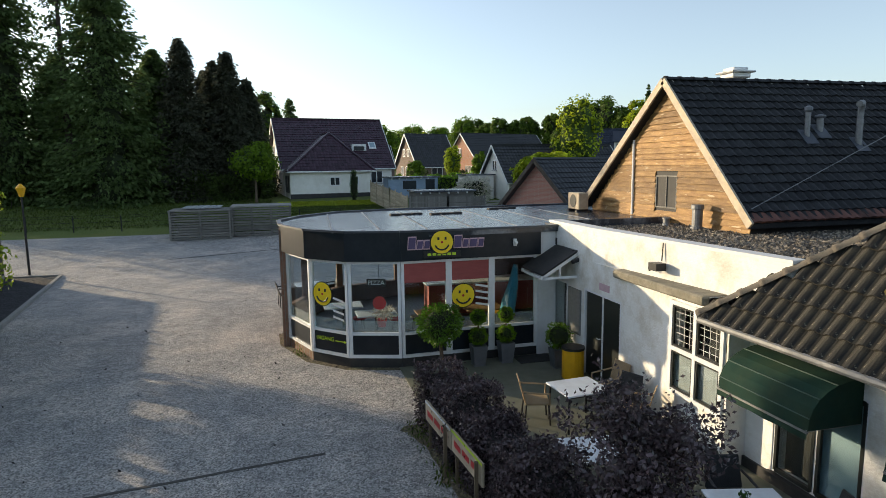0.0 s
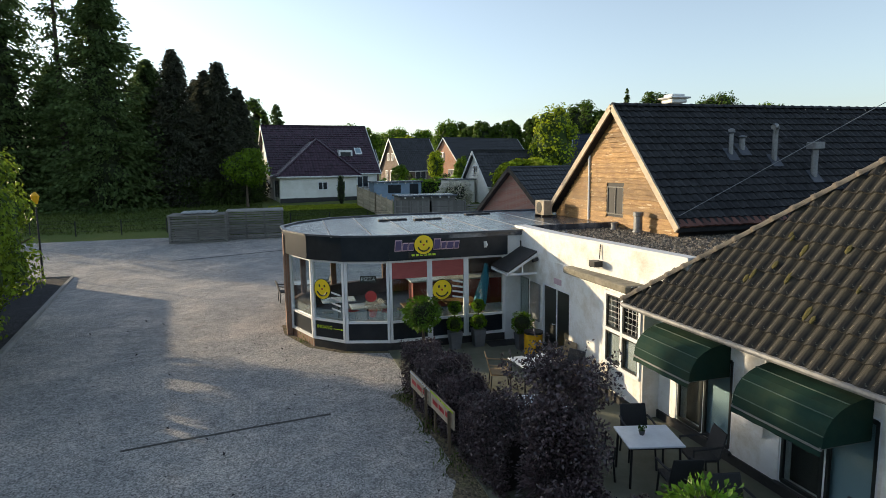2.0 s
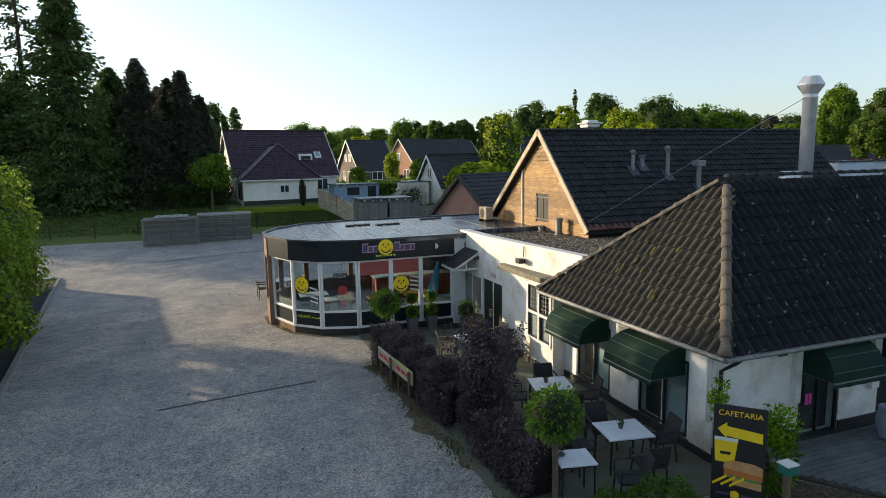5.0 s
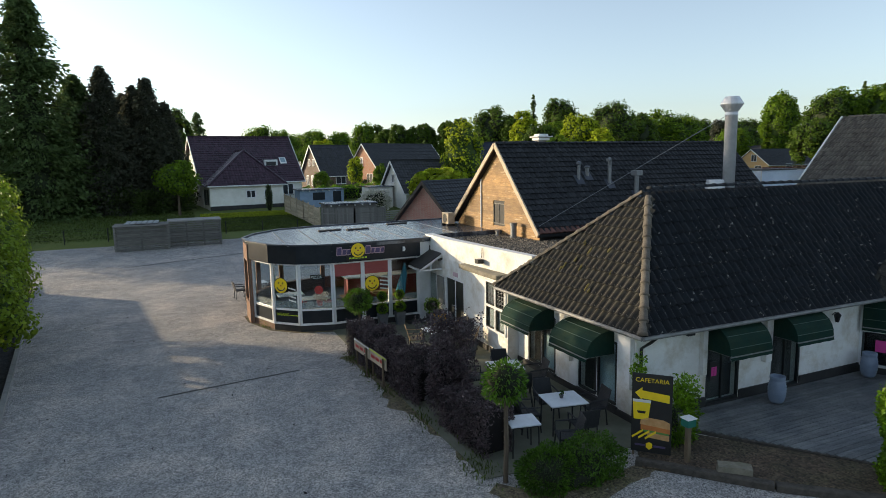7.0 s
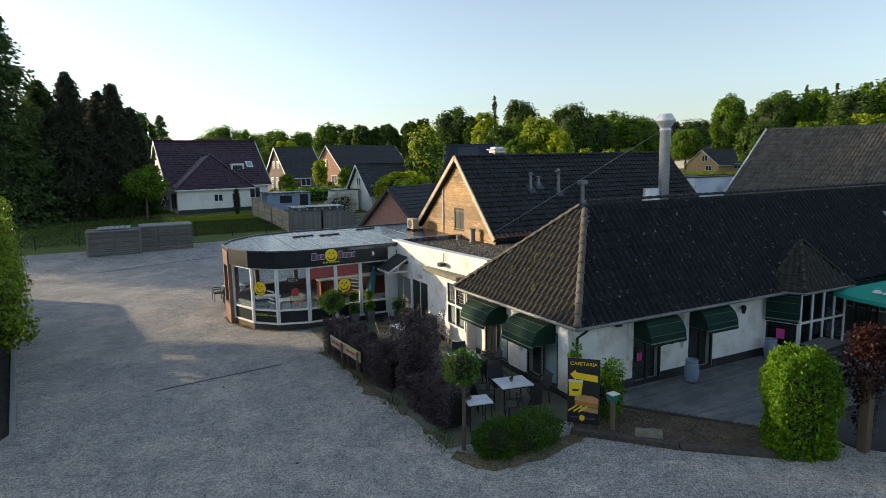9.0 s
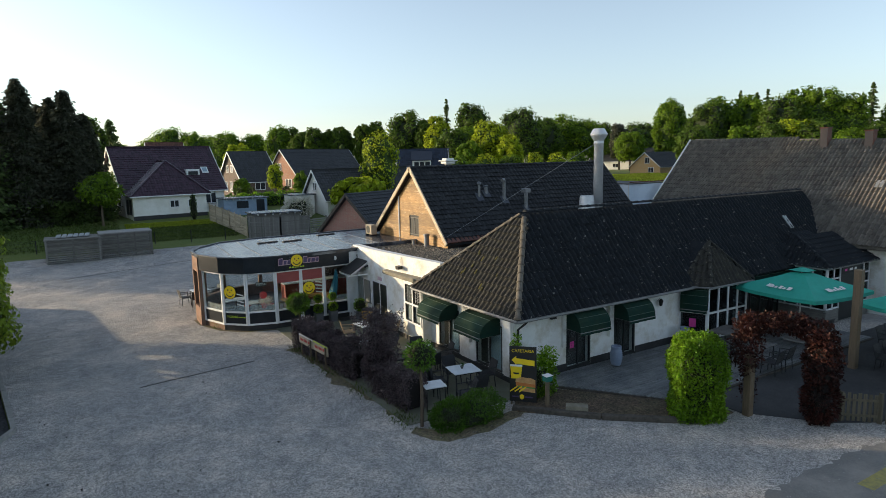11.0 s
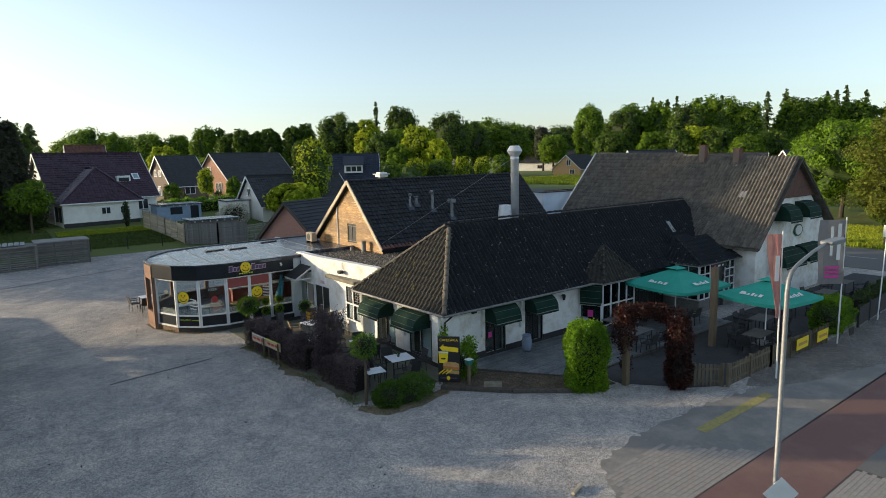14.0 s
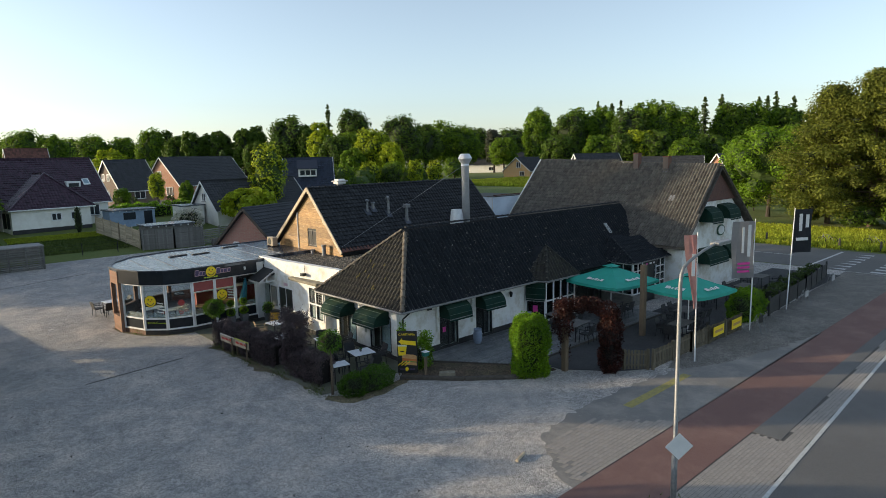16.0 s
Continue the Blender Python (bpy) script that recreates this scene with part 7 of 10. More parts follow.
for a, b in zip(EB, EB[1:]):
    tube(f, [Vector(a) + Vector((0, -0.05, -0.04)), Vector(b) + Vector((0, -0.05, -0.04))], 0.045, 7)
part("gutter", f, "zinc", bay)
awn = awning((8.78, 0.5), (0.4155, -0.9096, 0), 1.02, (-0.9096, -0.4155, 0), 2.36, 1.5, 0.22, "dark green blind over the side of the bay window")

# porch before the farmhouse
porch = thing("glazed_porch", (17.5, -0.5, 0), "glazed entrance porch with white lattice windows and tiled roof", "porch")
PX0, PX1, PY0, PY1 = 15.9, 19.6, -1.5, 0.9
for va, vb, cells, rows in ((Vector((PX0, PY1, 0)), Vector((PX0, PY0, 0)), 4, 4), (Vector((PX0, PY0, 0)), Vector((17.0, PY0, 0)), 2, 4), (Vector((18.5, PY0, 0)), Vector((PX1, PY0, 0)), 2, 4), (Vector((PX1, PY0, 0)), Vector((PX1, PY1, 0)), 3, 4)):
    d = (vb - va).normalized()
    n = Vector((d.y, -d.x, 0))
    z = Vector((0, 0, 1))
    f = bm_new()
    L = (vb - va).length
    for r in range(rows + 1):
        bar(f, va + z * (0.7 + 1.8 * r / rows), vb + z * (0.7 + 1.8 * r / rows), 0.06, 0.06)
    for c in range(cells + 1):
        p = va + d * (0.03 + (L - 0.06) * c / cells)
        bar(f, p + z * 0.6, p + z * 2.55, 0.06, 0.06, n)
    part("window_frame", f, "white_frame", porch, "white lattice window frame")
    f = bm_new()
    solid(f, [va + z * 0.7, vb + z * 0.7, vb + z * 2.5, va + z * 2.5], -n * 0.01)
    part("pane", f, "dark_glass", porch).visible_shadow = False
    f = bm_new()
    solid(f, [va + n * 0.03, vb + n * 0.03, vb + n * 0.03 + z * 0.66, va + n * 0.03 + z * 0.66], -n * 0.12)
    part("plinth", f, "grey_wood", porch)
f = bm_new()
box(f, (17.05, PY0 + 0.05, 0.03), (18.45, PY0 + 0.1, 2.3))
part("door", f, "black_door", porch, "black entrance door", bevel=0.01)
# Back and floor coloured near-black, as the porch inside is unlit.
f = bm_new()
box(f, (16.1, 0.7, 0.03), (19.5, 0.8, 2.5))
box(f, (15.95, PY0 + 0.1, 0.0), (19.5, 0.7, 0.05))
part("inner_room", f, "room_shade", porch)
f = bm_new()
box(f, (17.05, PY0 - 0.06, 2.2), (18.6, PY0 - 0.02, 2.5))
part("name_board", f, "print_black", porch, "black name board over the door")
for k, w in enumerate((0.2, 0.26, 0.18)):
    f = bm_new()
    box(f, (17.25 + k * 0.42, PY0 - 0.066, 2.3), (17.25 + k * 0.42 + w, PY0 - 0.06, 2.4))
    part("letter_bar", f, "print_pink" if k == 0 else "print_white", porch)
PE = [(15.6, 1.2, 2.62), (15.6, -1.8, 2.62), (20.3, -1.8, 2.62), (20.3, 1.2, 2.62)]
PR = [(16.6, 0.4, 3.85), (19.4, 0.4, 3.6)]
f = bm_new()
e = [f.verts.new(k) for k in PE]
r = [f.verts.new(k) for k in PR]
f.faces.new((e[0], e[1], r[0]))
f.faces.new((e[1], e[2], r[1], r[0]))
f.faces.new((e[2], e[3], r[1]))
f.faces.new((e[3], e[0], r[0], r[1]))
part("roof_deck", f, "tile_black", porch)
tiled(porch, (PE[0], PE[1], PR[0]), 0.22, 0.33, 0.065, "tile_black")
tiled(porch, (PE[1], PE[2], PR[1], PR[0]), 0.22, 0.33, 0.065, "tile_black")
caps(porch, Vector(PE[1]) + Vector((0, 0, 0.03)), PR[0], 0.09, 0.36, "tile_black", "hip_tile")
caps(porch, Vector(PE[2]) + Vector((0, 0, 0.03)), PR[1], 0.09, 0.36, "tile_black", "hip_tile")
f = bm_new()
tube(f, [PE[0], PE[1], PE[2]], 0.05, 7)
part("gutter", f, "zinc", porch)

# posters in the street windows
for x, y, z, w, h in ((2.72, 0.54, 0.75, 0.26, 0.5), ):
    pz = thing("window_poster", (x, y, z), "bright pink poster stuck in the window", "poster")
    b = bm_new()
    box(b, (x, y - 0.02, z), (x + w, y - 0.012, z + h))
    part("sheet", b, "print_black", pz)
    for k in range(2):
        b = bm_new()
        box(b, (x + 0.04 + k * 0.1, y - 0.028, z + 0.12), (x + 0.12 + k * 0.1, y - 0.021, z + 0.36))
        part("print_bar", b, "print_pink", pz)
pz = thing("window_poster", (8.95, 0.0, 0.8), "bright pink poster stuck in the bay window", "poster")
b = bm_new()
d = Vector((0.4155, -0.9096, 0))
n = Vector((-0.9096, -0.4155, 0))
o = Vector((8.75, 0.56, 0)) + d * 0.4 + n * 0.03
solid(b, [o + Vector((0, 0, 0.75)), o + d * 0.26 + Vector((0, 0, 0.75)), o + d * 0.26 + Vector((0, 0, 1.1)), o + Vector((0, 0, 1.1))], n * 0.004)
part("sheet", b, "print_pink", pz)


# ---- snack bar signs and interior ----
def round_badge(name, c, r, right, parent, n=24):
    """A flat yellow badge with a dark rim and a curved dark stroke."""
    m = facing(c, right)
    holder = new(name)
    hang(holder, parent)
    for nm, rr, z, mat in (("rim", r, 0.0, "print_black"), ("disc", r * 0.93, 0.008, "print_yellow")):
        b = bm_new()
        v = [b.verts.new((rr * math.cos(k * math.tau / n), rr * math.sin(k * math.tau / n), z)) for k in range(n)]
        b.faces.new(v)
        bmesh.ops.extrude_face_region(b, geom=b.faces[:])
        w = [x for x in b.verts if x not in v]
        for x in w:
            x.co.z += 0.006
        bmesh.ops.recalc_face_normals(b, faces=b.faces[:])
        bmesh.ops.transform(b, matrix=m, verts=b.verts[:])
        part(nm, b, mat, holder)
    b = bm_new()
    pts = [(r * 0.6 * math.cos(t), r * 0.6 * math.sin(t) - r * 0.02, 0.018) for t in [math.radians(200 + 14 * i) for i in range(11)]]
    tube(b, [m @ Vector(p) for p in pts], r * 0.07, 6)
    part("stroke", b, "print_black", holder)
    b = bm_new()
    lathe(b, (0, 0, 0.012), [(r * 0.1, 0), (r * 0.1, 0.006)], 10)
    bmesh.ops.transform(b, matrix=m, verts=b.verts[:])
    part("dot", b, "print_red", holder)
    for sx in (-0.3, 0.3):
        b = bm_new()
        box(b, (sx * r - r * 0.08, r * 0.2, 0.014), (sx * r + r * 0.08, r * 0.42, 0.022))
        bmesh.ops.transform(b, matrix=m, verts=b.verts[:])
        part("bar", b, "print_black", holder)
    return holder


sgn = thing("fascia_sign", (-3.35, 12.4, 2.75), "shop sign with yellow badge and pale purple letters as bars", "sign")
round_badge("badge", (-3.22, 12.42, 3.16), 0.30, (1, 0, 0), sgn)
for x0, ws in ((-4.06, (0.17, 0.13, 0.13)), (-2.90, (0.17, 0.12, 0.18, 0.12))):
    x = x0
    for k, w in enumerate(ws):
        h = 0.27 if k == 0 else 0.18
        b = bm_new()
        solid(b, [(x - 0.02, 12.475, 2.99), (x + w + 0.02, 12.475, 2.99), (x + w + 0.05, 12.475, 3.05 + h), (x + 0.01, 12.475, 3.05 + h)], (0, -0.02, 0))
        part("letter_edge", b, "print_pink_edge", sgn, "pale pink outline of a letter bar", bevel=0.006)
        b = bm_new()
        solid(b, [(x, 12.455, 3.02), (x + w, 12.455, 3.02), (x + w + 0.03, 12.455, 3.02 + h), (x + 0.03, 12.455, 3.02 + h)], (0, -0.02, 0))
        part("letter_bar", b, "print_purple", sgn, "dark purple letter bar", bevel=0.006)
        x += w + 0.05
b = bm_new()
box(b, (-3.68, 12.43, 2.78), (-2.74, 12.48, 2.95))
plate = part("lower_plate", b, "print_black", sgn, "narrow black lower plate", bevel=0.01)
for k in range(6):
    b = bm_new()
    box(b, (-3.58 + k * 0.125, 12.422, 2.835), (-3.49 + k * 0.125, 12.43, 2.895))
    part("letter_bar", b, "print_lime", plate)
cam_ = thing("dome_camera", (-1.3, 12.45, 3.1), "small white security camera on the fascia", "camera")
b = bm_new()
tube(b, [(-1.3, 12.5, 3.05), (-1.3, 12.34, 3.08)], 0.04, 8)
box(b, (-1.34, 12.44, 2.98), (-1.26, 12.5, 3.16))
part("housing", b, "print_white", cam_)


def on_ring(k, f, z, off=0.06):
    a, b = Vector((*RING[k], 0)), Vector((*RING[k + 1], 0))
    d = (b - a).normalized()
    return a.lerp(b, f) + Vector((d.y, -d.x, 0)) * off + Vector((0, 0, z)), d


st = thing("window_sticker", (-6.0, 13.4, 1.8), "round yellow badge sticker on the shop window", "sticker")
p, d = on_ring(1, 0.33, 1.82, 0.02)
round_badge("badge", p, 0.32, d, st)
st = thing("window_sticker", (-2.6, 12.6, 1.7), "round yellow badge sticker on the shop window", "sticker")
p, d = on_ring(4, 0.33, 1.75, 0.02)
round_badge("badge", p, 0.32, d, st)
for k, f0, z0 in ((1, 0.6, 1.72), (4, 0.62, 1.98)):
    tx = thing("window_lettering", (-5.6, 13.2, 1.4), "slanting white window lettering as plain bars", "lettering")
    for i in range(4):
        b = bm_new()
        p, d = on_ring(k, f0, z0 - i * 0.16, 0.02)
        solid(b, [p, p + d * 0.34 + Vector((0, 0, -0.07)), p + d * 0.34 + Vector((0, 0, -0.015)), p + Vector((0, 0, 0.055))], Vector((d.y, -d.x, 0)) * 0.003)
        part("text_bar", b, "print_white", tx)
ig = thing("entrance_lettering", (-5.9, 13.4, 0.7), "yellow-green lettering and arrow on the black panel", "lettering")
p, d = on_ring(1, 0.36, 0.66, 0.03)
lettering("text", "INGANG", 0.105, facing(p, d), "print_lime", ig)
b = bm_new()
p, d = on_ring(1, 0.64, 0.645, 0.03)
n = Vector((d.y, -d.x, 0))
z = Vector((0, 0, 1))
solid(b, [p - z * 0.012, p + d * 0.3 - z * 0.012, p + d * 0.3 + z * 0.012, p + z * 0.012], n * 0.004)
solid(b, [p + d * 0.29 - z * 0.035, p + d * 0.38, p + d * 0.29 + z * 0.035], n * 0.004)
part("arrow", b, "print_lime", ig)
pzs = thing("pizza_sign", (-4.7, 13.1, 2.1), "small white and black pizza sign hanging in the window", "sign")
p, d = on_ring(2, 0.5, 2.12, -0.25)
b = bm_new()
n = Vector((d.y, -d.x, 0))
solid(b, [p - d * 0.24 - z * 0.1, p + d * 0.24 - z * 0.1, p + d * 0.24 + z * 0.1, p - d * 0.24 + z * 0.1], -n * 0.02)
part("board", b, "print_black", pzs)
lettering("text", "PIZZA", 0.11, facing(p + n * 0.006, d), "print_white", pzs)
rd = thing("hanging_disc", (-4.3, 13.3, 1.6), "plain red disc hung inside the window", "sign")
p, d = on_ring(2, 0.56, 1.62, -0.2)
b = bm_new()
lathe(b, (0, 0, 0), [(0.001, 0), (0.17, 0), (0.17, 0.015), (0.001, 0.015)], 20)
bmesh.ops.transform(b, matrix=facing(p, d), verts=b.verts[:])
part("disc", b, "print_red", rd)
b = bm_new()
tube(b, [p + z * 0.16, p + z * 1.0], 0.004, 4)
part("cord", b, "metal_black", rd)
# inside: tables, counter, chairs, lights
for k, (x, y) in enumerate(((-4.6, 14.4), (-3.0, 14.0), (-5.4, 15.6), (-1.6, 14.2))):
    t = thing("cafe_table", (x, y, 0.28), "small wood-topped cafe table inside the snack bar" if k % 2 else "small light cafe table inside the snack bar", "table", "tables inside the snack bar")
    b = bm_new()
    box(b, (x - 0.55, y - 0.38, 1.0), (x + 0.55, y + 0.38, 1.04))
    part("tabletop", b, "cladding" if k % 2 else "table_white", t, bevel=0.008)
    b = bm_new()
    tube(b, [(x, y, 0.28), (x, y, 1.0)], 0.04, 8)
    box(b, (x - 0.25, y - 0.25, 0.28), (x + 0.25, y + 0.25, 0.31))
    part("pedestal", b, "metal_black", t)
ct = thing("shop_counter", (-1.5, 17, 0.28), "long shop counter with a pale glazed top", "counter")
b = bm_new()
box(b, (-2.6, 16.6, 0.28), (1.5, 17.3, 1.25))
part("body", b, "blind", ct)
b = bm_new()
box(b, (-2.7, 16.5, 1.25), (1.6, 17.4, 1.3))
part("worktop", b, "table_white", ct, bevel=0.01)
for k, (x, y, m) in enumerate(((-5.0, 15.0, "print_red"), (-4.0, 14.6, "print_red"), (-3.4, 14.7, "wicker"), (-2.3, 14.6, "wicker"), (-5.8, 15.0, "wicker"), (-1.0, 14.5, "plastic_yellow"))):
    s = thing("cafe_stool", (x, y, 0.28), "cafe stool with coloured seat inside the snack bar", "stool", "stools inside the snack bar")
    b = bm_new()
    lathe(b, (x, y, 0.74), [(0.18, 0), (0.19, 0.03), (0.18, 0.06)], 12)
    part("seat", b, m, s)
    b = bm_new()
    for i in range(4):
        a = i * math.pi / 2 + 0.4
        tube(b, [(x + 0.12 * math.cos(a), y + 0.12 * math.sin(a), 0.74), (x + 0.18 * math.cos(a), y + 0.18 * math.sin(a), 0.28)], 0.012, 5)
    part("leg_frame", b, "metal_black", s)
pb_ = thing("window_plant", (-4.6, 13.4, 0.95), "grey-leaved pot plant in the shop window", "plant")
b = bm_new()
lathe(b, (-4.6, 13.4, 0.9), [(0.1, 0), (0.14, 0.2), (0.13, 0.2)], 12)
part("pot", b, "print_red", pb_)
leaf_sheet("leaves", blob(np.random.default_rng(5), 260, (-4.55, 13.35, 1.3), (0.35, 0.3, 0.25), 0.8), 0.08, "blossom", pb_, 5)
hb = bm_new()
slab(hb, [(-6.28, 14.0), (-5.44, 13.14), (-4.2, 12.78), (-0.7, 12.82), (-0.7, 13.05), (-4.15, 13.02), (-5.3, 13.36), (-6.08, 14.12)], 0.84, 0.88)
part("window_shelf", hb, "interior_wall", pav)
um = thing("folded_parasol", (-1.15, 12.95, 0.3), "folded blue parasol leaning inside the window", "parasol")
b = bm_new()
tube(b, [(-1.34, 12.97, 1.12), (-1.27, 12.97, 1.4), (-1.16, 12.97, 1.9), (-1.08, 12.97, 2.4)], [0.2, 0.19, 0.13, 0.05], 10)
for v in b.verts:
    v.co += Vector(noise.noise_vector(v.co * 9)) * 0.03
part("cloth", b, "parasol_blue", um)
b = bm_new()
tube(b, [(-1.4, 12.95, 0.3), (-1.05, 12.95, 2.42)], 0.018, 6)
part("pole", b, "galvanised", um)


# ---- terrace furniture ----
def make_chair(mat="wicker"):
    c = thing("wicker_chair", (0, 0, 0), "dark woven plastic garden armchair", "chair", "garden chairs")
    if mat == "wicker_tan":
        tagged(c, "tan woven garden chair at the white table")
    b = bm_new()
    box(b, (-0.25, -0.24, 0.40), (0.25, 0.24, 0.45))
    part("seat", b, mat, c, bevel=0.012)
    b = bm_new()
    solid(b, [(-0.26, 0.22, 0.45), (0.26, 0.22, 0.45), (0.24, 0.34, 0.88), (-0.24, 0.34, 0.88)], (0, 0.03, 0.005))
    part("backrest", b, mat, c, bevel=0.008)
    for s in (-1, 1):
        b = bm_new()
        tube(b, [(s * 0.27, -0.22, 0.42), (s * 0.28, -0.22, 0.64), (s * 0.28, 0.1, 0.66), (s * 0.26, 0.28, 0.68)], 0.02, 6)
        part("armrest", b, mat, c)
        for t in (-0.21, 0.22):
            b = bm_new()
            tube(b, [(s * 0.23, t, 0.41), (s * 0.25, t * 1.15, 0)], 0.018, 6)
            part("leg", b, "metal_black", c)
    return c


def make_table(mat, w, d, h=0.75):
    t = thing("garden_table", (0, 0, 0), "square white garden table on dark legs" if mat == "table_white" else "grey slatted patio table on dark legs", "table", "garden tables")
    b = bm_new()
    if mat == "table_white":
        box(b, (-w / 2, -d / 2, h - 0.035), (w / 2, d / 2, h))
        part("tabletop", b, mat, t, bevel=0.008)
    else:
        b.free()
        k = 6
        for i in range(k):
            b = bm_new()
            box(b, (-w / 2, -d / 2 + d * i / k + 0.006, h - 0.03), (w / 2, -d / 2 + d * (i + 1) / k - 0.006, h))
            part("slat", b, mat, t)
    for x in (-1, 1):
        for y in (-1, 1):
            b = bm_new()
            tube(b, [(x * (w / 2 - 0.07), y * (d / 2 - 0.07), h - 0.03), (x * (w / 2 - 0.05), y * (d / 2 - 0.05), 0)], 0.022, 6)
            part("leg", b, "metal_black", t)
    for y in (-1, 1):
        b = bm_new()
        bar(b, (-w / 2 + 0.06, y * (d / 2 - 0.08), h - 0.06), (w / 2 - 0.06, y * (d / 2 - 0.08), h - 0.06), 0.03, 0.04)
        part("rail", b, "metal_black", t)
    return t


def succulent(x, y, z):
    p = thing("table_plant", (x, y, z), "small grey potted succulent on the table", "plant")
    b = bm_new()
    lathe(b, (x, y, z), [(0.04, 0), (0.055, 0.08), (0.05, 0.08)], 10)
    part("pot", b, "pot_grey", p)
    leaf_sheet("leaves", blob(np.random.default_rng(int(x * 50) % 97 + 3), 60, (x, y, z + 0.12), (0.08, 0.08, 0.06), 0.8), 0.05, "leaf_box", p, 4)


chair0, tan0 = make_chair(), make_chair("wicker_tan")
white0, grey0 = make_table("table_white", 0.95, 0.85), make_table("table_grey", 1.4, 0.8)
Z0 = 0.03
used = {"c": False, "t": False, "w": False, "g": False}


def place(kind, m):
    ob = {"c": chair0, "t": tan0, "w": white0, "g": grey0}[kind]
    if not used[kind]:
        used[kind] = True
        ob.matrix_basis = m
        return ob
    return copy_thing(ob, m)


for x, y, r, seats in ((-1.42, 3.95, -14, ((-0.85, 0.1, 90), (0.1, 0.75, 0), (0.2, -0.8, 180), (0.85, -0.1, -90))), (-1.38, 1.15, -10, ((-0.85, 0.15, 90), (-0.1, 0.78, 0), (0.15, -0.78, 180), (0.85, 0.1, -90))),
                       (-2.92, 0.5, -12, ((0.95, -0.3, -100), (0.1, 0.85, 0))), (-1.58, 8.35, 5, ((0.85, -0.2, -70), )), (-2.55, 5.9, -8, ((0.8, 0.2, -80), ))):
    m = pose(x, y, Z0, 0, 0, r)
    place("w", m @ Matrix.Diagonal((0.72, 0.72, 1, 1)) if x == -2.92 else m)
    for a, b, q in seats:
        place("c", m @ pose(a, b, 0, 0, 0, q))
place("t", pose(-2.3, 8.7, Z0, 0, 0, 75))
place("t", pose(-0.55, 9.0, Z0, 0, 0, -80))
place("t", pose(-0.75, 7.7, Z0, 0, 0, -130))
succulent(-1.5, 4.02, 0.78)
succulent(-1.4, 1.2, 0.78)
for x, y, r, seats in ((12.0, -6.45, 3, ((-0.35, 0.75, 0), (0.4, 0.75, 0), (-0.35, -0.75, 180), (0.4, -0.75, 180), (-1.05, 0, 90))), (14.6, -5.4, 3, ((-0.35, 0.75, 0), (0.4, -0.75, 180), (0.4, 0.75, 0), (-0.4, -0.75, 180))), (13.0, -1.9, 0, ((-0.4, -0.75, 180), (0.4, -0.75, 180))),
                       (8.3, -3.0, 5, ((-0.4, 0.75, 0), (0.4, -0.75, 180), (-0.35, -0.75, 180))), (9.3, -1.2, 5, ((-0.4, -0.75, 180), (0.4, -0.75, 180))), (22.5, -5.2, 0, ((-0.4, 0.75, 0), (0.4, -0.75, 180))), (26.0, -4.8, 0, ((-0.4, 0.75, 0), (0.4, -0.75, 180))), (19.0, -5.0, 0, ((-0.4, 0.75, 0), (0.4, 0.75, 0), (0.4, -0.75, 180)))):
    m = pose(x, y, 0.115 if y > -3.3 and x < 15.5 else Z0, 0, 0, r)
    place("g", m)
    for a, b, q in seats:
        place("c", m @ pose(a, b, 0, 0, 0, q))
m = pose(-6.2, 20.7, 0.01, 0, 0, 8)
place("w", m)
for a, b, q in ((-0.8, 0.1, 90), (-0.5, -0.8, 170), (0.45, -0.8, 190), (0.8, 0.2, -90)):
    place("c", m @ pose(a, b, 0, 0, 0, q))


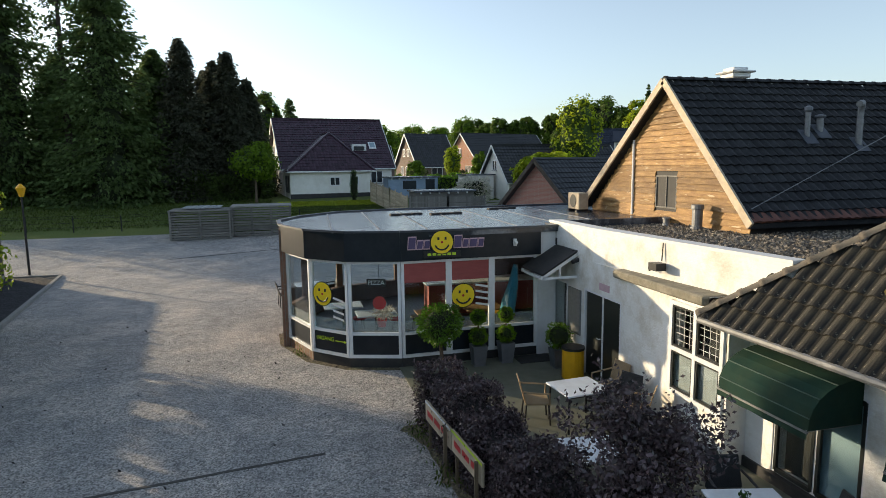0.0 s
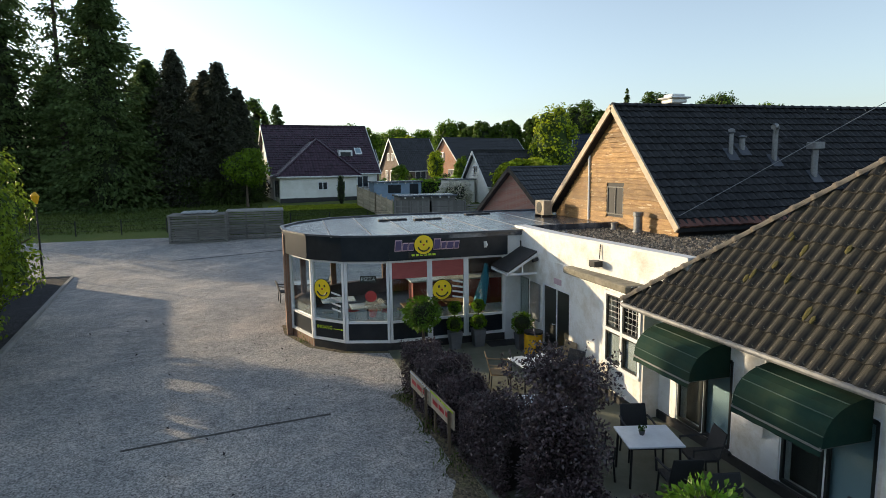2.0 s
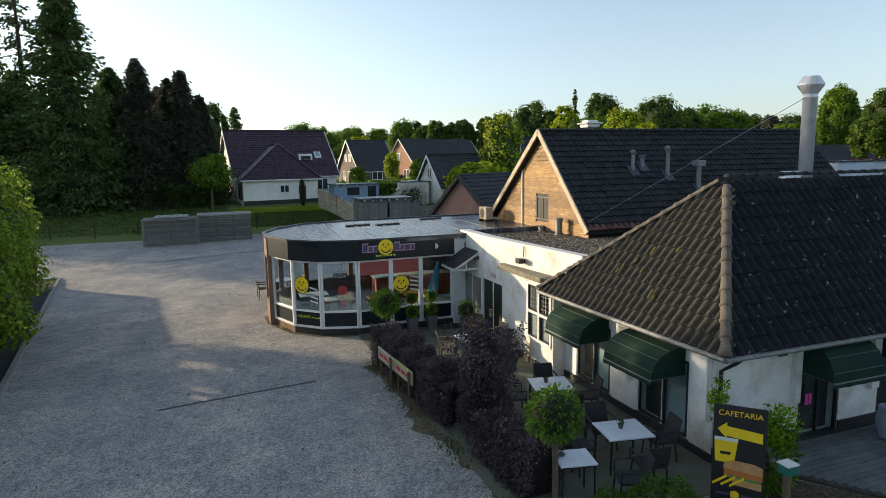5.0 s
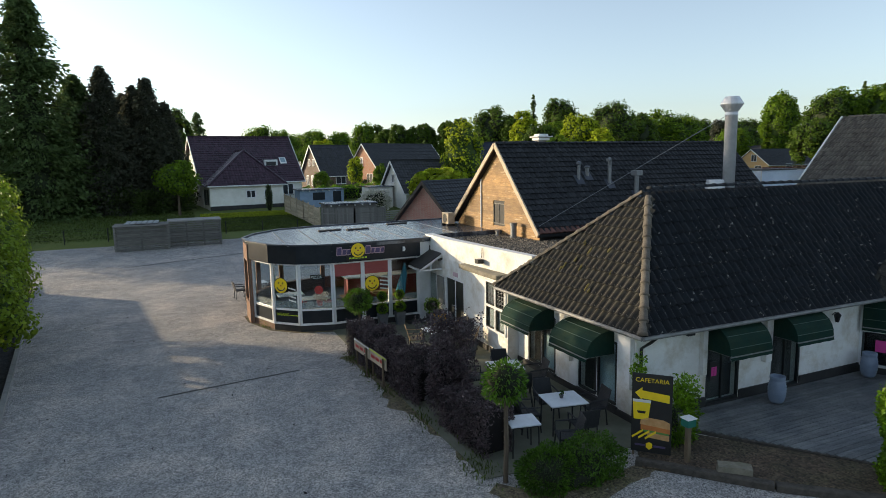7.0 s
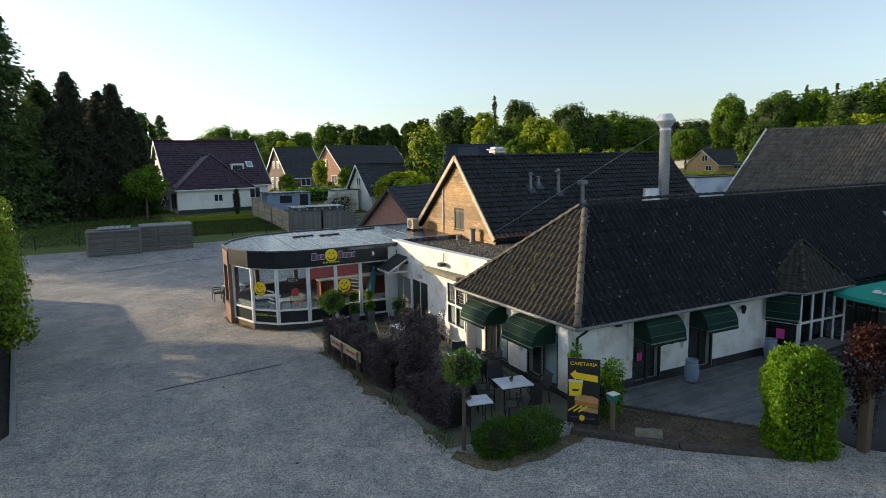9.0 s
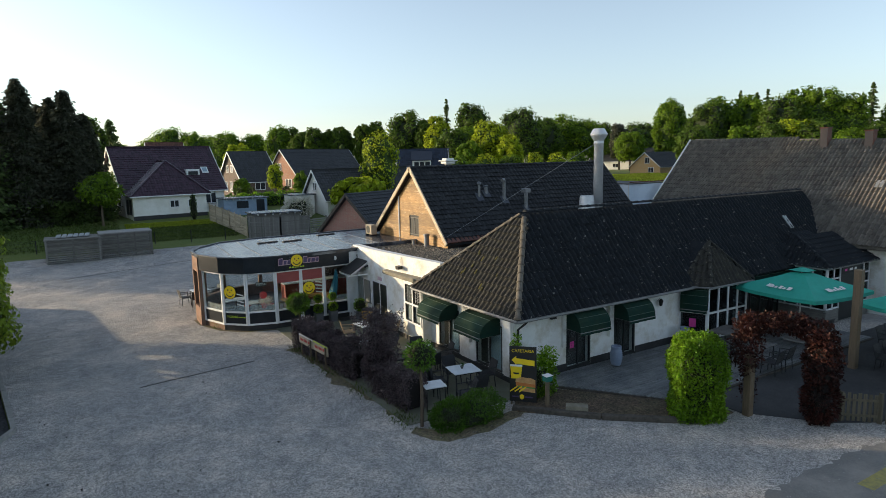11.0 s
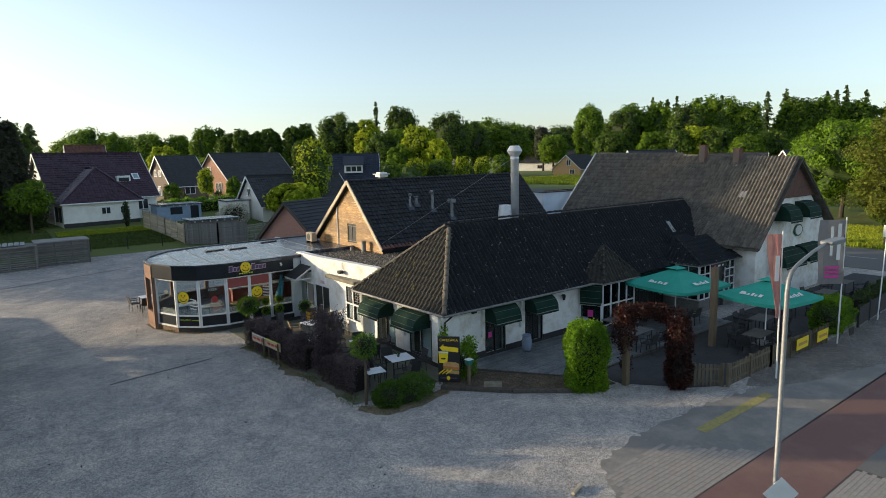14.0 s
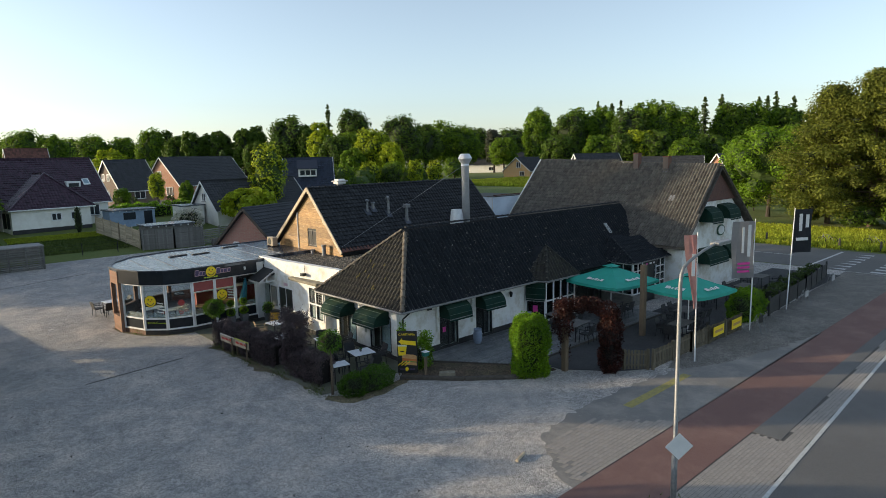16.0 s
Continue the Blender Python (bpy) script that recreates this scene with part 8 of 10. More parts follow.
def parasol(x, y, rot, z_eave, z_top, half, base_z):
    p = thing("parasol", (x, y, base_z), "large square green parasol with white print bars", "parasol", "patio parasols")
    R = Matrix.Translation((x, y, 0)) @ Matrix.Rotation(radians(rot), 4, "Z")
    b = bm_new()
    n = 8
    rings = []
    for i in range(5):
        f = i / 4
        k = half * (0.12 + 0.88 * f)
        zz = z_top - (z_top - z_eave) * (0.05 + 0.95 * f) - 0.03 * math.sin(f * math.pi)
        ring = []
        for s in range(4):
            c0 = Vector(((1, 1), (-1, 1), (-1, -1), (1, -1))[s]).to_3d() * k
            c1 = Vector(((1, 1), (-1, 1), (-1, -1), (1, -1))[(s + 1) % 4]).to_3d() * k
            for q in range(n // 2):
                t = q / (n // 2)
                pt = c0.lerp(c1, t)
                sag = -0.02 * f * math.sin(math.pi * t)
                ring.append(b.verts.new(R @ Vector((pt.x, pt.y, zz + sag * 0.6 + (0.05 * f if q == 0 else 0)))))
        rings.append(ring)
    for a, c in zip(rings, rings[1:]):
        for k in range(len(a)):
            b.faces.new((a[k], a[(k + 1) % len(a)], c[(k + 1) % len(a)], c[k]))
    low = [b.verts.new(v.co + Vector((0, 0, -0.14))) for v in rings[-1]]
    for k in range(len(low)):
        b.faces.new((rings[-1][k], rings[-1][(k + 1) % len(low)], low[(k + 1) % len(low)], low[k]))
    can = part("canopy", b, "parasol", p, smooth=False)
    b = bm_new()
    k = half * 0.2
    top = b.verts.new(R @ Vector((0, 0, z_top + 0.16)))
    q = [b.verts.new(R @ Vector((sx * k, sy * k, z_top + 0.03))) for sx, sy in ((1, 1), (-1, 1), (-1, -1), (1, -1))]
    for i in range(4):
        b.faces.new((q[i], q[(i + 1) % 4], top))
    part("vent", b, "parasol", can, "green vent cap")
    b = bm_new()
    tube(b, [(x, y, base_z), (x, y, z_top + 0.1)], 0.03, 8)
    part("pole", b, "print_white", p, "pale pole")
    b = bm_new()
    box(b, (x - 0.4, y - 0.4, base_z), (x + 0.4, y + 0.4, base_z + 0.08))
    part("base_plate", b, "concrete", p, bevel=0.02)
    for i in range(8):
        b = bm_new()
        a = i * math.pi / 4 + math.pi / 4
        k = half * (1.30 if i % 2 == 0 else 0.95)
        tube(b, [(x, y, z_top - 0.02), tuple(R @ Vector((math.cos(a) * k, math.sin(a) * k, z_eave - 0.05)))], 0.012, 5)
        part("rib", b, "metal_black", p)
    for s, (dx, dy) in enumerate(((0, -1), (-1, 0), (1, 0))):
        o = Vector((dx * half * 0.82, dy * half * 0.82, z_eave + (z_top - z_eave) * 0.22 + 0.035))
        rt = Vector((-dy, dx, 0))
        up = Vector((-dx * half, -dy * half, z_top - z_eave)).normalized()
        for i, w in enumerate((0.22, 0.12, 0.10, 0.12, 0.10, 0.16)):
            b = bm_new()
            c = o + rt * (-0.48 + i * 0.17)
            h = 0.2 if i in (0, 3, 5) else 0.13
            solid(b, [R @ (c), R @ (c + rt * w), R @ (c + rt * w + up * h), R @ (c + up * h)], (0, 0, 0.006))
            part("print_bar", b, "print_white", can)
    return p


parasol(12.55, -2.2, -6, 2.22, 2.95, 1.75, 0.115)
parasol(13.0, -6.3, -8, 2.22, 2.9, 1.55, 0.03)

# tall wooden post, flags, lamp
b = bm_new()
box(b, (10.95, -5.05, 0), (11.2, -4.8, 3.55))
tagged(part("timber_post", b, "post_wood", bevel=0.02), "tall square weathered timber post on the patio", "post")


def flag(x, y, top, lean, w, z_hi, z_lo, mat, bars, label, taper=1.0):
    f = thing("flagpole", (x, y, 0), label, "flag", "flags along the road")
    b = bm_new()
    tube(b, [(x, y, 0), (x + lean * 0.5, y, top * 0.5), (x + lean, y, top)], [0.035, 0.03, 0.022], 8)
    part("pole", b, "print_white", f, "white tapering pole")
    b = bm_new()
    cols, rows_ = 4, 10
    g = []
    for j in range(rows_ + 1):
        t = j / rows_
        zz = z_hi + (z_lo - z_hi) * t
        xx = x + lean * zz / top
        wd = w * (1 - (1 - taper) * t)
        g.append([b.verts.new((xx - wd * i / cols * 0.8, y + wd * i / cols * 0.55 + 0.05 * math.sin(i * 1.6 + j * 0.5), zz)) for i in range(cols + 1)])
    for r0, r1 in zip(g, g[1:]):
        for i in range(cols):
            b.faces.new((r0[i], r0[i + 1], r1[i + 1], r1[i]))
    bmesh.ops.solidify(b, geom=b.faces[:], thickness=0.006)
    cloth = part("cloth", b, mat, f)
    for k, (t0, t1, u0, u1, m2) in enumerate(bars):
        b = bm_new()
        zz0, zz1 = z_hi + (z_lo - z_hi) * t0, z_hi + (z_lo - z_hi) * t1
        xx = x + lean * (zz0 + zz1) / 2 / top
        pts = [(xx - w * u * 0.8 - 0.03, y + w * u * 0.55 - 0.05, zv) for u, zv in ((u0, zz0), (u1, zz0), (u1, zz1), (u0, zz1))]
        solid(b, pts, (-0.004, -0.006, 0))
        part("print_bar", b, m2, cloth)
    return f


flag(9.15, -8.5, 5.6, -0.15, 0.62, 5.5, 2.35, "pink_flag", ((0.25, 0.55, 0.2, 0.45, "print_white"), ), "pink tapering beach flag on a white pole", 0.25)
flag(15.45, -8.3, 5.6, 0.05, 1.2, 5.5, 2.7, "grey_flag", ((0.06, 0.62, 0.2, 0.34, "print_white"), (0.1, 0.55, 0.5, 0.6, "print_white"), (0.72, 0.76, 0.2, 0.75, "print_pink"), (0.79, 0.83, 0.2, 0.75, "print_pink"), (0.86, 0.9, 0.2, 0.75, "print_pink")), "grey banner flag with white and pink print bars")
flag(21.05, -8.1, 5.7, 0.45, -1.15, 5.6, 3.2, "black_flag", ((0.1, 0.5, 0.25, 0.42, "print_white"), (0.12, 0.42, 0.6, 0.78, "print_white"), (0.65, 0.72, 0.15, 0.8, "print_white")), "black banner flag with white print bars")

lamp = thing("street_lamp", (-2.6, -13.5, 0), "galvanised street lamp with curved arm and flat head", "street lamp")
LX, LY = -2.45, -13.5
b = bm_new()
tube(b, [(LX, LY, 0), (LX, LY, 1.7), (LX, LY, 1.72), (LX, LY, 5.9), (LX + 0.03, LY, 6.12), (LX + 0.14, LY, 6.28), (LX + 0.35, LY, 6.38), (LX + 1.3, LY + 0.1, 6.52), (LX + 2.1, LY + 0.15, 6.6)], [0.07, 0.07, 0.05, 0.045, 0.042, 0.038, 0.036, 0.034, 0.03], 12)
part("pole", b, "galvanised", lamp, smooth=True)
b = bm_new()
slab(b, [(LX + 2.05, LY + 0.03), (LX + 2.8, LY + 0.05), (LX + 2.95, LY + 0.17), (LX + 2.8, LY + 0.3), (LX + 2.05, LY + 0.28)], 6.56, 6.64)
head = part("lamp_head", b, "galvanised", lamp, bevel=0.015)
b = bm_new()
box(b, (LX + 2.2, LY + 0.07, 6.54), (LX + 2.8, LY + 0.26, 6.558))
part("lens", b, "curtain", head, "flat pale lamp lens")
b = bm_new()
c = Vector((LX, LY - 0.08, 2.0))
r_, z_ = Vector((0.77, -0.64, 0)), Vector((0, 0, 1))
n_ = Vector((-0.64, -0.77, 0))
solid(b, [c + n_ * 0.05 - z_ * 0.34, c + n_ * 0.05 + r_ * 0.34, c + n_ * 0.05 + z_ * 0.34, c + n_ * 0.05 - r_ * 0.34], n_ * 0.006)
sgp = part("priority_sign", b, "print_white", lamp, "pale diamond road sign plate seen from behind")
b = bm_new()
for s in (-0.1, 0.1):
    bar(b, c + z_ * s - r_ * 0.2, c + z_ * s + r_ * 0.2, 0.02, 0.03)
part("bracket", b, "galvanised", sgp)
rg = np.random.default_rng(9)
pts = np.stack((LX + rg.normal(0, 0.3, 420), LY + rg.normal(0, 0.3, 420), rg.random(420) * 0.35), 1)
tagged(leaf_sheet("weeds", pts, 0.14, "grass_blade", None, 9, np.tile((0, 0, 1.0), (420, 1)), 0.25), "tuft of grass at the lamp post foot", "weeds", kind="stuff")
yl = thing("garden_lantern", (-18.75, 30.6, 0), "tall dark lamp post with a yellowish lantern", "lamp post")
b = bm_new()
tube(b, [(-18.75, 30.6, 0), (-18.75, 30.6, 3.8)], [0.06, 0.04], 8)
part("post", b, "metal_black", yl)
b = bm_new()
lathe(b, (-18.75, 30.6, 3.8), [(0.1, 0), (0.2, 0.35), (0.22, 0.4), (0.05, 0.6)], 8)
part("lantern", b, "plastic_yellow", yl, "yellowish glass lantern")

# menu sign with the arrow
ms = thing("menu_sign", (-0.5, -0.95, 0), "black snack menu sign with yellow arrow and food pictures", "sign")
S0, S1 = Vector((-0.82, -0.62, 0)), Vector((-0.24, -1.22, 0))
sd_ = (S1 - S0).normalized()
sn_ = Vector((sd_.y, -sd_.x, 0))
if sn_.dot(Vector((-1, -1, 0))) < 0:
    sn_ = -sn_
SW = (S1 - S0).length


def on_sign(u, v, off=0.0):
    return S0 + sd_ * (u * SW) + Vector((0, 0, 0.12 + v * 1.78)) + sn_ * off


def sign_shape(name, pts, mat, off=0.004):
    b = bm_new()
    solid(b, [on_sign(u, v, off) for u, v in pts], sn_ * 0.004)
    return part(name, b, mat, ms)


b = bm_new()
solid(b, [on_sign(0, 0), on_sign(1, 0), on_sign(1, 1), on_sign(0, 1)], -sn_ * 0.04)
part("board", b, "print_black", ms, "black sign board", bevel=0.006)
b = bm_new()
for u in (0.06, 0.94):
    bar(b, Vector((on_sign(u, 0).x, on_sign(u, 0).y, 0)) - sn_ * 0.07, on_sign(u, 0.95, -0.07), 0.05, 0.05, sn_)
part("stake", b, "post_wood", ms)
lettering("text", "CAFETARIA", 0.095, facing(on_sign(0.5, 0.92, 0.006), sd_), "print_yellow", ms)
sign_shape("arrow", [(0.08, 0.755), (0.26, 0.83), (0.26, 0.79), (0.93, 0.76), (0.93, 0.66), (0.26, 0.69), (0.26, 0.665)], "print_yellow")
sign_shape("fries_cup", [(0.06, 0.42), (0.42, 0.42), (0.48, 0.66), (0.03, 0.66)], "print_yellow")
sign_shape("cup_rim", [(0.03, 0.64), (0.48, 0.64), (0.48, 0.675), (0.03, 0.675)], "print_white", 0.009)
sign_shape("cup_stroke", [(0.16, 0.50), (0.34, 0.50), (0.36, 0.53), (0.14, 0.53)], "print_black", 0.009)
sign_shape("burger_top", [(0.22, 0.36), (0.96, 0.33), (0.96, 0.41), (0.8, 0.44), (0.4, 0.45), (0.24, 0.42)], "print_bread")
sign_shape("burger_meat", [(0.24, 0.29), (0.96, 0.27), (0.96, 0.33), (0.24, 0.36)], "print_orange", 0.006)
sign_shape("burger_leaf", [(0.3, 0.27), (0.94, 0.25), (0.94, 0.275), (0.3, 0.295)], "print_green", 0.008)
sign_shape("burger_base", [(0.4, 0.2), (0.95, 0.18), (0.95, 0.25), (0.4, 0.27)], "print_bread", 0.005)
for k in range(9):
    u, v = 0.03 + 0.055 * k, 0.17 + 0.02 * (k % 3)
    sign_shape("chip", [(u, v), (u + 0.16, v + 0.06), (u + 0.15, v + 0.085), (u - 0.01, v + 0.025)], "print_yellow", 0.008 + 0.001 * k)
sign_shape("logo_dot", [(0.38, 0.07), (0.46, 0.04), (0.54, 0.07), (0.54, 0.12), (0.46, 0.14), (0.38, 0.12)], "print_yellow")
sign_shape("logo_bar", [(0.1, 0.08), (0.36, 0.08), (0.36, 0.105), (0.1, 0.105)], "print_purple")
sign_shape("logo_bar", [(0.57, 0.08), (0.86, 0.08), (0.86, 0.105), (0.57, 0.105)], "print_purple")
# board on the hedge
for k, (y0, y1, mat) in enumerate(((8.25, 7.0, "print_white"), (6.95, 5.75, "print_lime"))):
    x0, x1 = -4.62 + 0.10 * (8.25 - y0), -4.62 + 0.10 * (8.25 - y1)
    hs = thing("hedge_board", (x0, y0, 0.4), "advertising board with red print bars on the hedge", "sign", "boards on the hedge")
    b = bm_new()
    solid(b, [(x0, y0, 0.52), (x1, y1, 0.5), (x1, y1, 0.86), (x0, y0, 0.88)], (0.03, 0, 0))
    part("board", b, "verge", hs)
    for i in range(3):
        f0, f1 = 0.1 + i * 0.28, 0.32 + i * 0.28
        b = bm_new()
        solid(b, [(x0 + (x1 - x0) * f - 0.004, y0 + (y1 - y0) * f, zz) for f, zz in ((f0, 0.64), (f1, 0.63), (f1, 0.72), (f0, 0.74))], (-0.004, 0, 0))
        part("print_bar", b, "print_red", hs)
    b = bm_new()
    solid(b, [(x0 + (x1 - x0) * f - 0.004, y0 + (y1 - y0) * f, zz) for f, zz in ((0.0, 0.84), (1, 0.82), (1, 0.86), (0, 0.88))], (-0.004, 0, 0))
    part("edge_band", b, mat, hs)
    for yy in (y0 - 0.1, y1 + 0.1):
        b = bm_new()
        bar(b, (x0 + 0.06, yy, 0), (x0 + 0.06, yy, 0.85), 0.05, 0.05, (1, 0, 0))
        part("stake", b, "post_wood", hs)

# timber edging, stone, post box
for a, b_, r in (((-1.0, -1.0), (0.72, -2.98), 0.10), ((0.74, -3.0), (2.62, -4.62), 0.10)):
    b = bm_new()
    bar(b, (*a, 0.07), (*b_, 0.07), 0.2, 0.16)
    tagged(part("timber_edging", b, "beam_wood", bevel=0.02), "long dark timber edging beam on the gravel", "beam")
b = bm_new()
bmesh.ops.create_cube(b, size=1, matrix=Matrix.Translation((0.42, -2.3, 0.15)) @ Matrix.Rotation(-0.75, 4, "Z") @ Matrix.Diagonal((0.66, 0.3, 0.24, 1)))
bmesh.ops.subdivide_edges(b, edges=b.edges[:], cuts=2)
for v in b.verts:
    v.co += Vector(noise.noise_vector(v.co * 3)) * 0.05
tagged(part("boundary_stone", b, "stone"), "rough pale stone block in the soil bed", "stone")
px_ = thing("marker_post", (0.0, -1.45, 0), "short wooden post with a green box on top", "post")
b = bm_new()
box(b, (-0.05, -1.5, 0), (0.05, -1.4, 0.85))
part("post", b, "post_wood", px_, bevel=0.008)
b = bm_new()
box(b, (-0.12, -1.56, 0.85), (0.12, -1.34, 1.02))
part("box", b, "parasol_dark", px_, bevel=0.015)
b = bm_new()
solid(b, [(-0.13, -1.57, 1.02), (0.13, -1.57, 1.02), (0.13, -1.33, 1.02), (-0.13, -1.33, 1.02)], (0, 0, 0.02))
part("lid", b, "print_white", px_)

# pots
for k, (x, y) in enumerate(((4.42, -0.12), (8.45, 0.05))):
    p = thing("tall_pot", (x, y, 0.1), "tall ribbed blue-grey glazed pot against the wall", "pot", "tall blue pots")
    b = bm_new()
    prof = [(0.13, 0)]
    for i in range(8):
        zz = 0.05 + i * 0.078
        rr = 0.15 + 0.065 * math.sin(math.pi * (i + 1) / 9)
        prof += [(rr, zz), (rr + 0.014, zz + 0.04)]
    prof += [(0.19, 0.68), (0.19, 0.72), (0.15, 0.72), (0.14, 0.64)]
    lathe(b, (x, y, 0.1), prof, 20)
    part("body", b, "pot_blue", p, smooth=True)
for k, (x, y, two) in enumerate(((-2.35, 12.25, True), (-1.6, 12.3, True), (-0.5, 11.55, False))):
    p = thing("topiary_pot", (x, y, 0.03), "clipped box balls in a tall square grey planter", "potted plant", "topiary planters")
    b = bm_new()
    h = 0.55 if two else 0.5
    solid(b, [(x - 0.15, y - 0.15, 0.03), (x + 0.15, y - 0.15, 0.03), (x + 0.15, y + 0.15, 0.03), (x - 0.15, y + 0.15, 0.03)], (0, 0, 0.01))
    lo = [b.verts.new((x + sx * 0.14, y + sy * 0.14, 0.03)) for sx, sy in ((-1, -1), (1, -1), (1, 1), (-1, 1))]
    hi = [b.verts.new((x + sx * 0.19, y + sy * 0.19, h)) for sx, sy in ((-1, -1), (1, -1), (1, 1), (-1, 1))]
    for i in range(4):
        b.faces.new((lo[i], lo[(i + 1) % 4], hi[(i + 1) % 4], hi[i]))
    b.faces.new(hi)
    part("planter", b, "lead", p)
    for j, (zc, r) in enumerate(((0.76, 0.235), (1.26, 0.195)) if two else ((0.82, 0.33), )):
        core("twig", (x, y, zc), (r * 0.75, ) * 3, "twig_shade_green", p)
        bb_ = leaf_sheet("box_ball", blob(np.random.default_rng(30 + k * 3 + j), 1500, (x, y, zc), (r, r, r), 0.2), 0.042, "leaf_lime", p, 30 + k * 3 + j)
        bb_["kind"] = "stuff"
    b = bm_new()
    tube(b, [(x, y, h), (x, y, 1.2 if two else 0.8)], 0.018, 6)
    part("stem", b, "bark", p)
bn = thing("yellow_bin", (-0.5, 10.75, 0.03), "yellow cylindrical litter bin by the door", "bin")
b = bm_new()
lathe(b, (-0.5, 10.75, 0.03), [(0.25, 0), (0.26, 0.02), (0.26, 0.72), (0.24, 0.72), (0.22, 0.5)], 20)
part("body", b, "plastic_yellow", bn, smooth=False)
b = bm_new()
lathe(b, (-0.5, 10.75, 0.72), [(0.27, 0), (0.27, 0.06), (0.15, 0.06)], 20)
part("rim", b, "metal_black", bn)
dm = bm_new()
slab(dm, [(-1.3, 12.0), (-0.35, 12.0), (-0.35, 12.6), (-1.3, 12.6)], 0.03, 0.045)
tagged(part("door_mat", dm, "black_base"), "dark door mat at the shop entrance", "mat")

# ---- neighbouring houses ----
def gable_house(name, c, rot, length, width, eave, ridge, wall, roof, label, windows=(), hip_front=False, tile=(0.33, 0.4), chimney=None, wing=None, over=0.35):
    """A house with a ridge along its own x: walls, tiled roof, verge boards, windows (face, u, z, w, h)."""
    base = hz(c[1])
    ob = thing(name, (c[0], c[1], base), label, "house")
    R = Matrix.Translation((c[0], c[1], base)) @ Matrix.Rotation(radians(rot), 4, "Z")
    L, W = length / 2, width / 2

    def at(x, y, z):
        return R @ Vector((x, y, z))
    b = bm_new()
    solid(b, [at(-L, -W, -0.5), at(-L, W, -0.5), at(-L, W, eave), at(-L, 0, ridge - 0.15), at(-L, -W, eave)], R.to_3x3() @ Vector((length, 0, 0)))
    part("wall", b, wall, ob)
    s = (ridge - eave) / W
    ez = eave - over * s
    b = bm_new()
    for q in (-1, 1):
        pts = [at(-L - over, q * (W + over), ez), at(L + over, q * (W + over), ez), at(L + over, 0, ridge), at(-L - over, 0, ridge)]
        solid(b, pts, (0, 0, -0.12))
    deck = part("roof", b, roof, ob)
    for q in (-1, 1):
        pts = [at(-L - over, q * (W + over), ez + 0.02), at(L + over, q * (W + over), ez + 0.02), at(L + over, 0, ridge + 0.02), at(-L - over, 0, ridge + 0.02)]
        if q == 1:
            pts = [pts[1], pts[0], pts[3], pts[2]]
        tiled(deck, pts, tile[0], tile[1], 0.035, roof, lift=0.04, seg=4)
    b = bm_new()
    tube(b, [at(-L - over, 0, ridge + 0.03), at(L + over, 0, ridge + 0.03)], 0.1, 6)
    part("ridge", b, roof, deck)
    for e in (-1, 1):
        for q in (-1, 1):
            b = bm_new()
            bar(b, at(e * (L + over + 0.02), q * (W + over), ez - 0.05), at(e * (L + over + 0.02), 0, ridge - 0.03), 0.06, 0.2)
            part("bargeboard", b, "print_white" if wall != "brick_pink" else "beam_wood", deck)
    for q in (-1, 1):
        b = bm_new()
        tube(b, [at(-L - over, q * (W + over + 0.05), ez - 0.05), at(L + over, q * (W + over + 0.05), ez - 0.05)], 0.07, 6)
        part("gutter", b, "print_white" if wall != "brick_pink" else "metal_black", ob)
    for face, u, z, w, h in windows:
        if face in ("w", "e"):
            e = -1 if face == "w" else 1
            o, d, n = at(e * L, u, z), R.to_3x3() @ Vector((0, -1 if face == "w" else 1, 0)), R.to_3x3() @ Vector((e, 0, 0))
        else:
            e = -1 if face == "s" else 1
            o, d, n = at(u, e * W, z), R.to_3x3() @ Vector((1 if face == "s" else -1, 0, 0)), R.to_3x3() @ Vector((0, e, 0))
        up = Vector((0, 0, 1))
        wob = new("window")
        hang(wob, ob)
        b = bm_new()
        for p, q2, a1, a2 in ((0, w, 0, 0), (0, w, h, h)):
            bar(b, o + n * 0.02 + d * p + up * a1, o + n * 0.02 + d * q2 + up * a2, 0.1, 0.09)
        for p in (0, w / 2, w):
            bar(b, o + n * 0.02 + d * p, o + n * 0.02 + d * p + up * h, 0.08, 0.1, n)
        part("frame", b, "white_frame", wob)
        b = bm_new()
        solid(b, [o + n * 0.012, o + d * w + n * 0.012, o + d * w + up * h + n * 0.012, o + up * h + n * 0.012], n * 0.004)
        part("pane", b, "black_panel", wob, "dark window pane")
        b = bm_new()
        bar(b, o + n * 0.06 - d * 0.05 - up * 0.06, o + n * 0.06 + d * (w + 0.05) - up * 0.06, 0.16, 0.05)
        part("sill", b, "concrete", wob)
    if chimney:
        x, y, h = chimney
        b = bm_new()
        p = at(x, y, ridge - 0.8)
        box(b, (p.x - 0.3, p.y - 0.3, p.z), (p.x + 0.3, p.y + 0.3, p.z + 0.8 + h))
        part("chimney", b, "brick_brown", ob)
    return ob, at


